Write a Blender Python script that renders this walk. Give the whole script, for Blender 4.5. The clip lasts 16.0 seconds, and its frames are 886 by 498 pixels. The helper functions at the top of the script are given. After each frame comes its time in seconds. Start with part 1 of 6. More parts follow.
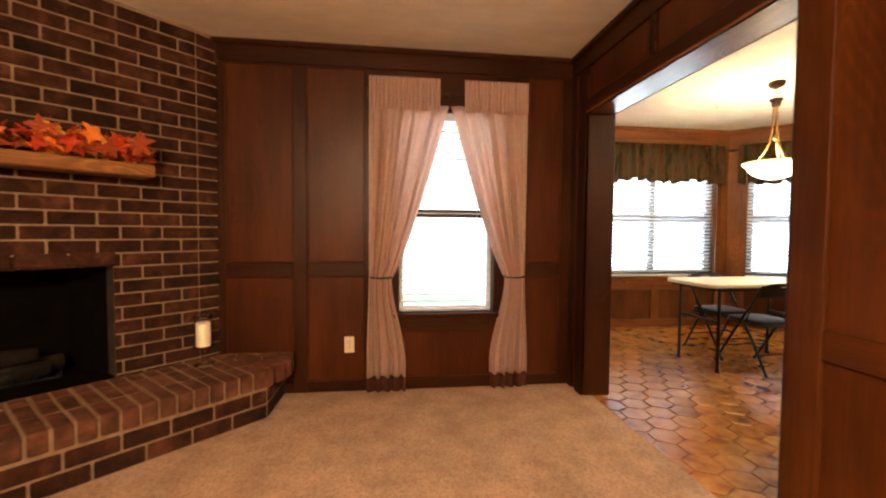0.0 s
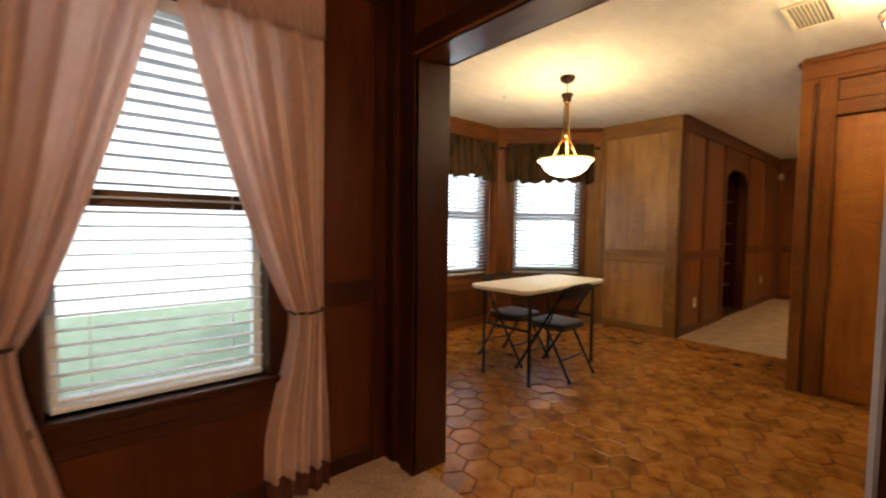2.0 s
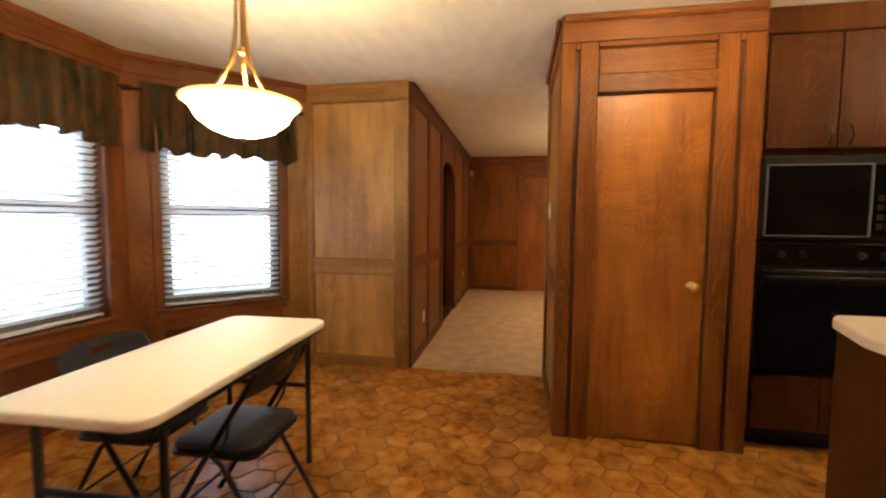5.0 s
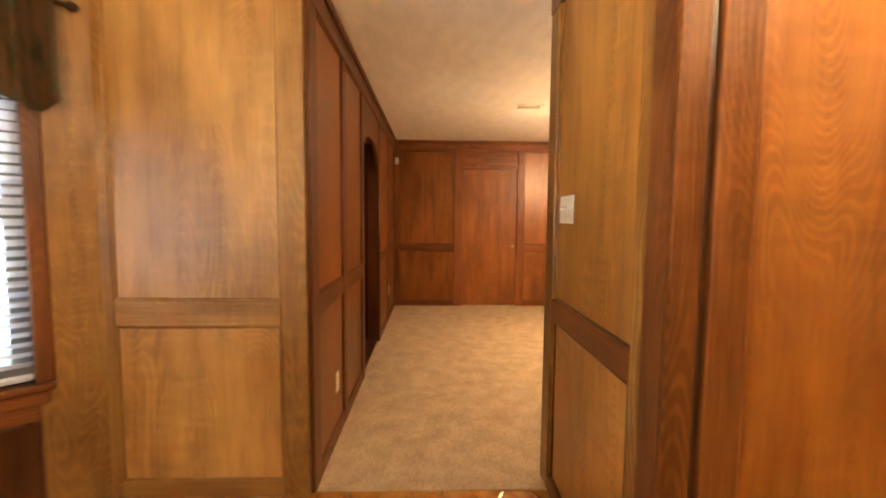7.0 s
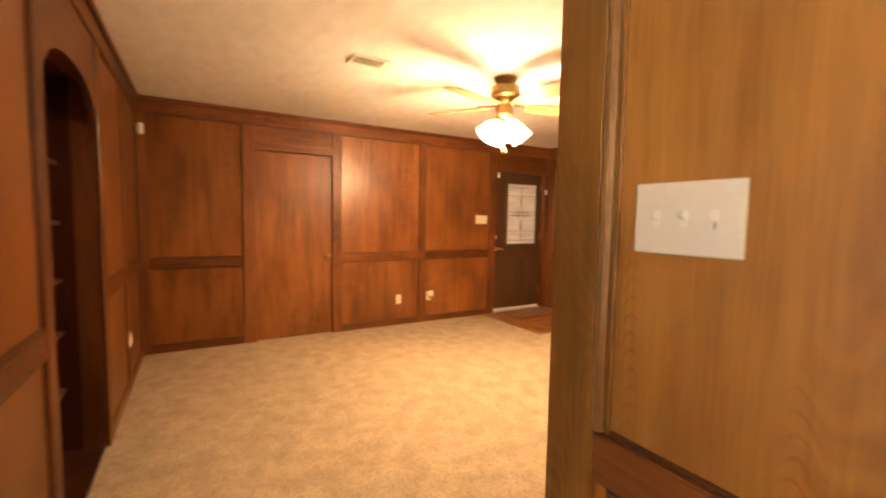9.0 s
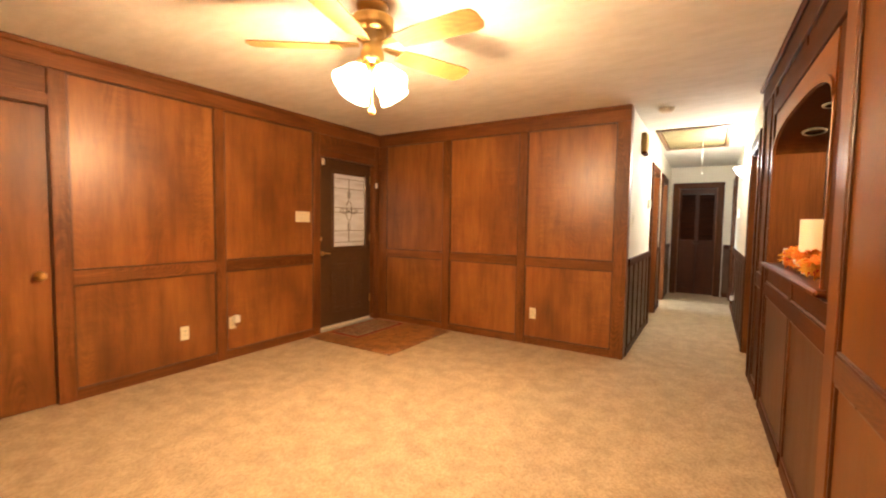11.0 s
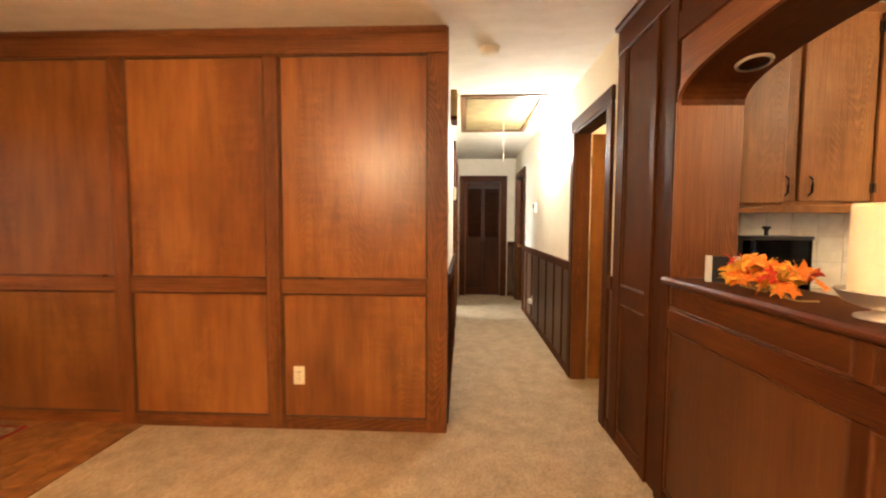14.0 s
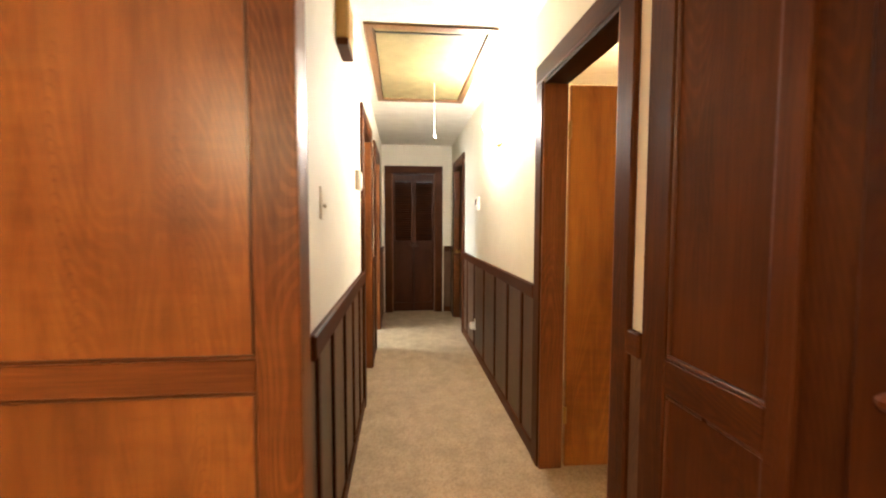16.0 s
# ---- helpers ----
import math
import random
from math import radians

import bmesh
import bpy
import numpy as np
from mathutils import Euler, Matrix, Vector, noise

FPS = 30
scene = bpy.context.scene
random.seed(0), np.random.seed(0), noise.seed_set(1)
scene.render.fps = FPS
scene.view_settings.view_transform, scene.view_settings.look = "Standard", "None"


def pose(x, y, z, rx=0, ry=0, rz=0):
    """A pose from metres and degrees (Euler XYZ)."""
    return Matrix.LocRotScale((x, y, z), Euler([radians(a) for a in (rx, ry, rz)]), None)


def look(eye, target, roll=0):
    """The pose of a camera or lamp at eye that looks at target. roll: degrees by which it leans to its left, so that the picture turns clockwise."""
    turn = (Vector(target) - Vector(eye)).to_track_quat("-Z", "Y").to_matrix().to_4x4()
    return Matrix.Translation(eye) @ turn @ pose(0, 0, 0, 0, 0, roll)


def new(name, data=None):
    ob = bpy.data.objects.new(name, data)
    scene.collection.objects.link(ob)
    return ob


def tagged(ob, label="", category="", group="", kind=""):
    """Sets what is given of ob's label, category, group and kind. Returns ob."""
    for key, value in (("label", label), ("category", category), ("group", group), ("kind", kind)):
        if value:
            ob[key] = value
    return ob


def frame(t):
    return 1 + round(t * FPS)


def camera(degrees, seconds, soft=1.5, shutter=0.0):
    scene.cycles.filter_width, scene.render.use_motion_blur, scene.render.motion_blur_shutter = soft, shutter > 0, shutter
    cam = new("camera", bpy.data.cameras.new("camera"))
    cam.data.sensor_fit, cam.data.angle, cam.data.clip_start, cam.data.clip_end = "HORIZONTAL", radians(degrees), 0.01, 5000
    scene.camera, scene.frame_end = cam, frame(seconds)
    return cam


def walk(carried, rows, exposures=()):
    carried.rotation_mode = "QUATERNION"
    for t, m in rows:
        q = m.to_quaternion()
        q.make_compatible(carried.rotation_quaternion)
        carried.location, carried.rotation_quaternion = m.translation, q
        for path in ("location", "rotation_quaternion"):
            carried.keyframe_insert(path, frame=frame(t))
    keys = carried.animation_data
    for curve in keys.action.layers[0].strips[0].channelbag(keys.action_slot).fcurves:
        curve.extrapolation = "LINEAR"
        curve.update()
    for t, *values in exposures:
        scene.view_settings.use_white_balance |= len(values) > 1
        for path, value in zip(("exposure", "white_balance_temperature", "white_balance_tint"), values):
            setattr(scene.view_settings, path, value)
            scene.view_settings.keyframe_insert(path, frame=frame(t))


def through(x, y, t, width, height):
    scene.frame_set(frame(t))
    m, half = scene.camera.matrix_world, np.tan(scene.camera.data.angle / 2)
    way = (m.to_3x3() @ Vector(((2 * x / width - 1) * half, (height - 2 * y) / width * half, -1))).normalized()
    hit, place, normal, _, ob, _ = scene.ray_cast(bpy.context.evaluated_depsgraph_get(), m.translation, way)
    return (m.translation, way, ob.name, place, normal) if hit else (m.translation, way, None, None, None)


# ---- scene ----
cam = camera(92.5, 16.0, 2.1, 0.5)
PATH = [
    (0, (1.3, 0.922, 1.155), (1.546, 2.905, 1.073), 0.5),
    (0.5, (1.306, 1.239, 1.138), (1.654, 3.208, 1.065), 0.6),
    (1, (1.325, 1.551, 1.185), (2.034, 3.419, 1.087), 0.6),
    (1.5, (1.378, 1.867, 1.221), (2.416, 3.573, 1.114), 0.6),
    (2, (1.45, 2.163, 1.203), (2.759, 3.671, 1.097), 0.7),
    (2.5, (1.595, 2.368, 1.216), (3.146, 3.626, 1.099), 0.8),
    (3, (1.806, 2.565, 1.256), (3.525, 3.58, 1.132), 0.7),
    (3.5, (2.053, 2.754, 1.258), (3.871, 3.577, 1.138), 0.6),
    (4, (2.313, 2.884, 1.259), (4.198, 3.541, 1.137), 0.5),
    (4.5, (2.618, 2.988, 1.265), (4.549, 3.496, 1.14), 0.4),
    (4.7, (2.74, 3.017, 1.277), (4.686, 3.457, 1.146), 0.4),
    (6.8, (4.32, 3.378, 1.33), (6.314, 3.373, 1.182), 0.6),
    (7, (4.485, 3.409, 1.331), (6.479, 3.357, 1.18), 0.5),
    (7.5, (4.904, 3.426, 1.343), (6.887, 3.225, 1.188), 0.5),
    (8, (5.276, 3.448, 1.356), (7.227, 3.042, 1.198), 0.6),
    (8.5, (5.6, 3.501, 1.356), (7.465, 2.795, 1.205), 0.9),
    (9, (5.912, 3.505, 1.361), (7.635, 2.5, 1.216), 1.0),
    (9.5, (6.213, 3.49, 1.364), (7.725, 2.19, 1.217), 0.8),
    (11.8, (7.271, 2.802, 1.267), (8.026, 0.953, 1.157), 0.7),
    (12, (7.31, 2.684, 1.265), (7.955, 0.795, 1.154), 0.6),
    (12.5, (7.41, 2.363, 1.283), (7.9, 0.427, 1.172), 0.5),
    (13, (7.508, 2.04, 1.279), (7.927, 0.087, 1.166), 0.5),
    (13.5, (7.569, 1.713, 1.276), (7.828, -0.267, 1.16), 0.4),
    (14, (7.579, 1.357, 1.294), (7.671, -0.637, 1.174), 0.3),
    (14.5, (7.574, 0.999, 1.298), (7.573, -0.998, 1.178), 0.4),
    (15, (7.521, 0.635, 1.301), (7.462, -1.361, 1.18), 0.3),
    (15.5, (7.464, 0.312, 1.323), (7.347, -1.681, 1.201), 0.4),
    (16, (7.4, -0.024, 1.316), (7.205, -2.011, 1.194), 0.1),
]
EXPOSURE = [(0.0, 0.66, 6200, 10), (1.0, 0.36, 6200, 10), (2.0, -0.2, 6200, 10), (2.5, -0.28, 6200, 10), (3.0, -0.25, 6200, 10), (3.5, -0.05, 6200, 10), (4.0, 0.16, 6200, 10), (4.5, 0.2, 6200, 10), (5.8, 0.7, 6200, 10), (7.0, 1.05, 6200, 10), (8.5, 1.28, 6200, 10), (9.5, 1.16, 6200, 10), (12.0, 1.15, 6200, 10), (14.5, 1.2, 6200, 10), (16.0, 1.12, 6200, 10)]
walk(cam, [(t, look(eye, target, roll)) for t, eye, target, roll in PATH], EXPOSURE)

# ---- world and lights ----
world = bpy.data.worlds.new("sky")
scene.world = world
world.use_nodes = True
wn = world.node_tree
sky = wn.nodes.new("ShaderNodeTexSky")
sky.sky_type, sky.sun_disc = "NISHITA", False
sky.sun_elevation, sky.sun_rotation = radians(48), radians(190)
wn.nodes["Background"].inputs["Strength"].default_value = 0.15
wn.links.new(sky.outputs[0], wn.nodes["Background"].inputs["Color"])


def lamp(name, kind, place, power, colour, size=0.1, target=None, size_y=None):
    data = bpy.data.lights.new(name, kind)
    data.energy, data.color = power, colour
    if kind == "AREA":
        data.shape, data.size, data.size_y = "RECTANGLE", size, size_y or size
    elif kind == "POINT":
        data.shadow_soft_size = size
    elif kind == "SUN":
        data.angle = size
    ob = new(name, data)
    ob.matrix_world = look(place, target) if target else pose(*place)
    return ob


WARM = (1.0, 0.65, 0.33)
DAY = (0.86, 0.93, 1.0)
lamp("sun", "SUN", (0, -20, 20), 4.5, (1, 0.95, 0.88), radians(12), (0, 0, 0))
lamp("daylight_bay_north", "AREA", (4.55, 6.0, 1.3), 21, DAY, 1.5, (4.55, 0, 0.9), 1.15)
lamp("daylight_bay_east", "AREA", (6.12, 5.48, 1.3), 10, DAY, 0.8, (2, 1.5, 0.9), 1.15)
lamp("pendant_bulb", "POINT", (4.53, 4.18, 1.8), 34, (1.0, 0.70, 0.34), 0.09)
lamp("kitchen_bulb", "POINT", (4.46, 2.24, 2.3), 55, (1.0, 0.70, 0.34), 0.06)
FX, FY = 8.565, 1.427
# Added bulb on the axis, between the shades, to throw blade shadows upward.
lamp("fan_bulb", "POINT", (FX, FY, 2.03), 58, WARM, 0.04)
for i in range(4):
    a = radians(90 * i + 80)
    lamp("fan_bulb", "POINT", (FX + 0.19 * math.cos(a), FY + 0.19 * math.sin(a), 1.965), 26, WARM, 0.04)
lamp("sconce_bulb", "POINT", (6.79, -3.17, 2.08), 66, (1.0, 0.92, 0.80), 0.05)
lamp("daylight_bedroom", "AREA", (9.46, -4.9, 1.4), 26, DAY, 0.85, (7.0, -5.3, 0.4), 1.1)
lamp("kitchen_bulb", "POINT", (5.15, 0.5, 2.25), 30, (1.0, 0.74, 0.42), 0.1)
lamp("side_room_bulb", "POINT", (5.9, -2.5, 2.2), 10, WARM, 0.08)
# Unseen fill lamp added to light the fireplace room from behind.
lamp("living_fill_lamp", "POINT", (0.9, -0.6, 1.95), 305, WARM, 0.1)


# ---- materials ----
def mat(name, colour, rough=0.5, metal=0.0, spec=0.5, coat=0.0, **more):
    m = bpy.data.materials.new(name)
    m.use_nodes = True
    b = m.node_tree.nodes["Principled BSDF"]
    b.inputs["Base Color"].default_value = (*colour, 1)
    b.inputs["Roughness"].default_value = rough
    b.inputs["Metallic"].default_value = metal
    b.inputs["Specular IOR Level"].default_value = spec
    b.inputs["Coat Weight"].default_value = coat
    b.inputs["Coat Roughness"].default_value = 0.3
    for key, value in more.items():
        b.inputs[key.replace("_", " ")].default_value = value
    return m


def node(m, kind, **values):
    n = m.node_tree.nodes.new(kind)
    for k, v in values.items():
        n.inputs[k.replace("_", " ")].default_value = v
    return n


def link(m, a, b):
    m.node_tree.links.new(a, b)


def ramp(m, stops, source):
    r = m.node_tree.nodes.new("ShaderNodeValToRGB")
    while len(r.color_ramp.elements) < len(stops):
        r.color_ramp.elements.new(0.5)
    for e, (p, c) in zip(r.color_ramp.elements, stops):
        e.position, e.color = p, (*c, 1)
    link(m, source, r.inputs[0])
    return r


def grit(m, scale, strength, distance=0.002, vector=None, detail=3.0):
    n = node(m, "ShaderNodeTexNoise", Scale=scale, Detail=detail)
    if vector:
        link(m, vector, n.inputs["Vector"])
    b = node(m, "ShaderNodeBump", Strength=strength, Distance=distance)
    link(m, n.outputs["Fac"], b.inputs["Height"])
    link(m, b.outputs[0], m.node_tree.nodes["Principled BSDF"].inputs["Normal"])
    return n


def coords(m, stretch, vary=True):
    """Object coordinates, stretched, and shifted for every piece."""
    tc = m.node_tree.nodes.new("ShaderNodeTexCoord")
    mp = m.node_tree.nodes.new("ShaderNodeMapping")
    mp.inputs["Scale"].default_value = stretch
    link(m, tc.outputs["Object"], mp.inputs["Vector"])
    if vary:
        info = m.node_tree.nodes.new("ShaderNodeObjectInfo")
        mul = node(m, "ShaderNodeMath")
        mul.operation = "MULTIPLY"
        mul.inputs[1].default_value = 37.0
        comb = m.node_tree.nodes.new("ShaderNodeCombineXYZ")
        link(m, info.outputs["Random"], mul.inputs[0])
        for k in range(3):
            link(m, mul.outputs[0], comb.inputs[k])
        link(m, comb.outputs[0], mp.inputs["Location"])
    return mp.outputs[0]


def calc(m, op, a, b=0.0, c=None):
    """A Math node on sockets or plain numbers."""
    n = m.node_tree.nodes.new("ShaderNodeMath")
    n.operation = op
    for k, v in enumerate((a, b) if c is None else (a, b, c)):
        if isinstance(v, (int, float)):
            n.inputs[k].default_value = v
        else:
            link(m, v, n.inputs[k])
    return n.outputs[0]


def wood(name, dark, mid, light, grain="z", rough=0.42, figure=0.3, coat=0.06, streak=0.5, spec=0.28, fine=0.6, leaf=0.3, ticks=0.2, shown=0.44):
    """Stained oak: pores along the grain, ring figure, flame marks down each veneer leaf, blotches of stain."""
    dark, light = ([q + (p - q) * fine for p, q in zip(c, mid)] for c in (dark, light))
    m = mat(name, mid, rough, coat=coat, spec=spec)
    bsdf = m.node_tree.nodes["Principled BSDF"]
    long = {"x": (1, 9, 9), "y": (9, 1, 9), "z": (9, 9, 1)}[grain]
    n1 = node(m, "ShaderNodeTexNoise", Scale=1.7, Detail=5.0, Roughness=0.62)
    link(m, coords(m, tuple(9.0 * v if v > 1 else 2.2 for v in long)), n1.inputs["Vector"])
    # growth rings cut flat
    n2 = node(m, "ShaderNodeTexNoise", Scale=0.8, Detail=1.5, Distortion=0.25)
    link(m, coords(m, tuple(0.42 * v if v > 1 else 0.75 for v in long)), n2.inputs["Vector"])
    sine = calc(m, "SINE", calc(m, "MULTIPLY", n2.outputs["Fac"], 380.0))
    # the figure shows in places only
    n4 = node(m, "ShaderNodeTexNoise", Scale=1.3, Detail=1.0)
    link(m, coords(m, tuple(2.2 if v > 1 else 0.7 for v in long)), n4.inputs["Vector"])
    place = ramp(m, [(shown, (0, 0, 0)), (shown + 0.18, (1, 1, 1))], n4.outputs["Fac"])
    n3 = node(m, "ShaderNodeTexNoise", Scale=2.0, Detail=3.0, Roughness=0.55)
    link(m, coords(m, tuple(1.0 if v > 1 else 0.55 for v in long)), n3.inputs["Vector"])
    # cross-grain shimmer
    n6 = node(m, "ShaderNodeTexNoise", Scale=1.0, Detail=2.0, Roughness=0.5)
    link(m, coords(m, tuple(5.0 if v > 1 else 26.0 for v in long)), n6.inputs["Vector"])
    # flame marks: nested arcs stacked along the middle of every leaf
    sep = m.node_tree.nodes.new("ShaderNodeSeparateXYZ")
    link(m, coords(m, (1, 1, 1)), sep.inputs[0])
    along = sep.outputs["XYZ".index(grain.upper())]
    across = sep.outputs[2 if grain == "x" else 0]
    sway = node(m, "ShaderNodeTexNoise", Scale=1.0, Detail=2.0)
    link(m, coords(m, tuple(0.6 if v > 1 else 2.4 for v in long)), sway.inputs["Vector"])
    wander = calc(m, "MULTIPLY_ADD", calc(m, "SUBTRACT", sway.outputs["Fac"], 0.5), 0.12, across)
    off = calc(m, "WRAP", wander, leaf / 2, -leaf / 2)
    arc = calc(m, "MULTIPLY_ADD", calc(m, "MULTIPLY", off, off), 70.0, along)
    phase = calc(m, "MULTIPLY_ADD", n2.outputs["Fac"], 44.0, calc(m, "MULTIPLY", arc, 190.0))
    stroke = ramp(m, [(0.78, (0, 0, 0)), (0.97, (1, 1, 1))], calc(m, "MULTIPLY_ADD", calc(m, "SINE", phase), 0.5, 0.5))
    narrow = ramp(m, [(0.010, (1, 1, 1)), (0.030, (0, 0, 0))], calc(m, "ABSOLUTE", off))
    tick = calc(m, "MULTIPLY", calc(m, "MULTIPLY", stroke.outputs[0], narrow.outputs[0]), place.outputs[0])
    base = ramp(m, [(0.5 - streak / 2, dark), (0.5, mid), (0.5 + streak / 2, light)], n1.outputs["Fac"])
    fig = ramp(m, [(0.0, (1 - figure,) * 3), (0.5, (0.97,) * 3), (1.0, (1.04,) * 3)], sine)
    blot = ramp(m, [(0.28, (0.54, 0.47, 0.42)), (0.48, (0.92, 0.90, 0.88)), (0.70, (1.22, 1.28, 1.32))], n3.outputs["Fac"])
    n5 = node(m, "ShaderNodeTexNoise", Scale=1.0, Detail=4.0, Roughness=0.65)
    link(m, coords(m, tuple(11.0 if v > 1 else 1.4 for v in long)), n5.inputs["Vector"])
    smudge = ramp(m, [(0.30, (0.66, 0.60, 0.56)), (0.5, (0.98, 0.98, 0.97)), (0.70, (1.18, 1.24, 1.16))], n5.outputs["Fac"])
    shimmer = ramp(m, [(0.36, (0.92, 0.91, 0.90)), (0.62, (1.05, 1.06, 1.07))], n6.outputs["Fac"])
    dash = ramp(m, [(0.0, (1, 1, 1)), (1.0, (1 - ticks, 1 - 1.15 * ticks, 1 - 1.2 * ticks))], tick)
    last = base.outputs[0]
    for extra, fac in ((fig, place.outputs[0]), (blot, None), (smudge, None), (shimmer, place.outputs[0]), (dash, None)):
        mix = m.node_tree.nodes.new("ShaderNodeMix")
        mix.data_type, mix.blend_type = "RGBA", "MULTIPLY"
        mix.inputs[0].default_value = 0.9
        if fac:
            link(m, fac, mix.inputs[0])
        link(m, last, mix.inputs[6])
        link(m, extra.outputs[0], mix.inputs[7])
        last = mix.outputs[2]
    info = m.node_tree.nodes.new("ShaderNodeObjectInfo")
    tone = node(m, "ShaderNodeMapRange")
    tone.inputs[3].default_value, tone.inputs[4].default_value = 0.86, 1.12
    link(m, info.outputs["Random"], tone.inputs[0])
    hsv = node(m, "ShaderNodeHueSaturation")
    link(m, tone.outputs[0], hsv.inputs["Value"])
    link(m, last, hsv.inputs["Color"])
    link(m, hsv.outputs[0], bsdf.inputs["Base Color"])
    rr = node(m, "ShaderNodeMapRange")
    rr.inputs[3].default_value, rr.inputs[4].default_value = rough - 0.1, rough + 0.12
    link(m, n5.outputs["Fac"], rr.inputs[0])
    link(m, rr.outputs[0], bsdf.inputs["Roughness"])
    bump = node(m, "ShaderNodeBump", Strength=0.3, Distance=0.0012)
    link(m, calc(m, "SUBTRACT", calc(m, "MULTIPLY_ADD", n6.outputs["Fac"], 0.8, n1.outputs["Fac"]), tick), bump.inputs["Height"])
    link(m, bump.outputs[0], bsdf.inputs["Normal"])
    return m


def mottled(name, stops, scale, rough, bump_scale=None, bump=0.3, distance=0.003, stretch=(1, 1, 1), vary=False, blot=None, spec=0.4, tone=None):
    """A surface whose colour wanders through the stops, with fine relief."""
    m = mat(name, stops[0][1], rough, spec=spec)
    v = coords(m, stretch, vary)
    n = node(m, "ShaderNodeTexNoise", Scale=scale, Detail=4.0, Roughness=0.6)
    link(m, v, n.inputs["Vector"])
    r = ramp(m, stops, n.outputs["Fac"])
    last = r.outputs[0]
    if blot:
        n2 = node(m, "ShaderNodeTexNoise", Scale=blot[0], Detail=3.0)
        link(m, v, n2.inputs["Vector"])
        r2 = ramp(m, [(0.35, (blot[1],) * 3), (0.62, (1.0,) * 3)], n2.outputs["Fac"])
        mix = m.node_tree.nodes.new("ShaderNodeMix")
        mix.data_type, mix.blend_type = "RGBA", "MULTIPLY"
        mix.inputs[0].default_value = 1.0
        link(m, last, mix.inputs[6])
        link(m, r2.outputs[0], mix.inputs[7])
        last = mix.outputs[2]
    if tone:
        src = m.node_tree.nodes.new("ShaderNodeObjectInfo" if tone[0] == "object" else "ShaderNodeNewGeometry")
        mr = node(m, "ShaderNodeMapRange")
        mr.inputs[3].default_value, mr.inputs[4].default_value = tone[1], tone[2]
        link(m, src.outputs["Random" if tone[0] == "object" else "Random Per Island"], mr.inputs[0])
        hsv = node(m, "ShaderNodeHueSaturation")
        link(m, mr.outputs[0], hsv.inputs["Value"])
        link(m, last, hsv.inputs["Color"])
        last = hsv.outputs[0]
    link(m, last, m.node_tree.nodes["Principled BSDF"].inputs["Base Color"])
    if bump_scale:
        grit(m, bump_scale, bump, distance, v)
    return m


PANEL = wood("stained oak panel", (0.1878, 0.05966, 0.01169), (0.2527, 0.08667, 0.01725), (0.3188, 0.1159, 0.02449), "z", figure=0.12, spec=0.36, coat=0.2, rough=0.34, fine=0.5)
STILE = wood("stained oak stile", (0.1178, 0.03534, 0.008249), (0.1886, 0.06128, 0.01356), (0.2651, 0.09309, 0.02239), "z", figure=0.22, shown=0.4, fine=0.8, spec=0.28, coat=0.06)
RAIL = wood("stained oak rail", (0.1178, 0.03534, 0.008249), (0.1886, 0.06128, 0.01356), (0.2651, 0.09309, 0.02239), "x", figure=0.22, shown=0.4, fine=0.8, spec=0.28, coat=0.06)
# PANEL, STILE and RAIL with their colours scaled down to about 0.6.
NPANEL = wood("darkened oak panel", (0.1262, 0.03933, 0.007559), (0.1698, 0.05713, 0.01116), (0.2142, 0.07642, 0.01584), "z", figure=0.12, spec=0.2, coat=0.05, rough=0.34, fine=0.5)
NSTILE = wood("darkened oak stile", (0.06912, 0.02011, 0.004552), (0.1106, 0.03486, 0.00748), (0.1555, 0.05296, 0.01236), "z", figure=0.22, shown=0.4, fine=0.8, spec=0.2, coat=0.05)
NRAIL = wood("darkened oak rail", (0.06912, 0.02011, 0.004552), (0.1106, 0.03486, 0.00748), (0.1555, 0.05296, 0.01236), "x", figure=0.22, shown=0.4, fine=0.8, spec=0.2, coat=0.05)
# Fireplace room oak, about a quarter of the PANEL and STILE colours.
DPANEL = wood("deep-toned oak panel", (0.04756, 0.01132, 0.002624), (0.07052, 0.01738, 0.0041), (0.1, 0.02706, 0.00656), "z", figure=0.14, coat=0.0, rough=0.38, spec=0.16)
DSTILE = wood("deep-toned oak stile", (0.0221, 0.00595, 0.00187), (0.0374, 0.01037, 0.00289), (0.0578, 0.01742, 0.00493), "z", figure=0.2, coat=0.0, rough=0.38, spec=0.16)
DRAIL = wood("deep-toned oak rail", (0.0221, 0.00595, 0.00187), (0.0374, 0.01037, 0.00289), (0.0578, 0.01742, 0.00493), "x", figure=0.2, coat=0.0, rough=0.38, spec=0.16)
# Reddish brown oak; on the bar's south end it also carries shade.
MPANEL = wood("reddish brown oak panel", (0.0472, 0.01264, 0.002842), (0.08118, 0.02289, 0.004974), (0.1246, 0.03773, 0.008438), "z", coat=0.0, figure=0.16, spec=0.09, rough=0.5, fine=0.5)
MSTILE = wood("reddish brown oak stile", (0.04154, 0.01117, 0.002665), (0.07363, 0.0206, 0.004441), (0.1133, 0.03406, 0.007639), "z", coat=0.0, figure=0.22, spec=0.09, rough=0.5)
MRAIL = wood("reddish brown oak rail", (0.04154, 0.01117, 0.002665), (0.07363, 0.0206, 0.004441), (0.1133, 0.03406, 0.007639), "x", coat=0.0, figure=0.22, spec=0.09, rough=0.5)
PSTILE = wood("warm oak door casing", (0.1214, 0.03724, 0.006557), (0.1934, 0.06476, 0.01166), (0.2609, 0.09391, 0.01894), "z", figure=0.24, spec=0.16, coat=0.0, fine=0.9, shown=0.38)
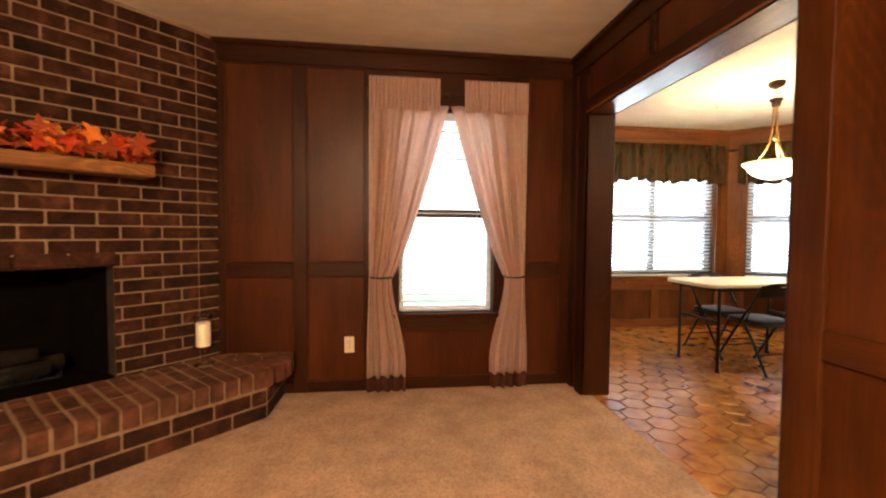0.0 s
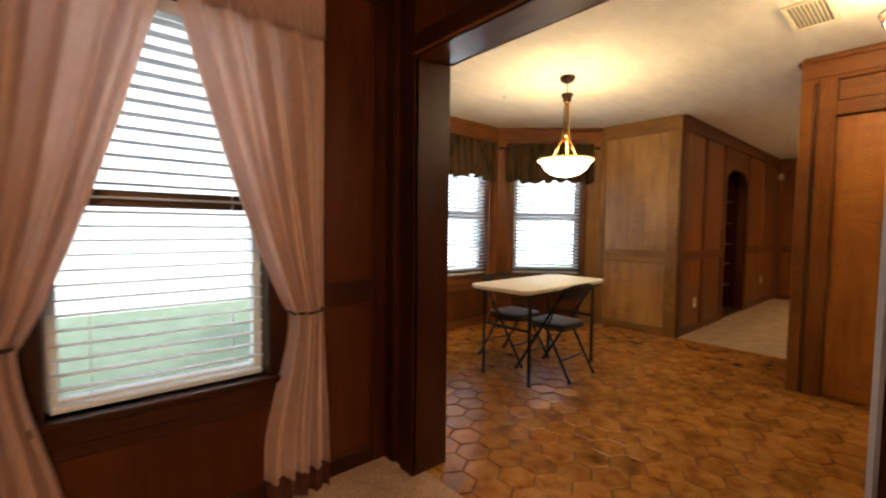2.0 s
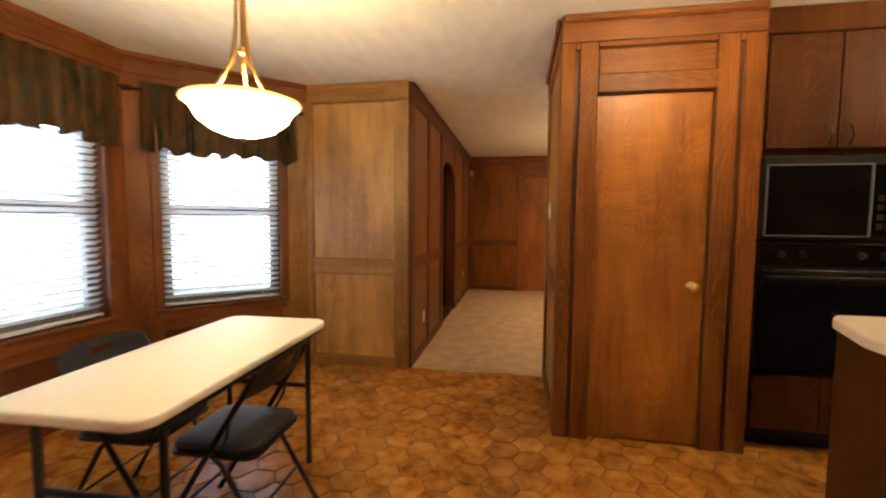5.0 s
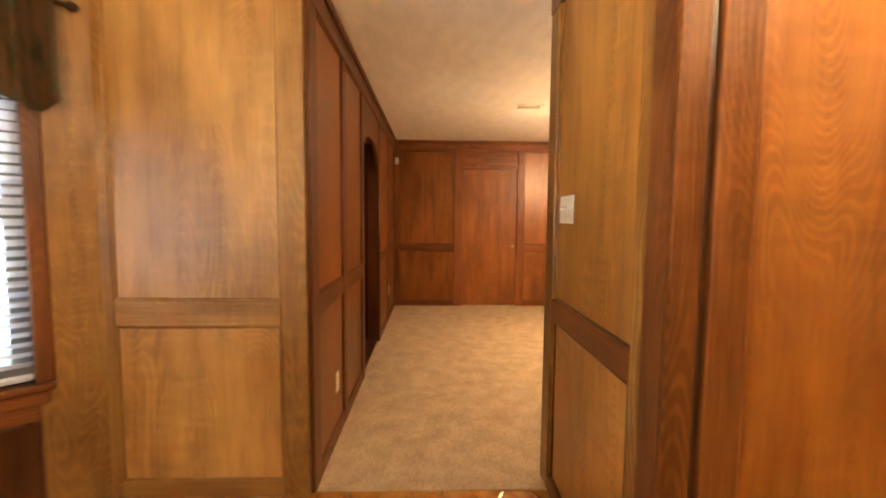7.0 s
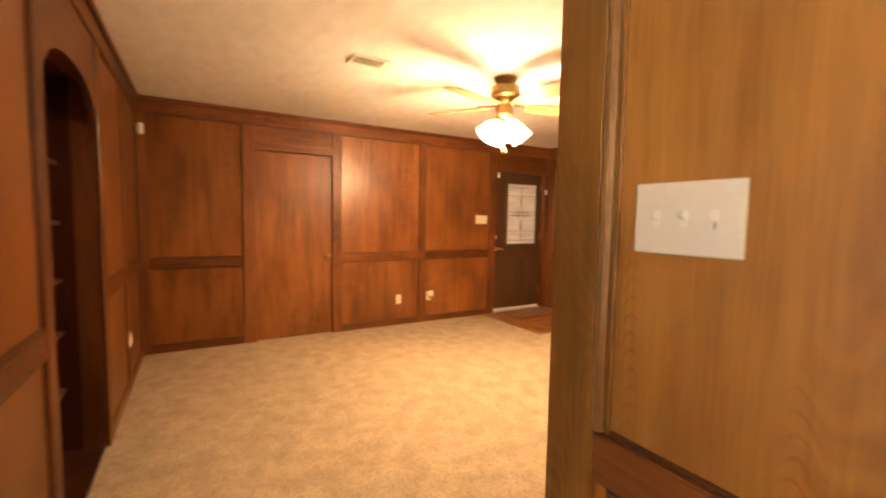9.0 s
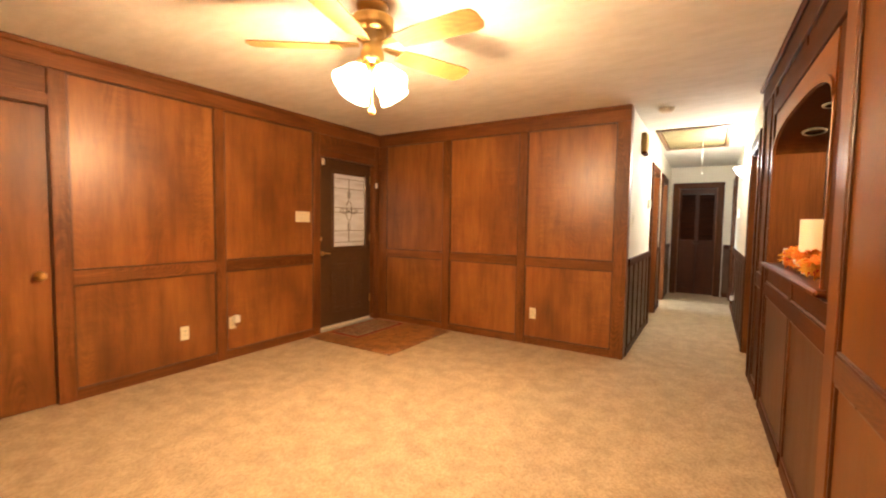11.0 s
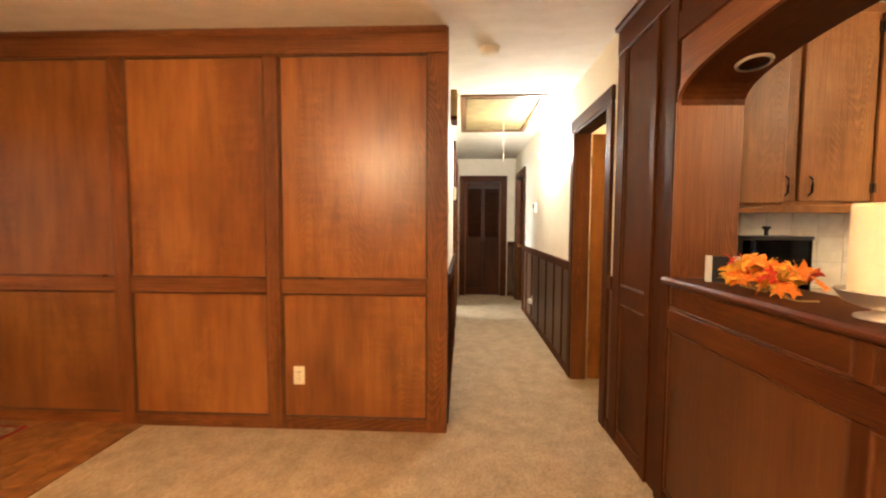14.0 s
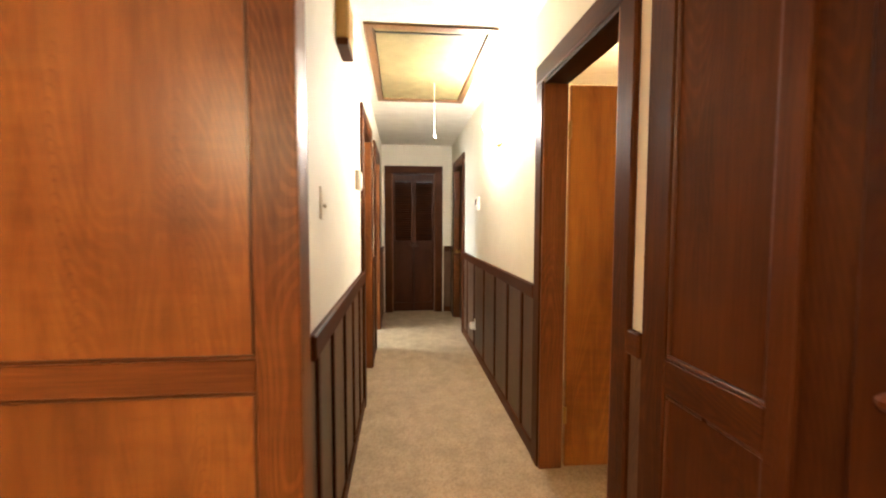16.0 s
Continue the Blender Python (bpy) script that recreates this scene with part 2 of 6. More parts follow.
PRAIL = wood("warm oak door header", (0.1345, 0.04127, 0.007266), (0.2143, 0.07176, 0.01293), (0.289, 0.1041, 0.021), "x", figure=0.24, spec=0.16, coat=0.0, fine=0.9, shown=0.38)
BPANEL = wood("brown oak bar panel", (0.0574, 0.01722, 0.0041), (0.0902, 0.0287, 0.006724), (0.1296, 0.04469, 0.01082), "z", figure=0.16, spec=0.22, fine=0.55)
# Sun-faded oak, lifted further for the sheen of the bay windows.
FPANEL = wood("faded and window-lit oak panel", (0.3696, 0.1831, 0.04657), (0.4592, 0.2393, 0.06121), (0.5488, 0.293, 0.0825), "z", figure=0.16, spec=0.5, coat=0.25, rough=0.36, fine=0.45)
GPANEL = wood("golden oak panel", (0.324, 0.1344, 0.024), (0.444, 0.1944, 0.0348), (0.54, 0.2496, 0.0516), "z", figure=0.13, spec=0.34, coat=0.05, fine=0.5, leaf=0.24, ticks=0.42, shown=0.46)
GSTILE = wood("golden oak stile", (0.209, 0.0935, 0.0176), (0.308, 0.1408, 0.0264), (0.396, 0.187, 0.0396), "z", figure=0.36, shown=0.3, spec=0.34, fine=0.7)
FSTILE = wood("faded and window-lit oak stile", (0.1995, 0.09572, 0.0236), (0.315, 0.1558, 0.03775), (0.399, 0.2026, 0.05427), "z", figure=0.16, shown=0.34, spec=0.4)
FRAIL = wood("faded and window-lit oak rail", (0.1995, 0.09572, 0.0236), (0.315, 0.1558, 0.03775), (0.399, 0.2026, 0.05427), "x", figure=0.12, spec=0.4)
DOORWOOD = wood("oak veneer door", (0.2835, 0.09472, 0.01284), (0.378, 0.1344, 0.01877), (0.4515, 0.1731, 0.02766), "z", figure=0.14, spec=0.26, coat=0.15, fine=0.5, ticks=0.14, shown=0.36)
DARKWOOD = wood("dark walnut stain", (0.034, 0.0095, 0.0035), (0.062, 0.0185, 0.0068), (0.098, 0.031, 0.012), "z", rough=0.4, spec=0.12, coat=0.0)
WAINSCOT = wood("grey brown wainscot veneer", (0.07, 0.035, 0.0182), (0.1092, 0.0574, 0.0308), (0.147, 0.0812, 0.0448), "z", figure=0.15, spec=0.2)
# Same kitchen oak as CABWOOD, darkened here for its dimmer light.
OVENWOOD = wood("cabinet oak darkened for shade", (0.04722, 0.01445, 0.003071), (0.07793, 0.02488, 0.005458), (0.1086, 0.03692, 0.008868), "z", figure=0.22, spec=0.15, coat=0.0, shown=0.36)
CABWOOD = wood("oak cabinet", (0.1748, 0.06536, 0.01824), (0.2508, 0.1026, 0.03192), (0.3268, 0.1444, 0.05016), "z", figure=0.16, ticks=0.3, spec=0.18, coat=0.0)
# Bead kept dark to draw the shadow lines round the panels.
BEAD = wood("glossy shadow-line bead", (0.055, 0.0155, 0.0036), (0.088, 0.026, 0.0060), (0.125, 0.040, 0.0095), "z", figure=0.2, rough=0.3, spec=0.4, coat=0.1)
CREAM = mottled("cream wall paint", [(0.3, (0.71, 0.65, 0.52)), (0.7, (0.77, 0.71, 0.58))], 3, 0.7, 240, 0.12)
CEIL = mottled("textured white ceiling", [(0.35, (0.73, 0.69, 0.60)), (0.65, (0.81, 0.77, 0.69))], 5, 0.9, 26, 0.3, 0.008, stretch=(1, 2.2, 1), blot=(2.2, 0.96))
CARPET = mottled("tan cut pile carpet", [(0.3, (0.372, 0.2651, 0.1535)), (0.5, (0.5115, 0.3767, 0.2278)), (0.7, (0.5952, 0.4511, 0.2883))], 75, 0.95, 260, 0.9, 0.008, blot=(7.0, 0.82), spec=0.1)
CARPET2 = mottled("rosy tan cut pile carpet", [(0.3, (0.44, 0.29, 0.195)), (0.5, (0.63, 0.425, 0.305)), (0.7, (0.74, 0.53, 0.395))], 75, 0.95, 260, 0.9, 0.008, blot=(5.0, 0.78), spec=0.1)
TILE = mottled("glazed terracotta tile", [(0.28, (0.17, 0.052, 0.010)), (0.48, (0.36, 0.150, 0.025)), (0.72, (0.50, 0.245, 0.050))], 9, 0.22, 30, 0.12, 0.004, vary=True, spec=0.5, tone=("object", 0.78, 1.12))
TILE3 = mottled("dark brown entry tile", [(0.28, (0.11, 0.036, 0.009)), (0.48, (0.25, 0.095, 0.022)), (0.72, (0.38, 0.165, 0.042))], 9, 0.4, 30, 0.12, 0.004, vary=True, tone=("object", 0.8, 1.1))
GROUT = mottled("brown grout", [(0.3, (0.125, 0.048, 0.012)), (0.7, (0.185, 0.076, 0.021))], 30, 0.85, 200, 0.4)
BRICK = mottled("brown face brick", [(0.3, (0.0144, 0.00544, 0.0036)), (0.52, (0.048, 0.0152, 0.008)), (0.78, (0.14, 0.0544, 0.0288))], 9, 0.85, 90, 0.6, 0.005, vary=True, spec=0.2, tone=("object", 0.5, 1.15))
BRICK2 = mottled("red brown hearth brick", [(0.3, (0.05, 0.018, 0.010)), (0.52, (0.125, 0.047, 0.026)), (0.78, (0.24, 0.105, 0.064))], 9, 0.8, 90, 0.6, 0.005, vary=True, spec=0.25, tone=("object", 0.7, 1.15))
MORTAR = mottled("grey tan mortar", [(0.3, (0.22, 0.1478, 0.0924)), (0.7, (0.3256, 0.2306, 0.1496))], 20, 0.95, 160, 0.6, 0.004, spec=0.1)
SOOT = mottled("sooty firebrick", [(0.3, (0.002, 0.0017, 0.0016)), (0.7, (0.007, 0.0055, 0.005))], 8, 0.95, 60, 0.5, spec=0.03)
WHITE = mat("white plastic", (0.80, 0.76, 0.66), 0.4)
IVORY = mat("ivory plastic", (0.74, 0.66, 0.50), 0.4)
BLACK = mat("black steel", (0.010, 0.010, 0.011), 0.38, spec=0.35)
VINYL = mottled("black vinyl", [(0.3, (0.018, 0.02, 0.024)), (0.7, (0.03, 0.033, 0.04))], 14, 0.42, 220, 0.2)
BRASS = mat("brass", (0.62, 0.40, 0.14), 0.28, 1.0)
BRONZE = mat("oil rubbed bronze", (0.055, 0.03, 0.018), 0.4, 0.8)
ANTIQUE = mat("antique brass", (0.36, 0.22, 0.08), 0.35, 1.0)
PLASTIC = mottled("cream moulded plastic", [(0.3, (0.80, 0.76, 0.66)), (0.7, (0.84, 0.80, 0.70))], 30, 0.45, 300, 0.1)
ENAMEL = mat("white fridge enamel", (0.78, 0.79, 0.80), 0.35)
BLIND = mat("white blind slat", (0.86, 0.88, 0.90), 0.45)
bt = BLIND.node_tree
btr = bt.nodes.new("ShaderNodeBsdfTranslucent")
btr.inputs["Color"].default_value = (0.82, 0.86, 0.92, 1)
bmx = bt.nodes.new("ShaderNodeMixShader")
bmx.inputs[0].default_value = 0.24
bt.links.new(bt.nodes["Principled BSDF"].outputs[0], bmx.inputs[1])
bt.links.new(btr.outputs[0], bmx.inputs[2])
bt.links.new(bmx.outputs[0], bt.nodes["Material Output"].inputs["Surface"])
VINYLFRAME = mat("white window frame", (0.75, 0.77, 0.78), 0.4)
GLASS = mat("window glass", (1, 1, 1), 0.0, Transmission_Weight=1.0, IOR=1.02)


def glow(name, colour, strength):
    m = mat(name, colour, 0.4)
    b = m.node_tree.nodes["Principled BSDF"]
    b.inputs["Emission Color"].default_value = (*colour, 1)
    b.inputs["Emission Strength"].default_value = strength
    return m


ALABASTER = glow("lit alabaster glass", (1.0, 0.80, 0.46), 14.0)
FROST = glow("lit frosted glass", (1.0, 0.84, 0.55), 14.0)


# ---- building helpers ----
def empty(name, m=None):
    ob = new(name)
    ob.empty_display_size = 0.1
    if m:
        ob.matrix_world = m
    return ob


def part(name, bm, material, parent=None, label="", smooth=False):
    """One mesh object from a bmesh, in its parent's own coordinates."""
    me = bpy.data.meshes.new(name)
    bmesh.ops.recalc_face_normals(bm, faces=bm.faces)
    bm.to_mesh(me)
    bm.free()
    me.materials.append(material)
    if smooth:
        me.polygons.foreach_set("use_smooth", [True] * len(me.polygons))
    ob = new(name, me)
    if parent:
        ob.parent = parent
    if label:
        ob["label"] = label
    return ob


def box_in(bm, x0, x1, y0, y1, z0, z1, bevel=0.0, m=None):
    vs = [bm.verts.new((x, y, z)) for x in (x0, x1) for y in (y0, y1) for z in (z0, z1)]
    faces = [bm.faces.new([vs[i] for i in f]) for f in ((0, 1, 3, 2), (4, 6, 7, 5), (0, 4, 5, 1), (2, 3, 7, 6), (0, 2, 6, 4), (1, 5, 7, 3))]
    bmesh.ops.recalc_face_normals(bm, faces=faces)
    if m:
        bmesh.ops.transform(bm, matrix=m, verts=vs)
    if bevel:
        bmesh.ops.bevel(bm, geom=list({e for f in faces for e in f.edges}), offset=bevel, segments=1, affect="EDGES")
    return bm


def box(x0, x1, y0, y1, z0, z1, bevel=0.0, m=None):
    return box_in(bmesh.new(), min(x0, x1), max(x0, x1), min(y0, y1), max(y0, y1), z0, z1, bevel, m)


def tube_in(bm, points, radius, sides=8):
    """A round bar along a line of points."""
    pts = [Vector(p) for p in points]
    rings = []
    for i, p in enumerate(pts):
        d = (pts[min(i + 1, len(pts) - 1)] - pts[max(i - 1, 0)]).normalized()
        q = d.to_track_quat("Z", "Y")
        r = radius[i] if isinstance(radius, (list, tuple)) else radius
        rings.append([bm.verts.new(p + q @ Vector((r * math.cos(a), r * math.sin(a), 0))) for a in [2 * math.pi * k / sides for k in range(sides)]])
    for a, b in zip(rings, rings[1:]):
        for k in range(sides):
            bm.faces.new((a[k], a[(k + 1) % sides], b[(k + 1) % sides], b[k]))
    bm.faces.new(rings[0][::-1])
    bm.faces.new(rings[-1])
    return bm


def tube(points, radius, sides=8):
    return tube_in(bmesh.new(), points, radius, sides)


def lathe(profile, sides=24, m=None, closed=False):
    """A turned shape from (radius, height) pairs."""
    bm = bmesh.new()
    rings = []
    for r, z in profile:
        rings.append([bm.verts.new((r * math.cos(2 * math.pi * k / sides), r * math.sin(2 * math.pi * k / sides), z)) for k in range(sides)] if r > 1e-5 else [bm.verts.new((0, 0, z))])
    for a, b in zip(rings, rings[1:]):
        for k in range(sides):
            j = (k + 1) % sides
            loop = ([a[k], a[j]] if len(a) > 1 else [a[0]]) + ([b[j], b[k]] if len(b) > 1 else [b[0]])
            if len(loop) > 2:
                bm.faces.new(loop)
    if m:
        bmesh.ops.transform(bm, matrix=m, verts=bm.verts)
    return bm


def prism(points, z0, z1, m=None, bevel=0.0):
    """A flat outline of (x, y) pulled from z0 up to z1."""
    bm = bmesh.new()
    lo = [bm.verts.new((x, y, z0)) for x, y in points]
    hi = [bm.verts.new((x, y, z1)) for x, y in points]
    n = len(points)
    for i in range(n):
        bm.faces.new((lo[i], lo[(i + 1) % n], hi[(i + 1) % n], hi[i]))
    bm.faces.new(lo[::-1])
    bm.faces.new(hi)
    if bevel:
        bmesh.ops.bevel(bm, geom=bm.edges[:], offset=bevel, segments=1, affect="EDGES")
    if m:
        bmesh.ops.transform(bm, matrix=m, verts=bm.verts)
    return bm


UPRIGHT = Matrix(((1, 0, 0, 0), (0, 0, 1, 0), (0, 1, 0, 0), (0, 0, 0, 1)))  # (u, z, depth) -> (u, depth, z)


def wall_pose(p0, p1):
    """Local x runs from p0 to p1, local y points into the room on the left of that line."""
    return pose(p0[0], p0[1], 0, 0, 0, math.degrees(math.atan2(p1[1] - p0[1], p1[0] - p0[0])))


H = 2.44


def wall(name, p0, p1, thick, material, openings=(), top=H, label=""):
    """A wall slab behind the line p0-p1, with real openings (u0, u1, z0, z1)."""
    length = math.dist(p0, p1)
    bm = bmesh.new()
    us = sorted({0.0, length, *[u for o in openings for u in o[:2]]})
    for a, b in zip(us, us[1:]):
        holes = sorted((o[2], o[3]) for o in openings if o[0] <= a + 1e-6 and b <= o[1] + 1e-6)
        z = 0.0
        for lo, hi in holes + [(top, top)]:
            if lo > z + 1e-4:
                box_in(bm, a, b, -thick, 0, z, lo)
            z = hi
    ob = part(name, bm, material)
    ob.matrix_world = wall_pose(p0, p1)
    return tagged(ob, label or "wood panelled wall", "wall", kind="structure")


def board(w, name, u0, u1, z0, z1, proud, material, bevel=0.004, back=0.0, label=""):
    return part(name, box(u0, u1, back, proud, z0, z1, bevel), material, w, label)


def panelling(w, edges, z_rail=(0.85, 0.95), top=2.29, base=0.08, stile=0.1, skip=(), crown=True, length=None, groups=None, woods=None):
    """Stiles at every edge (u0, u1), between them a lower and an upper panel, rail, base and crown."""
    length = length or edges[-1][1]
    PN, ST, RL = woods or (PANEL, STILE, RAIL)
    for k, (a, b) in enumerate(edges):
        board(w, "stile", a, b, 0.0 if k not in skip else z_rail[1], top, 0.022, ST)
    for (a0, a1), (b0, b1) in zip(edges, edges[1:]):
        if any(s[0] <= a1 + 1e-3 and b0 <= s[1] + 1e-3 for s in groups or ()):
            continue
        board(w, "panel", a1, b0, base, z_rail[0], 0.006, PN, 0)
        board(w, "panel", a1, b0, z_rail[1], top, 0.006, PN, 0)
        board(w, "rail", a1, b0, z_rail[0], z_rail[1], 0.02, RL)
        board(w, "rail", a1, b0, 0.0, base, 0.02, RL)
        bead_frame(w, a1, b0, base, z_rail[0], None if ST is STILE else ST)
        bead_frame(w, a1, b0, z_rail[1], top, None if ST is STILE else ST)
    if crown:
        crown_of(w, 0, length, top, 0.0, RL)


def bead_frame(w, u0, u1, z0, z1, material=None, thick=0.011, proud=0.016):
    """A thin moulding round the inside of a recessed panel."""
    mt = material or BEAD
    for z in (z0, z1 - thick):
        board(w, "bead", u0, u1, z, z + thick, proud, mt, 0.003)
    for u in (u0, u1 - thick):
        board(w, "bead", u, u + thick, z0 + thick, z1 - thick, proud, mt, 0.003)


def crown_of(w, u0, u1, top=2.29, reach=0.0, material=None):
    RL = material or RAIL
    board(w, "crown_rail", u0 - reach, u1 + reach, top, H, 0.026, RL)
    board(w, "crown_moulding", u0 - reach, u1 + reach, H - 0.045, H, 0.05, RL, 0.012, 0.026)


# ---- floors and ceilings ----
def slab(name, x0, x1, y0, y1, z0, z1, material, label, category):
    return tagged(part(name, box(x0, x1, y0, y1, z0, z1), material), label, category, kind="structure")


slab("floor_living", -1.8, 2.72, -3.2, 4.2, -0.12, 0.005, CARPET2, "tan cut pile carpet in the fireplace room", "carpet")
slab("floor_den", 6.455, 10.9, -1.25, 4.1, -0.12, 0.005, CARPET, "worn tan cut pile carpet in the den", "carpet")
slab("floor_hall", 6.455, 7.8, -6.4, -1.25, -0.12, 0.005, CARPET, "worn tan carpet along the hallway", "carpet")
slab("floor_kitchen", 2.72, 6.455, -1.4, 6.1, -0.12, -0.012, GROUT, "brown grout bed under hexagonal floor tiles", "floor")
slab("ceiling_living", -1.8, 2.745, -3.2, 4.2, H, H + 0.1, CEIL, "white textured ceiling", "ceiling")
slab("ceiling_dining", 2.745, 6.55, -1.4, 6.1, H, H + 0.1, CEIL, "white textured ceiling", "ceiling")
slab("ceiling_den", 6.55, 10.9, -1.2, 4.1, H, H + 0.1, CEIL, "white textured ceiling", "ceiling")
hall_top = bmesh.new()
for x0, x1, y0, y1 in ((6.55, 7.8, -2.5, -1.2), (6.55, 7.8, -6.4, -4.02), (6.55, 6.83, -4.02, -2.5), (7.61, 7.8, -4.02, -2.5)):
    box_in(hall_top, x0, x1, y0, y1, H, H + 0.1)
tagged(part("ceiling_hall", hall_top, CEIL), "white textured hall ceiling around the attic hatch", "ceiling", kind="structure")

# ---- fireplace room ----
wn_l = wall("wall_living_north", (2.66, 4.0), (-1.6, 4.0), 0.14, DSTILE, [(0.6, 1.3, 0.56, 2.02)], label="dark oak panelled wall with a window")


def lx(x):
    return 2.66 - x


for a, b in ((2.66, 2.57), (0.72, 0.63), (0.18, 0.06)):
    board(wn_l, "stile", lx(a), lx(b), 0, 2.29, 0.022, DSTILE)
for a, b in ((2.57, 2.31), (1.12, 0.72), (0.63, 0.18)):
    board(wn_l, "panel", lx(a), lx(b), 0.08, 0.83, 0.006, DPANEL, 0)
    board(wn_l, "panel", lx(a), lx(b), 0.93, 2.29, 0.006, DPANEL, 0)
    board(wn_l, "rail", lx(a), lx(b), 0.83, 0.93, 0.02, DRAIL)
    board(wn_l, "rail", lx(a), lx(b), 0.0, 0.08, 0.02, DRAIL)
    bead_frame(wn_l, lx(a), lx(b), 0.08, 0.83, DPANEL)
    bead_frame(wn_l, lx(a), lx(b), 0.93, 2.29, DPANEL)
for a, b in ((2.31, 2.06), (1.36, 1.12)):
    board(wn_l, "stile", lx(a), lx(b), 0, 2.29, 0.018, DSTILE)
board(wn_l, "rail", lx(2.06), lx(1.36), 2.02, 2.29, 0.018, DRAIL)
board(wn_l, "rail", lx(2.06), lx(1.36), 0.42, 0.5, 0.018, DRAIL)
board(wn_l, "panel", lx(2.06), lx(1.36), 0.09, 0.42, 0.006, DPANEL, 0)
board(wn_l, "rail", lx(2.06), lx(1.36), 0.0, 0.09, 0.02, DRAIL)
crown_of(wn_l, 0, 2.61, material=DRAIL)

we_l = wall("wall_living_east", (2.66, -3.0), (2.66, 4.0), 0.085, DSTILE, [(5.19, 6.757, 0.0, 2.0)], label="dark oak panelled wall with a wide cased opening")
# Stiles south of the opening have a lighter tone than those north of it.
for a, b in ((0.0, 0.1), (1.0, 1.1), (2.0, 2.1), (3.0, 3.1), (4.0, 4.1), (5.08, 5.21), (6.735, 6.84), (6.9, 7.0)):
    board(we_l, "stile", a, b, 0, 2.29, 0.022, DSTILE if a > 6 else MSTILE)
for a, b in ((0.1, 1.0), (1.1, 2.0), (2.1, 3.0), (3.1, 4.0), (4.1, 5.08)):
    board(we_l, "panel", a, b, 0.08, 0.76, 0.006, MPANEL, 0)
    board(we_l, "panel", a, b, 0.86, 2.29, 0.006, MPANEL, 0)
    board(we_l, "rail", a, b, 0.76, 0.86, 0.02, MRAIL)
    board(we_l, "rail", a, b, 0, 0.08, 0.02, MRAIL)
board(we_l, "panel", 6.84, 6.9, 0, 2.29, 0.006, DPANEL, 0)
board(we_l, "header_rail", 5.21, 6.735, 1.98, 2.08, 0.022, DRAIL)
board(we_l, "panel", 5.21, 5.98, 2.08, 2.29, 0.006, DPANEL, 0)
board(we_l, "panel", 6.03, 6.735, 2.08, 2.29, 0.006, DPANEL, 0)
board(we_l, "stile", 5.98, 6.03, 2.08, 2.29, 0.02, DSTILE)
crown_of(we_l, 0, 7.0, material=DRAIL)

ww_l = wall("wall_living_west", (-1.6, 4.0), (-1.6, -3.0), 0.14, DSTILE, label="dark oak panelled wall")
panelling(ww_l, [(u, u + 0.1) for u in (1.9, 2.9, 3.9, 4.9, 5.9, 6.9)], length=7.0, woods=(DPANEL, DSTILE, DRAIL))
ws_l = wall("wall_living_south", (-1.6, -3.0), (2.66, -3.0), 0.14, DSTILE, label="dark oak panelled wall")
panelling(ws_l, [(u, u + 0.1) for u in (0.0, 1.03, 2.08, 3.12, 4.16)], woods=(DPANEL, DSTILE, DRAIL))

# ---- dining bay and kitchen ----
ww_d = wall("wall_dining_west", (2.83, 4.9), (2.83, -1.3), 0.085, STILE, [(1.143, 2.71, 0.0, 2.0)], label="stained oak wall with a wide cased opening")
for a, b in ((0.0, 0.1), (1.06, 1.155), (2.69, 2.82)):
    board(ww_d, "stile", a, b, 0, 2.29, 0.022, STILE)
board(ww_d, "panel", 0.1, 1.06, 0.95, 2.29, 0.006, PANEL, 0)
board(ww_d, "panel", 0.1, 1.06, 0.08, 0.85, 0.006, PANEL, 0)
board(ww_d, "rail", 0.1, 1.06, 0.85, 0.95, 0.02, RAIL)
board(ww_d, "header_rail", 1.155, 2.69, 1.98, 2.08, 0.022, RAIL)
board(ww_d, "panel", 1.155, 2.69, 2.08, 2.29, 0.006, PANEL, 0)
board(ww_d, "panel", 2.82, 6.2, 0, 2.29, 0.006, PANEL, 0)
crown_of(ww_d, 0, 6.2)
# lining of the wide opening
lining = tagged(empty("opening_lining", pose(2.745, 2.96, 0)), "smooth stained oak lining of a wide opening", "door frame", kind="structure")
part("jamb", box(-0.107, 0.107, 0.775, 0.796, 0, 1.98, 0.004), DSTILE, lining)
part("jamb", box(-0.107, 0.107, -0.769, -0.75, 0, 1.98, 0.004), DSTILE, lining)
part("head", box(-0.107, 0.107, -0.769, 0.796, 1.98, 1.999, 0.004), wood("smooth oak head", (0.10, 0.032, 0.010), (0.185, 0.066, 0.020), (0.27, 0.108, 0.036), "y", rough=0.22, coat=0.6), lining)

BAY_Z = (0.62, 2.06)


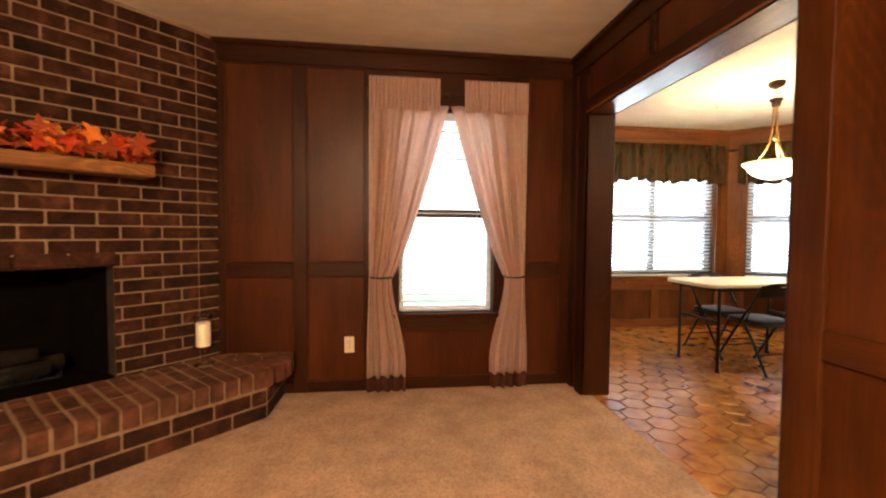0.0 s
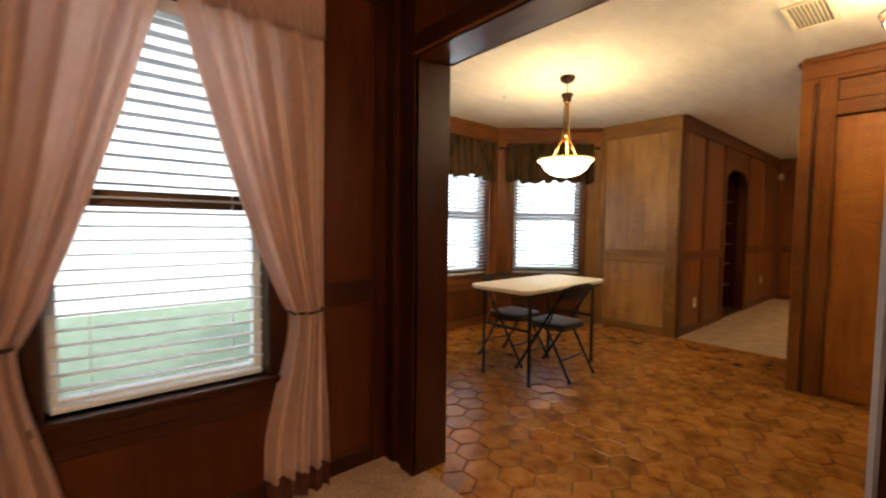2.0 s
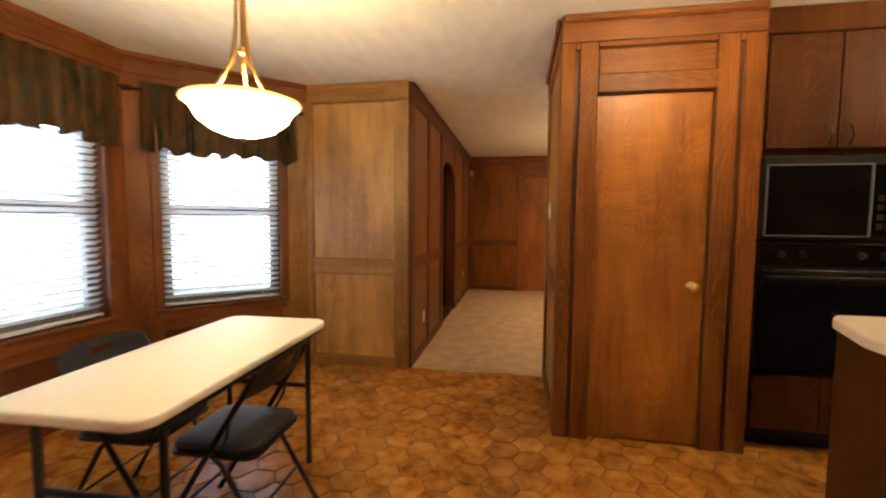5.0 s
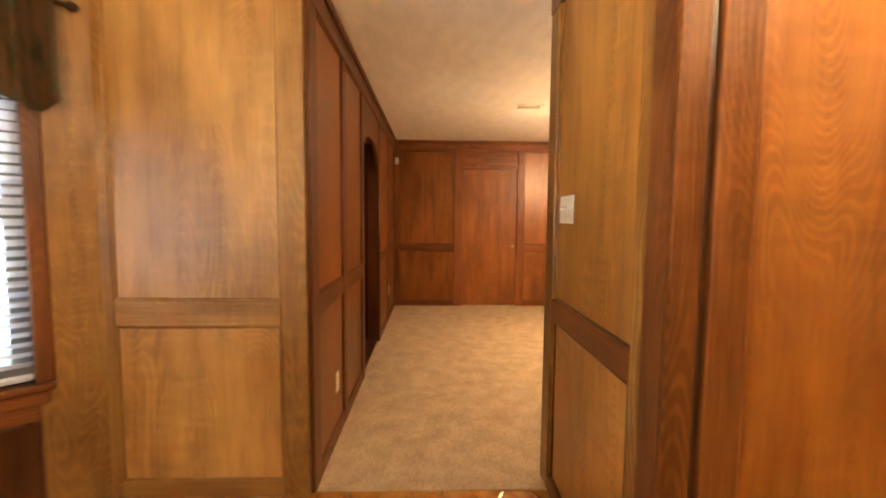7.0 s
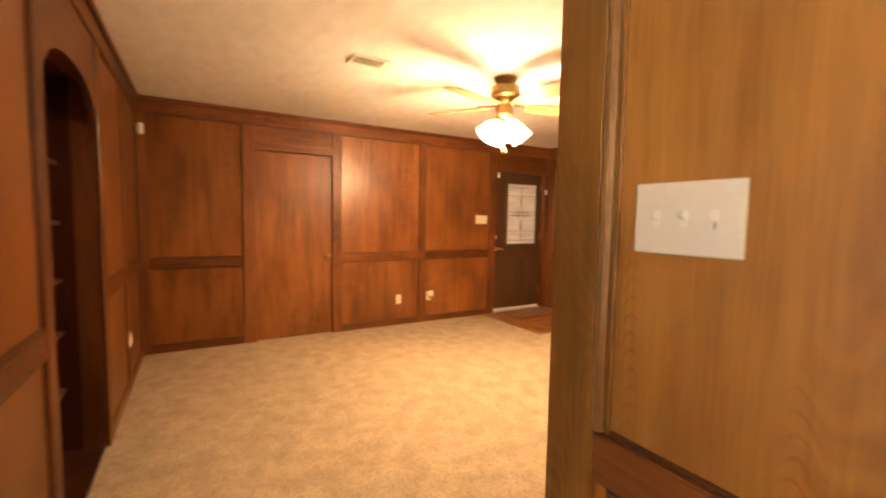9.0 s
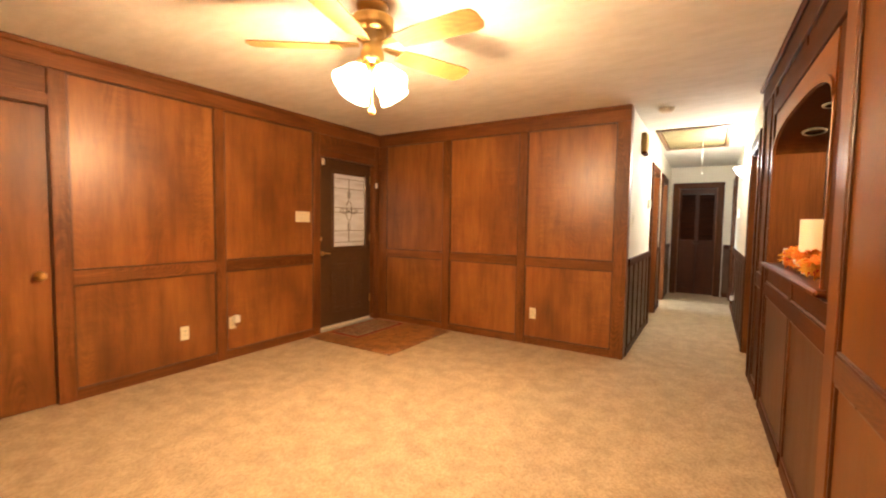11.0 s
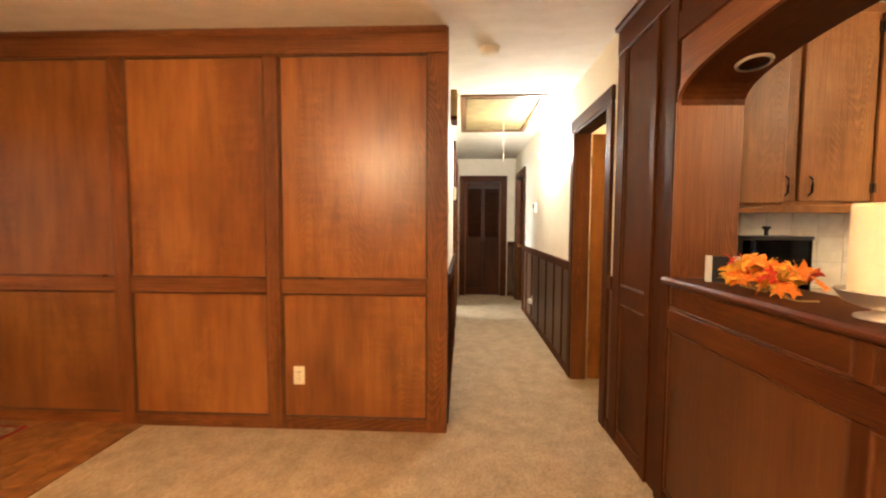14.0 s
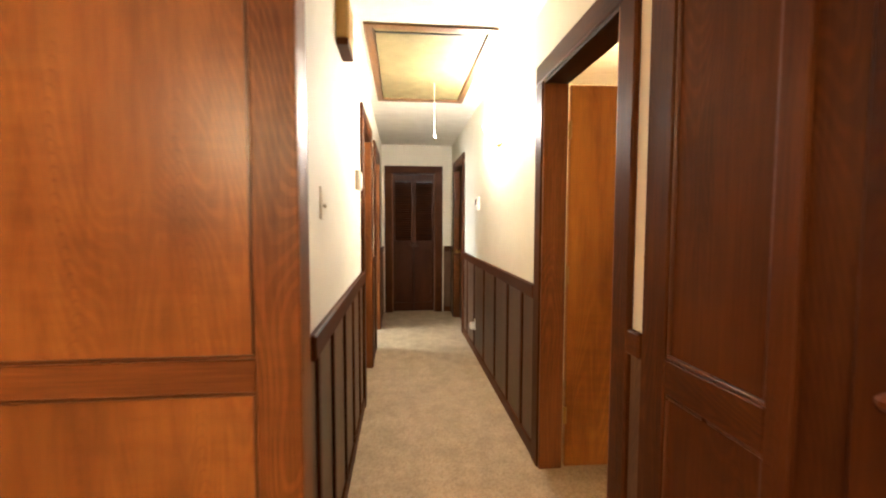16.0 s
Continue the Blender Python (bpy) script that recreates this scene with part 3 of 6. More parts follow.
def bay_wall(name, p0, p1, u0, u1, label):
    w = wall(name, p0, p1, 0.14, STILE, [(u0, u1, *BAY_Z)], label=label)
    n = math.dist(p0, p1)
    for a, b in ((0.0, u0), (u1, n)):
        # The stile by the stub is paler, with window light in its colour.
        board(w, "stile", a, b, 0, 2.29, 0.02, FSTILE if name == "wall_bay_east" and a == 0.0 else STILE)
    board(w, "rail", u0, u1, BAY_Z[1], 2.29, 0.016, RAIL)
    board(w, "rail", u0, u1, 0.46, BAY_Z[0] - 0.03, 0.018, RAIL)
    board(w, "rail", u0, u1, 0.0, 0.09, 0.02, RAIL)
    half = [(u0, u1)] if u1 - u0 < 1.2 else [(u0, (u0 + u1) / 2 - 0.05), ((u0 + u1) / 2 + 0.05, u1)]
    for a, b in half:
        board(w, "panel", a, b, 0.09, 0.46, 0.006, BPANEL, 0)
        bead_frame(w, a, b, 0.09, 0.46)
    if len(half) > 1:
        board(w, "stile", half[0][1], half[1][0], 0.09, 0.46, 0.018, STILE)
    for a, b in ((u0 - 0.05, u0 + 0.012), (u1 - 0.012, u1 + 0.05)):
        board(w, "casing", a, b, BAY_Z[0], BAY_Z[1] + 0.05, 0.034, STILE, 0.006)
    crown_of(w, 0, n)
    return w


BAY_N = ((5.5, 5.8), (3.6, 5.8))
BAY_E = ((6.44, 4.9), (5.5, 5.8))
BAY_W = ((3.6, 5.8), (2.83, 4.9))
bay_n = bay_wall("wall_bay_north", *BAY_N, 0.15, 1.75, "stained oak bay wall with a double window")
bay_e = bay_wall("wall_bay_east", *BAY_E, 0.235, 1.1, "stained oak angled bay wall with a window")
bay_w = bay_wall("wall_bay_west", *BAY_W, 0.2, 0.98, "stained oak angled bay wall with a window")

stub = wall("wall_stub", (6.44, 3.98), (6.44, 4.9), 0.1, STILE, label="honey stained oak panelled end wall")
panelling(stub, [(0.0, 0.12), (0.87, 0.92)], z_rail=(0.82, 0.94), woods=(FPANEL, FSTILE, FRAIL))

pw = wall("wall_pantry_west", (5.5, 1.8), (5.5, 2.84), 0.1, STILE, [(0.23, 0.84, 0.0, 2.01)], label="stained oak pantry front with a tall narrow door")
for a, b in ((0.0, 0.1), (0.125, 0.23), (0.84, 0.94), (0.965, 1.04)):
    board(pw, "stile", a, b, 0, 2.29, 0.022, PSTILE)
# Groove strips are dark to paint in the shade of a deep groove.
for a, b in ((0.1, 0.125), (0.94, 0.965)):
    board(pw, "groove", a, b, 0, 2.25, 0.004, BEAD, 0)
    board(pw, "groove_cap", a, b, 2.25, 2.29, 0.022, PSTILE)
board(pw, "rail", 0.23, 0.84, 2.01, 2.11, 0.03, PRAIL)
board(pw, "rail", 0.23, 0.84, 2.26, 2.29, 0.022, PRAIL)
board(pw, "panel", 0.23, 0.84, 2.11, 2.26, 0.006, PRAIL, 0)
bead_frame(pw, 0.23, 0.84, 2.11, 2.26, None, 0.008, 0.012)
crown_of(pw, 0, 1.04)
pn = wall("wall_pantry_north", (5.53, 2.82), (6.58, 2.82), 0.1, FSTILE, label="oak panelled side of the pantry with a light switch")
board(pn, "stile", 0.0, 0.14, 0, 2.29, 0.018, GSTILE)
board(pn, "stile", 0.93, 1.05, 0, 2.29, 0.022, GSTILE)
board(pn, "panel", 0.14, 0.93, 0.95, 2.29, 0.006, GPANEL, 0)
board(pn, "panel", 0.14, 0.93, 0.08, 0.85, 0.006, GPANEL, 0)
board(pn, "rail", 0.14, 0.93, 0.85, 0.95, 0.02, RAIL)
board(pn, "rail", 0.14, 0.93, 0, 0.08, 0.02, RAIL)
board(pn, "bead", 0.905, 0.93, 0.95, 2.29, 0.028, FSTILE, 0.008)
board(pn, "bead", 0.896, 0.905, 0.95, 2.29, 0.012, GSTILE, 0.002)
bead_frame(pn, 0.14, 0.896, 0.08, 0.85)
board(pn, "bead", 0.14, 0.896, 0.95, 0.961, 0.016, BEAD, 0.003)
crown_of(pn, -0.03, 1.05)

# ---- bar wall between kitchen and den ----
bar = wall("wall_bar", (6.575, 2.72), (6.655, -1.23), 0.26, MSTILE, [(1.75, 3.28, 1.03, 2.08)], label="oak bar wall, darkened to the south, with an arched pass-through")


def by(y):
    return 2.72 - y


# Oak darkens from north to south; the south end's shade is painted in.
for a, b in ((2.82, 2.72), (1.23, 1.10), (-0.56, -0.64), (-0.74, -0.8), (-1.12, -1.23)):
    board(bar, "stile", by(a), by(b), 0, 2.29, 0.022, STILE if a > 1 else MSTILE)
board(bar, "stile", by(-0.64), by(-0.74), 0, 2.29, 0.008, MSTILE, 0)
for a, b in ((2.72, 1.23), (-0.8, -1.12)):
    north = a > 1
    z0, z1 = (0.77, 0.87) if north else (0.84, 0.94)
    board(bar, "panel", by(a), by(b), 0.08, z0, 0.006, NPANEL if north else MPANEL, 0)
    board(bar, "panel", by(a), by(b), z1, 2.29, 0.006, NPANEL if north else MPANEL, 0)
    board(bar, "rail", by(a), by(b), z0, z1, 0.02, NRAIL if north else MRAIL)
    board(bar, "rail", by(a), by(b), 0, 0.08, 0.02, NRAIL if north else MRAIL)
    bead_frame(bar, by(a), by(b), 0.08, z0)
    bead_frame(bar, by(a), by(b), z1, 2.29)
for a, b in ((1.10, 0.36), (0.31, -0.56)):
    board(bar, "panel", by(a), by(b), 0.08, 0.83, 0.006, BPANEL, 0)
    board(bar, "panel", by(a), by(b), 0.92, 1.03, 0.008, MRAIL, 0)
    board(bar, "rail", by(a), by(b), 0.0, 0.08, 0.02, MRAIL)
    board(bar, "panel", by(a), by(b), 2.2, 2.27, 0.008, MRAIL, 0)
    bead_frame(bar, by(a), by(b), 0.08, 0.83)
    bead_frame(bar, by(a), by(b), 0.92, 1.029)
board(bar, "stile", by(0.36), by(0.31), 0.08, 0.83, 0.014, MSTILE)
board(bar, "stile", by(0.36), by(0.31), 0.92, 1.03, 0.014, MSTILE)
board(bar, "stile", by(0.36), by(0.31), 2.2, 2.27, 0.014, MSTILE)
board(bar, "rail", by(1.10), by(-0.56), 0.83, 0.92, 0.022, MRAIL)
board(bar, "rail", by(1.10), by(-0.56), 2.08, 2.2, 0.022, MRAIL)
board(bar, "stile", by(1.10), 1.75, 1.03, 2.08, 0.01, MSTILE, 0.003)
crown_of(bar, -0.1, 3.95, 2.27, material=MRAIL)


def arch_curve(u0, u1, spring, rise, n=20):
    """A flattened arch with rounded shoulders."""
    pts = []
    for i in range(n + 1):
        a = math.pi * i / n
        c, s = math.cos(a), math.sin(a)
        x = math.copysign(abs(c) ** 0.8, c)
        pts.append(((u0 + u1) / 2 - x * (u1 - u0) / 2, spring + rise * s ** 0.8))
    return pts


arch = arch_curve(1.768, 3.262, 1.81, 0.145, 28)
part("arch_board", prism(arch + [(3.262, 2.078), (1.768, 2.078)], -0.26, 0.012, UPRIGHT), RAIL, bar)
part("arch_trim", prism(arch + [(u, z + 0.028) for u, z in arch[::-1]], 0.01, 0.022, UPRIGHT), RAIL, bar)
# Thin liner in darker oak paints the shade under the arch.
part("soffit", prism([(u, z - 0.005) for u, z in arch] + [(u, z - 0.0005) for u, z in arch[::-1]], -0.262, 0.006, UPRIGHT), MRAIL, bar, "arch soffit liner darkened as an unlit underside")
part("jamb", box(1.751, 1.767, -0.262, 0.02, 1.05, 1.82, 0.003), STILE, bar)
part("jamb", box(3.263, 3.279, -0.262, 0.02, 1.05, 1.82, 0.003), STILE, bar)
part("sill", box(1.69, 3.31, -0.3, 0.05, 1.034, 1.062, 0.01), wood("bar ledge oak", (0.060, 0.0160, 0.0038), (0.098, 0.0270, 0.0062), (0.140, 0.0430, 0.0105), "x", figure=0.2, rough=0.5, coat=0.0, spec=0.18), bar, "polished oak bar ledge with a rounded nose")

# ---- den ----
wd_n = wall("wall_den_north", (10.78, 3.98), (6.44, 3.98), 0.1, STILE, [(1.85, 2.83, 0.02, 2.07)], label="stained oak panelled wall with an arched bookcase niche")


def nx(x):
    return 10.78 - x


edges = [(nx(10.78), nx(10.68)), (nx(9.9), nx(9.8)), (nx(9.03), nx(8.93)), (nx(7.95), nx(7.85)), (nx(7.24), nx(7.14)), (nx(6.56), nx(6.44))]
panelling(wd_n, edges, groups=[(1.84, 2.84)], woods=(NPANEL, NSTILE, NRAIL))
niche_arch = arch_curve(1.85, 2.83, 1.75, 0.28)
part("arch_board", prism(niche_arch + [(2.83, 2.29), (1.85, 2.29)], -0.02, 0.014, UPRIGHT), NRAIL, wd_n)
wd_e = wall("wall_den_east", (10.78, -1.2), (10.78, 3.98), 0.12, STILE, [(0.1, 1.02, 0.0, 2.04), (3.35, 4.16, 0.0, 2.04)], label="stained oak panelled wall with two doors")


def ey(y):
    return y + 1.2


for a, b in ((0.0, 0.1), (1.02, 1.12), (ey(0.94), ey(1.03)), (ey(2.05), ey(2.15)), (ey(2.96), ey(3.08)), (ey(3.9), ey(3.98))):
    board(wd_e, "stile", a, b, 0, 2.29, 0.022, STILE)
# The northmost panel of this wall takes the darkened oak.
for a, b in ((1.12, ey(0.94)), (ey(1.03), ey(2.05)), (ey(3.08), ey(3.9))):
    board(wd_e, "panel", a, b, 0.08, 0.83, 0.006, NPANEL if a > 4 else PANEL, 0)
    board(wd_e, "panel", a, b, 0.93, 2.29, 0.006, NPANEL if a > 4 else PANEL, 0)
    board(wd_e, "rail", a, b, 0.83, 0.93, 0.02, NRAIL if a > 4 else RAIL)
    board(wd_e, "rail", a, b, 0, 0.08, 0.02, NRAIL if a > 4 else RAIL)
    bead_frame(wd_e, a, b, 0.08, 0.83)
    bead_frame(wd_e, a, b, 0.93, 2.29)
for a, b in ((0.1, 1.02), (3.35, 4.16)):
    board(wd_e, "rail", a, b, 2.04, 2.12, 0.03, RAIL)
    board(wd_e, "panel", a, b, 2.12, 2.29, 0.006, RAIL, 0)
crown_of(wd_e, 0, 5.18)
wd_s = wall("wall_den_south", (7.67, -1.2), (10.78, -1.2), 0.1, STILE, label="glossy stained oak panelled wall")
panelling(wd_s, [(0.0, 0.12), (1.02, 1.11), (1.98, 2.08), (2.96, 3.11)], z_rail=(0.86, 0.95))

# ---- hallway ----
hr = wall("wall_hall_west", (6.66, -1.23), (6.66, -6.25), 0.11, CREAM, [(0.17, 0.94, 0.0, 2.04), (3.82, 4.62, 0.0, 2.04)], label="cream painted hall wall with dark wainscot")
hl = wall("wall_hall_east", (7.68, -6.25), (7.68, -1.3), 0.11, CREAM, [(2.4, 3.15, 0.0, 2.04), (1.0, 1.8, 0.0, 2.04)], label="cream painted hall wall with dark wainscot")
he = wall("wall_hall_south", (6.66, -6.25), (7.68, -6.25), 0.11, CREAM, [(0.24, 0.88, 0.0, 2.05)], label="cream painted end wall with a louvred closet")


def wainscot(w, u0, u1, battens):
    board(w, "wainscot_panel", u0, u1, 0.0, 0.9, 0.006, WAINSCOT, 0)
    board(w, "chair_rail", u0, u1, 0.9, 0.98, 0.026, MRAIL, 0.006)
    board(w, "baseboard", u0, u1, 0.0, 0.08, 0.018, MRAIL)
    for u in battens:
        board(w, "batten", u - 0.02, u + 0.02, 0.08, 0.9, 0.016, MSTILE)


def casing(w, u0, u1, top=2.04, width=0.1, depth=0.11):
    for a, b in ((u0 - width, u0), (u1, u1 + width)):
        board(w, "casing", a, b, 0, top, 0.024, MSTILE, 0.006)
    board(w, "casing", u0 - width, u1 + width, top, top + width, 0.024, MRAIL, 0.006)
    for a, b in ((u0, u0 + 0.018), (u1 - 0.018, u1)):
        board(w, "jamb", a, b, 0, top, 0.016, STILE, 0.003, -depth)
    board(w, "jamb_head", u0, u1, top - 0.018, top, 0.016, DRAIL, 0.003, -depth)


wainscot(hr, 0.0, 0.07, [])
wainscot(hr, 1.04, 3.72, [1.3, 1.65, 2.05, 2.5, 3.0, 3.45])
wainscot(hr, 4.72, 5.02, [])
wainscot(hl, 3.25, 4.95, [3.5, 3.85, 4.2, 4.55, 4.85])
wainscot(hl, 1.9, 2.3, [])
wainscot(hl, 0.0, 0.9, [0.4])
wainscot(he, 0.0, 0.12, [])
wainscot(he, 1.0, 1.02, [])
for w, a, b in ((hr, 0.17, 0.94), (hr, 3.82, 4.62), (hl, 2.4, 3.15), (hl, 1.0, 1.8), (he, 0.24, 0.88)):
    casing(w, a, b)

# plain walls that close the place
for name, p0, p1, m in (("wall_kitchen_south", (2.83, -1.3), (6.4, -1.3), CREAM), ("wall_side_room_west", (5.3, -1.36), (5.3, -3.4), CREAM), ("wall_side_room_south", (5.3, -3.4), (6.55, -3.4), CREAM), ("wall_side_room_north", (6.55, -1.4), (5.3, -1.4), CREAM)):
    wall(name, p0, p1, 0.1, m, label="plain cream painted wall")
for name, p0, p1, holes in (("wall_bedroom_north", (9.4, -4.1), (7.79, -4.1), ()), ("wall_bedroom_south", (7.79, -6.25), (9.4, -6.25), ()), ("wall_bedroom_east", (9.4, -6.25), (9.4, -4.1), ((0.9, 1.8, 0.8, 2.0),))):
    wall(name, p0, p1, 0.1, CREAM, holes, label="plain cream painted wall")
slab("floor_bedroom", 7.8, 9.5, -6.35, -4.0, -0.12, 0.004, CARPET, "tan carpet past the far hall door", "carpet")
slab("ceiling_bedroom", 7.8, 9.5, -6.35, -4.0, H, H + 0.1, CEIL, "white textured ceiling", "ceiling")
slab("floor_side_room", 5.3, 6.455, -3.4, -1.4, -0.12, -0.004, CARPET, "tan carpet past the hall door", "carpet")
slab("ceiling_side_room", 5.2, 6.55, -3.5, -1.4, H, H + 0.1, CEIL, "white textured ceiling", "ceiling")


# ---- fireplace ----
def uneven(rng, k):
    return rng.uniform(-k, k)


rng = random.Random(4)
BR_L, BR_H, COURSE, HEARTH = 0.2, 0.068, 0.078, 0.3
chim = wall("wall_chimney", (0.05, 3.87), (-1.6, 2.22), 0.12, MORTAR, [(0.45, 1.45, 0.0, 0.95)], label="dark brown brick chimney breast across the corner")
ret = wall("wall_chimney_return", (0.15, 4.0), (0.05, 3.87), 0.1, MORTAR, label="narrow brick return of the chimney breast")


def brick_mesh(length, depth, height, material=None):
    bm = box(0, length, 0, depth, 0, height, 0.005)
    me = bpy.data.meshes.new("brick")
    bm.to_mesh(me)
    bm.free()
    me.materials.append(material or BRICK)
    return me


def piece(name, me, parent, m):
    ob = new(name, me)
    ob.parent = parent
    ob.matrix_local = m
    return ob


STRETCHER, HALF = brick_mesh(BR_L, 0.012, BR_H), brick_mesh(0.095, 0.012, BR_H)
rest = bmesh.new()


def course_of(parent, u0, u1, z, shift, cut=None, far=9.0):
    u = u0 - shift
    while u < u1 - 0.02:
        a, b = max(u, u0), min(u + BR_L, u1)
        if cut and z < cut[2] - 0.03 and a < cut[1] and b > cut[0]:
            if a < cut[0] - 0.012:
                b = cut[0]
            elif b > cut[1] + 0.012:
                a = cut[1]
            else:
                a = b
        if b - a > 0.011:
            if a > far:
                box_in(rest, a, b, -0.002, 0.01, z, z + BR_H)
            else:
                me = STRETCHER if b - a > 0.19 else HALF
                full = BR_L if me is STRETCHER else 0.095
                m = pose(a, -0.002 + uneven(rng, 0.002), z, 0, 0, uneven(rng, 0.25))
                piece("brick", me, parent, m @ Matrix.Diagonal(((b - a) / full, 1, 1, 1)))
        u += BR_L + 0.011
    return


for k in range(31):
    z = 0.006 + COURSE * k
    if z + BR_H > H:
        continue
    course_of(chim, 0.0, 2.32, z, (0.105 if k % 2 else 0.0), (0.45, 1.45, 0.955), 1.3)
    piece("brick", STRETCHER, ret, pose(0.002, -0.002, z) @ Matrix.Diagonal((0.156 / BR_L, 1, 1, 1)))
tagged(part("brickwork", rest, BRICK, chim), kind="stuff")
fire = tagged(empty("firebox", wall_pose((0.05, 3.87), (-1.6, 2.22))), "black sooty firebox with charred logs", "fireplace", kind="structure")
part("back", box(0.55, 1.35, -0.56, -0.5, 0.24, 1.0), SOOT, fire)
SMOKED = mottled("smoked firebrick", [(0.3, (0.02, 0.014, 0.010)), (0.7, (0.07, 0.048, 0.034))], 7, 0.9, 60, 0.5)
part("side", prism([(0.43, -0.122), (0.455, -0.122), (0.57, -0.52), (0.5, -0.52)], 0.24, 1.0), SOOT, fire)
part("side", prism([(1.47, -0.122), (1.445, -0.122), (1.33, -0.52), (1.4, -0.52)], 0.24, 1.0), SOOT, fire)
for x0, x1, z0, z1 in ((0.4502, 0.456, 0.3, 0.95), (1.444, 1.4498, 0.3, 0.95), (0.456, 1.444, 0.944, 0.9498)):
    part("reveal", box(x0, x1, -0.122, 0.006, z0, z1), SMOKED, fire)
part("floor", box(0.44, 1.46, -0.55, -0.001, 0.24, 0.296), SOOT, fire)
part("hood", box(0.44, 1.46, -0.55, -0.122, 1.0, 1.05), SOOT, fire)
LOG = mottled("charred bark", [(0.35, (0.004, 0.003, 0.0025)), (0.62, (0.012, 0.007, 0.005)), (0.85, (0.10, 0.035, 0.015))], 10, 0.9, 40, 0.8, 0.01)
for x0, x1, y, z, r in ((0.62, 1.22, -0.36, 0.36, 0.05), (0.7, 1.3, -0.25, 0.36, 0.045), (0.74, 1.12, -0.31, 0.44, 0.04)):
    log = part("log", tube([(x0, y, z), ((x0 + x1) / 2, y + 0.03, z + 0.01), (x1, y - 0.04, z)], [r, r * 1.08, r * 0.92], 10), LOG, smooth=True)
    log.matrix_world = wall_pose((0.05, 3.87), (-1.6, 2.22))
    tagged(log, "charred split log on the fire grate", "log", "logs in the fireplace")
grate = tagged(empty("fire_grate", wall_pose((0.05, 3.87), (-1.6, 2.22))), "black iron grate in the firebox", "grate")
for k in range(6):
    x = 0.66 + 0.1 * k
    part("bar", tube([(x, -0.44, 0.315), (x, -0.2, 0.315), (x, -0.17, 0.36)], 0.007, 6), BLACK, grate)
for y in (-0.4, -0.24):
    part("rail", tube([(0.64, y, 0.305), (1.18, y, 0.305)], 0.008, 6), BLACK, grate)

# header course over the firebox
u = 0.445
while u < 1.45:
    piece("brick", STRETCHER, chim, pose(u, 0.01, 0.952) @ Matrix.Diagonal((1, 1, 1.05, 1)))
    u += BR_L + 0.011

# raised hearth
CH = wall_pose((0.05, 3.87), (-1.6, 2.22))
hearth = part("hearth", prism([(2.3, 0.0), (0.0, 0.0), (-0.085, -0.085), (-0.455, 0.27), (-0.155, 0.555), (2.3, 0.555)], 0.0, HEARTH - 0.005), MORTAR)
hearth.matrix_world = CH
tagged(hearth, "raised brown brick hearth with a rowlock edge", "hearth", kind="structure")
ROW = brick_mesh(0.067, 0.2, 0.1, BRICK2)
ROWFLAT = brick_mesh(0.067, 0.2, 0.05, BRICK2)
k = 0
s = -0.14
while s < 1.5:
    piece("brick", ROW, hearth, pose(s, 0.37, HEARTH - 0.1 + uneven(rng, 0.002), 0, 0, uneven(rng, 0.8)))
    for y in (0.16, -0.05):
        piece("brick", ROWFLAT, hearth, pose(s + uneven(rng, 0.003), y - 0.008 if y > 0 else 0.004, HEARTH - 0.05 - 0.001 * rng.random()) @ Matrix.Diagonal((1, 1 if y > 0 else 0.68, 1, 1)))
    s += 0.081
fan_c = Vector((-0.13, 0.2, 0))
for k in range(6):
    a = 96 + 15.5 * k
    m = Matrix.Translation(fan_c) @ pose(0, 0, HEARTH - 0.1, 0, 0, a) @ pose(0.17, -0.036, 0)
    piece("brick", ROW, hearth, m @ pose(0.2, 0, 0, 0, 0, 90))
    piece("brick", ROWFLAT, hearth, Matrix.Translation(fan_c) @ pose(0, 0, HEARTH - 0.052, 0, 0, a) @ pose(0.165, -0.024, 0, 0, 0, 90) @ Matrix.Diagonal((0.66, 0.72, 1, 1)))
for k in range(6):
    a0, a1 = radians(91 + 29.5 * k), radians(91 + 29.5 * k + 25)
    wedge = [(fan_c.x + r * math.cos(t), fan_c.y + r * math.sin(t)) for r, t in ((0.035, a0), (0.15, a0), (0.155, (a0 + a1) / 2), (0.15, a1), (0.035, a1))]
    part("brick", prism(wedge, HEARTH - 0.05, HEARTH - 0.001 * (k % 3)), BRICK2, hearth)
for j in range(2):
    z = 0.012 + 0.09 * j
    s = -0.15 + (0.1 if j else 0.0)
    if j:
        piece("brick", HALF, hearth, pose(-0.15, 0.553, z) @ Matrix.Diagonal((0.93, 1, 1.15, 1)))
    while s < 1.5:
        piece("brick", STRETCHER, hearth, pose(s, 0.553, z, 0, 0, uneven(rng, 0.2)) @ Matrix.Diagonal((1, 1, 1.15, 1)))
        s += BR_L + 0.011
    for q in range(2):
        m = pose(-0.155, 0.555, z, 0, 0, 223.5) @ pose(0.01 + q * 0.205, -0.01, 0)
        piece("brick", STRETCHER, hearth, m @ Matrix.Diagonal((0.97, 1, 1.15, 1)))

mantel = part("mantel_beam", box(0.3, 2.05, 0.012, 0.21, 1.445, 1.515, 0.008), wood("mantel oak", (0.16, 0.06, 0.018), (0.28, 0.12, 0.04), (0.36, 0.17, 0.06), "x"))
mantel.matrix_world = CH
tagged(mantel, "thick stained oak mantel beam on the brick chimney", "mantel")


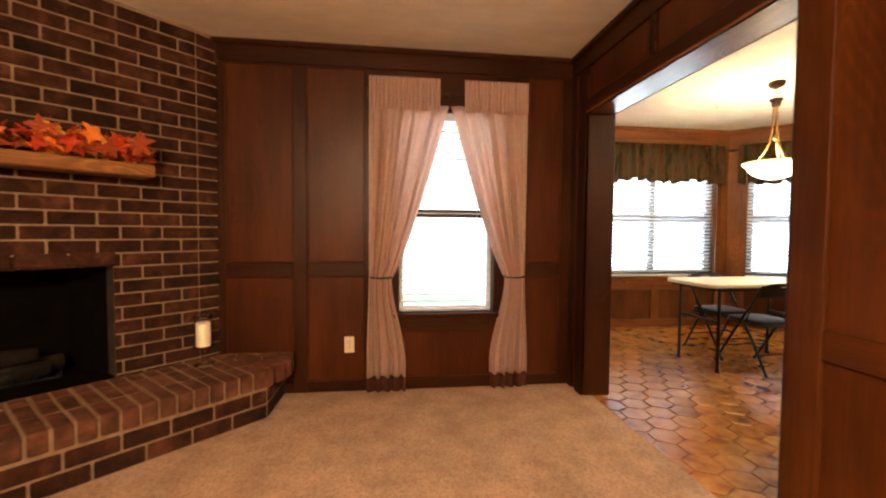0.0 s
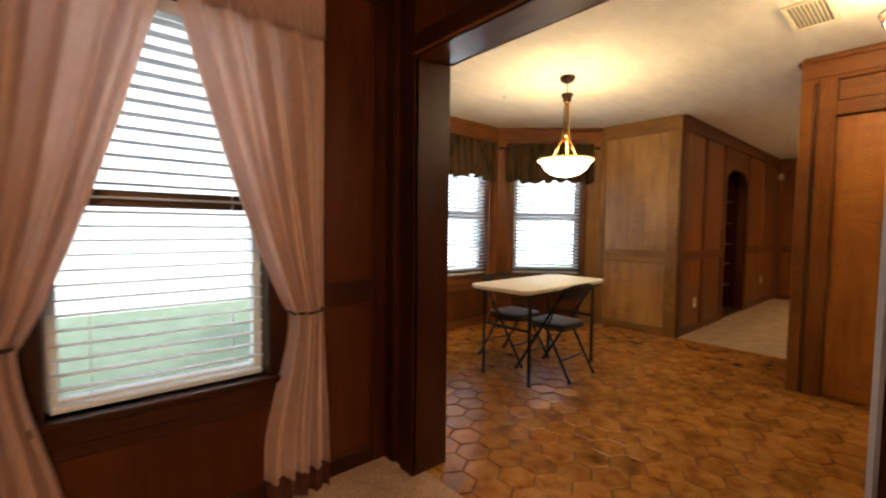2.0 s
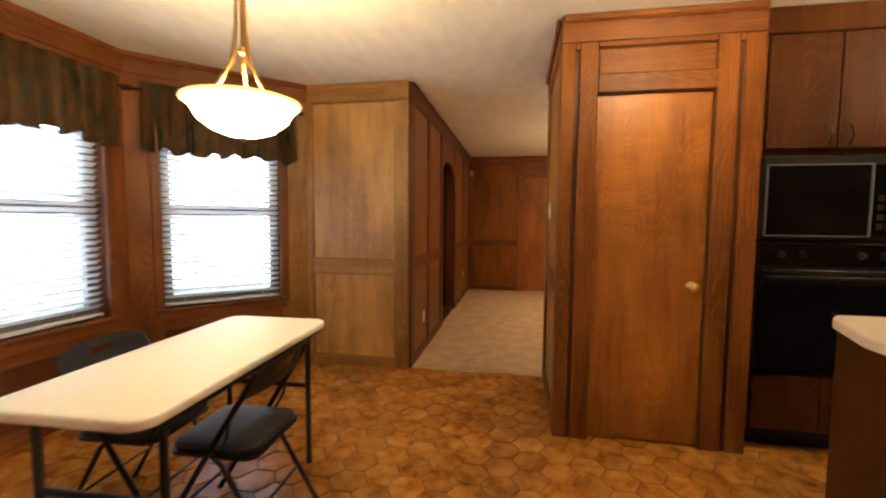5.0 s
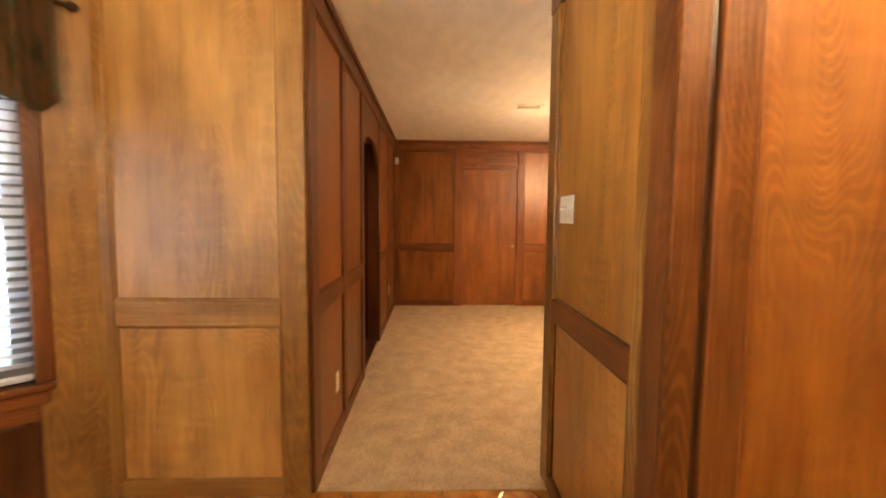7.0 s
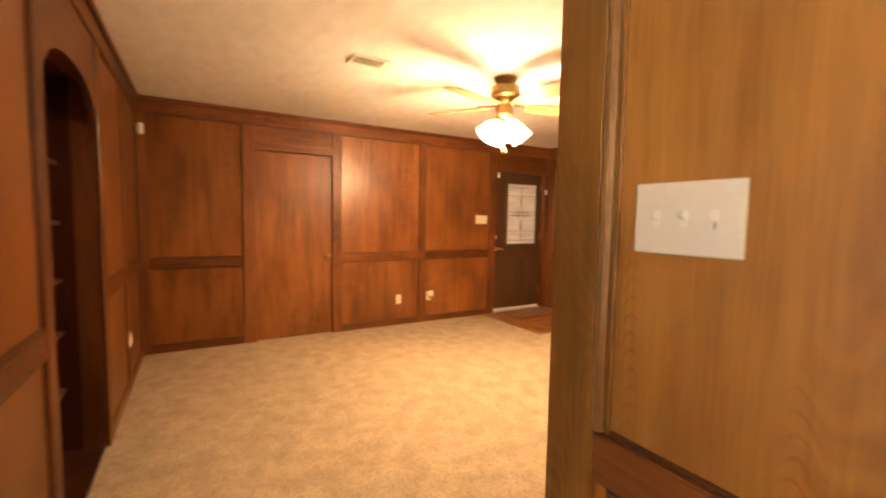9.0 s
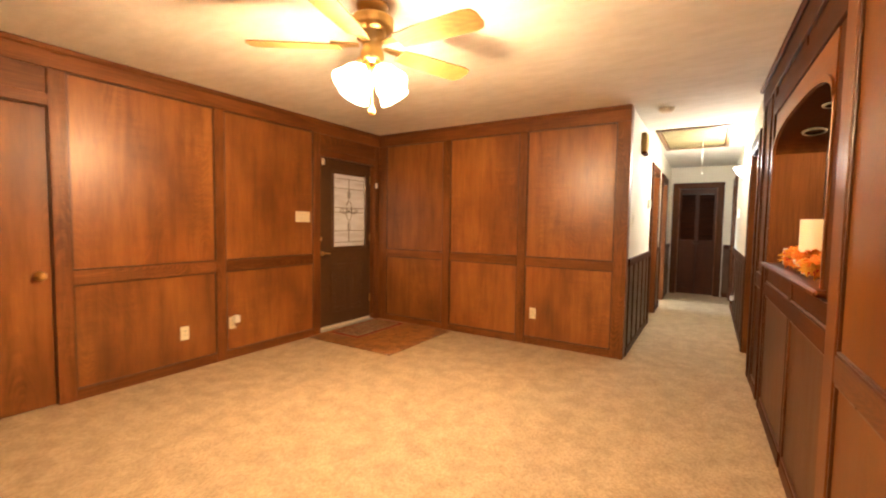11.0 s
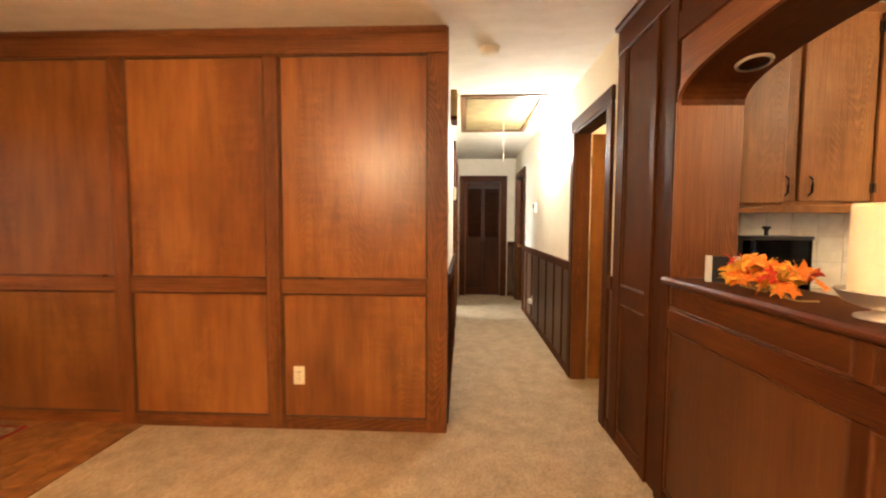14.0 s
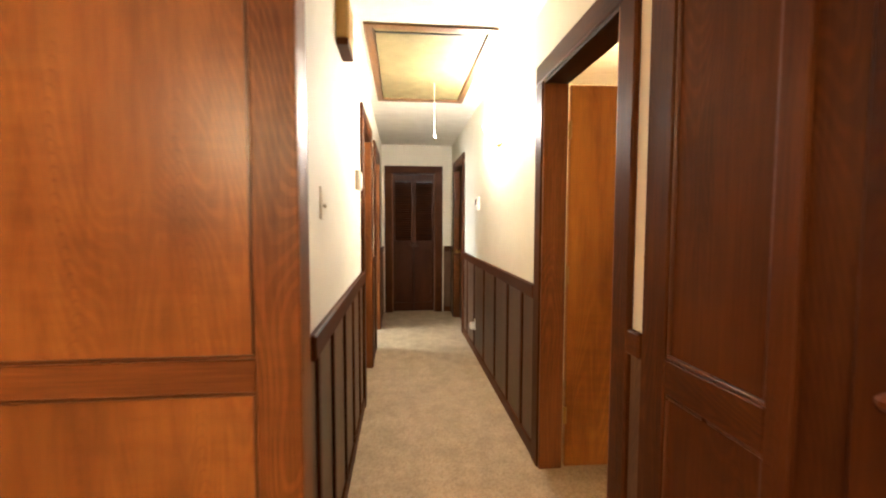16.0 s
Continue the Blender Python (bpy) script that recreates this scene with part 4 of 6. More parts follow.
# ---- autumn leaves ----
def leaf_mesh(name, material):
    """A five-pointed maple leaf, cupped along its veins."""
    bm = bmesh.new()
    pts = []
    for i in range(20):
        a = 2 * math.pi * i / 20
        lobe = abs(math.cos(2.5 * a))
        r = 0.55 + 0.45 * lobe ** 1.3 if i % 4 in (0, 2) else 0.5 + 0.3 * lobe
        if i in (9, 10, 11):
            r *= 0.5
        pts.append((r * math.cos(a), r * math.sin(a)))
    c = bm.verts.new((0, 0, 0.02))
    ring = [bm.verts.new((x, y, 0.16 * (x * x + y * y) * (1 if i % 2 else -0.6))) for i, (x, y) in enumerate(pts)]
    for i in range(20):
        bm.faces.new((c, ring[i], ring[(i + 1) % 20]))
    tip = bm.verts.new((-0.95, 0.02, -0.1)), bm.verts.new((-0.95, -0.02, -0.1))
    bm.faces.new((c, tip[0], tip[1]))
    me = bpy.data.meshes.new(name)
    bm.to_mesh(me)
    bm.free()
    me.materials.append(material)
    return me


def leafy(name, a, b):
    m = mottled(name, [(0.35, a), (0.65, b)], 9, 0.55, vary=True)
    m.node_tree.nodes["Principled BSDF"].inputs["Subsurface Weight"].default_value = 0.0
    return m


LEAVES = [leaf_mesh("leaf", leafy(n, a, b)) for n, a, b in (
    ("orange leaf", (0.75, 0.17, 0.015), (0.85, 0.32, 0.03)), ("red leaf", (0.42, 0.02, 0.008), (0.65, 0.07, 0.012)),
    ("gold leaf", (0.75, 0.36, 0.03), (0.85, 0.5, 0.07)), ("russet leaf", (0.22, 0.03, 0.01), (0.45, 0.09, 0.015)))]


def garland(name, m, length, n, spread, label, mix, size=(0.04, 0.065), lift=0.05):
    g = tagged(empty(name, m), label, "garland")
    part("vine", tube([(length * k / 12, 0.03 * math.sin(k * 1.7), 0.014 + 0.012 * math.sin(k)) for k in range(13)], 0.004, 5), leafy("vine " + name, (0.16, 0.09, 0.03), (0.25, 0.16, 0.05)), g)
    r = random.Random(n)
    for _ in range(n):
        s = r.uniform(*size)
        p = pose(r.uniform(0, length), r.gauss(0, spread), r.uniform(0.03, 0.03 + lift), r.uniform(-70, 70), r.uniform(-70, 70), r.uniform(0, 360))
        piece("leaf", LEAVES[r.choice(mix)], g, p @ Matrix.Diagonal((s, s, s, 1)))
    return g


garland("leaf_garland", CH @ pose(0.3, 0.12, 1.515), 1.5, 200, 0.06, "silk autumn leaf garland lying along the mantel beam", (0, 1, 1, 1, 3, 2, 3), (0.045, 0.078), lift=0.1)

# hurricane candle on the hearth
lan = tagged(empty("candle_lantern", pose(0.13, 3.74, HEARTH)), "cream candle in a clear glass hurricane on a glass stem", "candle holder")
WAX = mat("cream wax", (0.86, 0.76, 0.56), 0.5, Subsurface_Weight=0.2)
CLEAR = mat("clear glass", (1, 1, 1), 0.02, Transmission_Weight=1.0, IOR=1.25)
g = part("stand", lathe([(0.0, 0.0), (0.062, 0.0), (0.06, 0.006), (0.02, 0.014), (0.011, 0.03), (0.016, 0.06), (0.01, 0.085), (0.022, 0.1), (0.058, 0.112), (0.062, 0.12), (0.0, 0.118)], 24), CLEAR, lan, "clear turned glass stem", smooth=True)
g.visible_shadow = False
part("candle", lathe([(0.0, 0.121), (0.04, 0.121), (0.041, 0.126), (0.041, 0.262), (0.037, 0.268), (0.026, 0.26), (0.0, 0.258)], 24), WAX, lan, "cream pillar candle", smooth=True)
part("wick", tube([(0, 0, 0.257), (0.002, 0, 0.272)], 0.0014, 5), BLACK, lan)
g = part("glass", lathe([(0.05, 0.121), (0.056, 0.15), (0.057, 0.25), (0.05, 0.285), (0.048, 0.3), (0.054, 0.312), (0.051, 0.312), (0.045, 0.3), (0.047, 0.285), (0.054, 0.25), (0.053, 0.15), (0.047, 0.122)], 28), CLEAR, lan, "clear glass chimney", smooth=True)
g.visible_shadow = False

# ---- windows ----
# Much darker than VINYLFRAME, so the frame shows between the slats.
GREYFRAME = mat("dark grey window frame", (0.16, 0.165, 0.17), 0.5, 0.2)


def sash_window(name, w, u0, u1, z0, z1, depth, label, slats, tilt, split=1, pitch=0.043, dark=False, drop=None, slat_depth=0.05):
    """Frame, sashes, panes and blind in the opening of a wall w."""
    win = tagged(empty(name, w.matrix_world.copy()), label, "window", kind="structure")
    edge = BRONZE if dark else GREYFRAME
    rim = VINYLFRAME if dark else GREYFRAME
    n = 0.035 if dark else 0.075
    for a, b in ((u0, u0 + n), (u1 - n, u1)):
        part("frame", box(a, b, -depth, -depth + 0.05, z0, z1, 0.004), rim, win)
    for a, b in ((z0, z0 + n), (z1 - n, z1)):
        part("frame", box(u0 + n, u1 - n, -depth, -depth + 0.05, a, b, 0.004), rim, win)
    zm = z0 + 0.5 * (z1 - z0)
    cells = [(u0 + n + (u1 - u0 - 2 * n) * k / split, u0 + n + (u1 - u0 - 2 * n) * (k + 1) / split) for k in range(split)]
    for k, (a, b) in enumerate(cells):
        if k:
            part("mullion", box(a - 0.035, a + 0.035, -depth, -depth + 0.055, z0 + n, z1 - n, 0.004), rim, win)
        part("meeting_rail", box(a + 0.0, b, -depth + 0.004, -depth + 0.045, zm - 0.03, zm + 0.03, 0.004), edge, win)
        for c, d in ((z0 + n, zm - 0.022), (zm + 0.022, z1 - n)):
            g = part("pane", box(a + 0.004, b - 0.004, -depth + 0.02, -depth + 0.024, c, d), GLASS, win)
            g.visible_shadow = False
    part("stool", box(u0 - 0.05, u1 + 0.05, -0.1, 0.045, z0 - 0.03, z0, 0.006), DRAIL if dark else RAIL, win, "stained oak window stool")
    part("apron", box(u0 - 0.03, u1 + 0.03, 0.0, 0.026, z0 - 0.09, z0 - 0.03, 0.004), DRAIL if dark else RAIL, win)
    blind = tagged(empty(name.replace("window", "blind").rstrip("_0123456789"), w.matrix_world.copy()), slats, "window blind")
    cells = cells if split > 1 else [(u0 + 0.01, u1 - 0.01)]
    for a, b in [(u0 + 0.012, u1 - 0.012)]:
        me = bpy.data.meshes.new("slat")
        bm = bmesh.new()
        rows = [[bm.verts.new((x, slat_depth * (j / 4 - 0.5), 0.004 * (1 - (j / 2 - 1) ** 2) + t)) for j in range(5)] for x in (0, b - a) for t in (0.0, -0.0025)]
        for t in (0, 1):
            for j in range(4):
                bm.faces.new((rows[t][j], rows[t][j + 1], rows[t + 2][j + 1], rows[t + 2][j]))
        for j in (0, 4):
            bm.faces.new((rows[0][j], rows[1][j], rows[3][j], rows[2][j]))
        bm.to_mesh(me)
        bm.free()
        me.materials.append(BLIND)
        part("headrail", box(a, b, -0.075, -0.025, z1 - 0.05, z1 - 0.002, 0.004), BLIND, blind)
        part("bottom_rail", box(a, b, -0.07, -0.03, z0 + 0.004, z0 + 0.026, 0.005), BLIND, blind)
        z = z0 + 0.03 + pitch
        while z < z1 - 0.06:
            piece("slat", me, blind, pose(a, -0.05, z, tilt))
            z += pitch
        for f in (0.16, 0.84) if b - a < 0.9 else (0.12, 0.5, 0.88):
            x = a + f * (b - a)
            part("cord", tube([(x, -0.05, z0 + 0.02), (x, -0.05, z1 - 0.04)], 0.0016, 5), BLIND, blind)
    return win


sash_window("window_1", wn_l, lx(2.06), lx(1.36), 0.56, 2.02, 0.13, "white double hung window with a dark meeting rail", "white slatted blind, slats open, over a bright window", 4, dark=True, pitch=0.05)
sash_window("window_2", bay_n, 0.15, 1.75, *BAY_Z, 0.13, "white double window in the bay", "white slatted blinds glowing with daylight", 32, 2, slat_depth=0.05)
sash_window("window_3", bay_e, 0.235, 1.1, *BAY_Z, 0.13, "white window in the angled bay wall", "white slatted blind glowing with daylight", 32, slat_depth=0.05)
sash_window("window_4", bay_w, 0.2, 0.98, *BAY_Z, 0.13, "white window in the angled bay wall", "white slatted blind glowing with daylight", 32, slat_depth=0.05)

# ---- curtains and valances ----
def cloth(name, stops, through, scale=30, vary=False, stretch=(1, 1, 1)):
    m = mottled(name, stops, scale, 0.85, 400, 0.2, 0.001, vary=vary, spec=0.1, stretch=stretch)
    nt = m.node_tree
    b, out = nt.nodes["Principled BSDF"], nt.nodes["Material Output"]
    tr = nt.nodes.new("ShaderNodeBsdfTranslucent")
    src = b.inputs["Base Color"].links[0].from_socket
    link(m, src, tr.inputs["Color"])
    mix = nt.nodes.new("ShaderNodeMixShader")
    mix.inputs[0].default_value = through
    link(m, b.outputs[0], mix.inputs[1])
    link(m, tr.outputs[0], mix.inputs[2])
    link(m, mix.outputs[0], out.inputs["Surface"])
    return m


PINK = cloth("dusty pink sheer", [(0.3, (0.81, 0.63, 0.565)), (0.7, (0.88, 0.72, 0.66))], 0.45)
HEM = cloth("brown hem band", [(0.3, (0.16, 0.06, 0.045)), (0.7, (0.22, 0.09, 0.065))], 0.2)
TIE = mat("dark tieback cord", (0.03, 0.012, 0.01), 0.6)


def sheet(edge, z0, z1, nz, nu, folds, deep, y, seed, thick=0.0025):
    """Hanging cloth: edge(z) gives its two ends; folds tighten where it is gathered."""
    r = random.Random(seed)
    ph = [r.uniform(0, 6.28) for _ in range(3)]
    bm = bmesh.new()
    rows = []
    for j in range(nz + 1):
        z = z0 + (z1 - z0) * j / nz
        a, b = edge(z)
        row = []
        for i in range(nu + 1):
            f = i / nu
            wave = math.sin(2 * math.pi * folds * f + ph[0] + 0.4 * math.sin(z * 2)) + 0.4 * math.sin(2 * math.pi * folds * 1.73 * f + ph[1] + z) + 0.12 * math.sin(2 * math.pi * folds * 2.9 * f + ph[2])
            row.append(bm.verts.new((a + (b - a) * f, y + deep * wave * min(1.0, 0.35 + (z1 - z) * 3), z)))
        rows.append(row)
    for p, q in zip(rows, rows[1:]):
        for i in range(nu):
            bm.faces.new((p[i], p[i + 1], q[i + 1], q[i]))
    bmesh.ops.solidify(bm, geom=bm.faces[:], thickness=thick)
    return bm


def smooth01(v):
    v = min(max(v, 0.0), 1.0)
    return v * v * (3 - 2 * v)


def curtain(side, seed, label):
    sgn = 1 if side > 0 else -1
    top_in, top_out = (1.645, 1.15) if sgn < 0 else (1.815, 2.28)
    meet, tie_in, tie_out = (1.705, 1.31, 1.15) if sgn < 0 else (1.725, 2.135, 2.28)
    low_in, low_out = (1.41, 1.135) if sgn < 0 else (2.03, 2.3)

    def edge(z):
        if z > 0.82:
            f = (z - 0.82) / (2.03 - 0.82)
            inner = tie_in + (meet - tie_in) * (f ** 0.82)
            return tie_out, inner
        f = smooth01((0.82 - z) / 0.6)
        return tie_out + (low_out - tie_out) * f, tie_in + (low_in - tie_in) * f

    c = tagged(empty("curtain"), label, "curtain", "curtains at the window")
    part("drape", sheet(edge, 0.12, 2.04, 44, 130, 4.3, 0.03, 3.925, seed), PINK, c, smooth=True)
    part("heading", sheet(lambda z: (top_out, top_in), 1.995, 2.222, 12, 190, 17, 0.017, 3.912, seed + 1), PINK, c, smooth=True)
    part("hem", sheet(edge, 0.015, 0.122, 4, 130, 4.3, 0.03, 3.925, seed), HEM, c, "brown band along the hem", smooth=True)
    xs = (tie_out, tie_in)
    part("tieback", tube([(xs[0], 3.96, 0.835), (xs[0] - 0.01 * sgn, 3.905, 0.83), ((xs[0] + xs[1]) / 2, 3.89, 0.825), (xs[1], 3.9, 0.83), (xs[1], 3.96, 0.835)], 0.007, 6), TIE, c)
    return c


curtain(-1, 11, "dusty pink sheer curtain tied back beside a window")
curtain(1, 23, "dusty pink sheer curtain tied back beside a window")
rod = tagged(empty("curtain_rod"), "dark curtain rod over the window", "curtain rod")
part("rod", tube([(1.13, 3.94, 2.12), (2.3, 3.94, 2.12)], 0.009, 8), BRONZE, rod)
for x in (1.14, 1.72, 2.29):
    part("bracket", box(x - 0.008, x + 0.008, 3.935, 3.985, 2.1, 2.14, 0.003), BRONZE, rod)

OLIVE = cloth("olive tapestry", [(0.30, (0.0432, 0.03456, 0.01584)), (0.43, (0.0972, 0.072, 0.0324)), (0.52, (0.18, 0.0864, 0.036)), (0.60, (0.1152, 0.09, 0.0432)), (0.72, (0.1296, 0.1224, 0.0936))], 0.15, 13, stretch=(0.72, 0.72, 0.288))


def valance(w, u0, u1, z0, z1, seed, label):
    r = random.Random(seed)
    bm = bmesh.new()
    n = int((u1 - u0) / 0.011)
    rows = []
    for j in range(9):
        row = []
        for i in range(n + 1):
            u = u0 + (u1 - u0) * i / n
            scal = 0.04 * abs(math.sin(math.pi * (u - u0) / 0.155)) + 0.012 * math.sin(u * 9)
            low = z0 - scal
            z = z1 + (low - z1) * j / 8
            y = 0.078 + (0.016 + 0.03 * j / 8) * (math.sin(2 * math.pi * u / 0.115 + 0.9 * math.sin(7 * u)) + 0.35 * math.sin(2 * math.pi * u / 0.052 + seed + 0.15 * j))
            row.append(bm.verts.new((u, y, z)))
        rows.append(row)
    for p, q in zip(rows, rows[1:]):
        for i in range(n):
            bm.faces.new((p[i], p[i + 1], q[i + 1], q[i]))
    bmesh.ops.solidify(bm, geom=bm.faces[:], thickness=0.003)
    v = tagged(empty("valance", w.matrix_world.copy()), label, "valance", "valances in the bay")
    part("cloth", bm, OLIVE, v, smooth=True)
    part("rod", tube([(u0 - 0.05, 0.045, z1 - 0.05), (u1 + 0.05, 0.045, z1 - 0.05)], 0.011, 8), BRONZE, v)
    for u in (u0 - 0.06, u1 + 0.06):
        part("finial", lathe([(0.0, -0.03), (0.018, -0.015), (0.022, 0.0), (0.018, 0.015), (0.0, 0.03)], 10, Matrix.Translation((u, 0.045, z1 - 0.05)) @ pose(0, 0, 0, 0, 90, 0)), BRONZE, v, smooth=True)
        part("bracket", box(u - 0.006, u + 0.006, 0.0, 0.045, z1 - 0.06, z1 - 0.04, 0.002), BRONZE, v)
    return v


valance(bay_n, 0.07, 1.83, 1.81, 2.24, 1, "olive tapestry valance with a scalloped edge")
valance(bay_e, 0.13, 1.19, 1.79, 2.24, 2, "olive tapestry valance with a scalloped edge")
valance(bay_w, 0.12, 1.08, 1.79, 2.24, 3, "olive tapestry valance with a scalloped edge")


# ---- dining corner ----
table = tagged(empty("folding_table", pose(4.47, 4.345, 0, 0, 0, 2.0)), "cream plastic folding table on black steel legs", "table")
TW, TD, TZ = 0.61, 0.285, 0.745


def rounded(w, d, r, n=5):
    pts = []
    for cx, cy, a0 in ((w - r, d - r, 0), (-w + r, d - r, 90), (-w + r, -d + r, 180), (w - r, -d + r, 270)):
        for i in range(n + 1):
            a = radians(a0 + 90 * i / n)
            pts.append((cx + r * math.cos(a), cy + r * math.sin(a)))
    return pts


def cushion(w, d, r, z0, z1, soft, y=0.0, crown=0.0):
    """A rounded slab whose rim is turned over softly above and below."""
    bm = bmesh.new()
    rings = []
    steps = [(z0, soft), (z0 + 0.3 * soft, 0.3 * soft), (z0 + soft, 0.0), (z1 - soft, 0.0), (z1 - 0.3 * soft, 0.3 * soft), (z1, soft), (z1 + crown * 0.7, soft + 0.06), (z1 + crown, soft + 0.12)]
    for z, inset in steps if crown else steps[:6]:
        rings.append([bm.verts.new((px, py + y, z)) for px, py in rounded(w - inset, d - inset, max(r - inset, 0.012), 8)])
    n = len(rings[0])
    for p, q in zip(rings, rings[1:]):
        for i in range(n):
            bm.faces.new((p[i], p[(i + 1) % n], q[(i + 1) % n], q[i]))
    bm.faces.new(rings[0][::-1])
    bm.faces.new(rings[-1])
    return bm


part("tabletop", cushion(TW, TD, 0.075, TZ - 0.034, TZ, 0.009), PLASTIC, table, "cream moulded plastic top", smooth=True)
for sx in (-1, 1):
    x = 0.475 * sx
    for sy in (-1, 1):
        y = 0.225 * sy
        leg = part("leg", tube([(x, y, 0.008), (x, y, TZ - 0.034)], 0.0135, 10), BLACK, table)
        part("foot_cap", tube([(x, y, 0.0), (x, y, 0.03)], 0.0165, 10), BLACK, leg)
    part("crossbar", tube([(x, -0.225, 0.42), (x, 0.225, 0.42)], 0.013, 8), BLACK, table)
    part("top_bar", tube([(x, -0.225, TZ - 0.06), (x, 0.225, TZ - 0.06)], 0.012, 8), BLACK, table)
    part("brace", tube([(x, 0.0, TZ - 0.06), (x - 0.22 * sx, 0.0, TZ - 0.05)], 0.008, 8), BLACK, table)
for sy in (-1, 1):
    part("side_rail", box(-0.54, 0.54, 0.255 * sy - 0.008, 0.255 * sy + 0.008, TZ - 0.062, TZ - 0.032, 0.003), BLACK, table)


def chair(m, label):
    """A steel folding chair; it faces +y, front feet ahead."""
    c = tagged(empty("folding_chair", m), label, "chair", "chairs at the folding table")
    half = 0.205
    for sx in (-1, 1):
        x = half * sx
        up = part("front_leg", tube([(x, 0.24, 0.012), (x, 0.0, 0.40), (x, -0.19, 0.70), (x * 0.95, -0.205, 0.735)], 0.011, 8), BLACK, c)
        part("foot_cap", tube([(x, 0.247, 0.0), (x, 0.232, 0.03)], 0.014, 8), BLACK, up)
        back = part("rear_leg", tube([(x * 0.9, -0.25, 0.012), (x * 0.9, -0.05, 0.37), (x * 0.9, 0.0, 0.41)], 0.01, 8), BLACK, c)
        part("foot_cap", tube([(x * 0.9, -0.258, 0.0), (x * 0.9, -0.243, 0.03)], 0.013, 8), BLACK, back)
        part("link", tube([(x, -0.1, 0.555), (x, -0.09, 0.49), (x * 0.95, -0.05, 0.42)], 0.006, 6), BLACK, c)
    part("front_stretcher", tube([(-half, 0.14, 0.17), (half, 0.14, 0.17)], 0.007, 6), BLACK, c)
    part("rear_stretcher", tube([(-half * 0.9, -0.165, 0.16), (half * 0.9, -0.165, 0.16)], 0.007, 6), BLACK, c)
    part("seat", cushion(0.182, 0.178, 0.06, 0.402, 0.436, 0.014, 0.0, 0.008), VINYL, c, "padded black vinyl seat", smooth=True)
    part("seat_pan", prism(rounded(0.186, 0.182, 0.05), 0.39, 0.404), BLACK, c)
    bm = bmesh.new()
    rows = []
    for j in range(5):
        z = 0.635 + 0.125 * j / 4
        rows.append([bm.verts.new((0.21 * (i / 8 - 1) * (1 - 0.06 * j / 4), -0.16 - 0.36 * (z - 0.635) - 0.03 * (1 - (i / 8 - 1) ** 2), z - (0.03 * (i / 8 - 1) ** 4 if j == 4 else 0))) for i in range(17)])
    for p, q in zip(rows, rows[1:]):
        for i in range(16):
            if p is rows[2] and 6 <= i < 10:  # carrying slot
                continue
            bm.faces.new((p[i], p[i + 1], q[i + 1], q[i]))
    bmesh.ops.solidify(bm, geom=bm.faces[:], thickness=0.014)
    part("backrest", bm, VINYL, c, "curved black padded backrest", smooth=True)
    return c


chair(pose(4.48, 4.2, 0, 0, 0, 2), "black steel folding chair with a padded vinyl seat by the table")
chair(pose(4.5, 4.66, 0, 0, 0, 183), "black steel folding chair pushed in against the bay window")

pend = tagged(empty("pendant_lamp", pose(4.53, 4.18, 0)), "lit alabaster bowl pendant on bronze rods", "pendant lamp")
part("canopy", lathe([(0.0, H), (0.06, H), (0.062, H - 0.02), (0.05, H - 0.04), (0.02, H - 0.055), (0.0, H - 0.056)], 20), BRONZE, pend, smooth=True)
part("chain", tube([(0, 0, H - 0.03), (0, 0, 2.29)], 0.004, 6), ANTIQUE, pend)
part("collar", lathe([(0.0, 2.3), (0.046, 2.3), (0.05, 2.285), (0.036, 2.275), (0.032, 2.24), (0.02, 2.23), (0.0, 2.23)], 18), BRONZE, pend, smooth=True)
for k in range(3):
    a = radians(120 * k + 25)
    ca, sa = math.cos(a), math.sin(a)
    part("rod", tube([(0.014 * ca, 0.014 * sa, 2.24), (0.02 * ca, 0.02 * sa, 2.06), (0.035 * ca, 0.035 * sa, 1.93), (0.08 * ca, 0.08 * sa, 1.84), (0.135 * ca, 0.135 * sa, 1.755)], [0.008, 0.008, 0.009, 0.008, 0.006], 8), ANTIQUE, pend)
part("hub", lathe([(0.0, 1.99), (0.012, 1.985), (0.02, 1.97), (0.012, 1.955), (0.0, 1.95)], 12), ANTIQUE, pend, smooth=True)
part("bowl", lathe([(0.0, 1.622), (0.06, 1.63), (0.12, 1.652), (0.17, 1.69), (0.192, 1.73), (0.212, 1.752), (0.224, 1.76), (0.22, 1.768), (0.2, 1.76), (0.19, 1.738), (0.16, 1.7), (0.11, 1.664), (0.05, 1.643), (0.0, 1.637)], 36), ALABASTER, pend, "glowing alabaster glass bowl", smooth=True)
part("rim", tube([(0.222 * math.cos(2 * math.pi * q / 36), 0.222 * math.sin(2 * math.pi * q / 36), 1.762) for q in range(37)], 0.007, 6), glow("warm glass rim", (1.0, 0.72, 0.22), 0.9), pend)
part("finial", lathe([(0.0, 1.605), (0.012, 1.61), (0.016, 1.62), (0.01, 1.63), (0.0, 1.632)], 12), ANTIQUE, pend, smooth=True)

kit = tagged(empty("ceiling_lamp", pose(4.46, 2.24, 0)), "lit frosted bowl ceiling lamp in an ornate bronze ring", "ceiling lamp")
kit.scale = (0.86, 0.86, 1.0)
part("canopy", lathe([(0.0, H), (0.07, H), (0.066, H - 0.02), (0.025, H - 0.04), (0.02, H - 0.09), (0.0, H - 0.09)], 20), ANTIQUE, kit, smooth=True)
part("bowl", lathe([(0.0, 2.1), (0.06, 2.11), (0.1, 2.135), (0.13, 2.175), (0.145, 2.22), (0.14, 2.22), (0.124, 2.18), (0.094, 2.143), (0.054, 2.12), (0.0, 2.112)], 32), FROST, kit, "glowing frosted glass bowl", smooth=True)
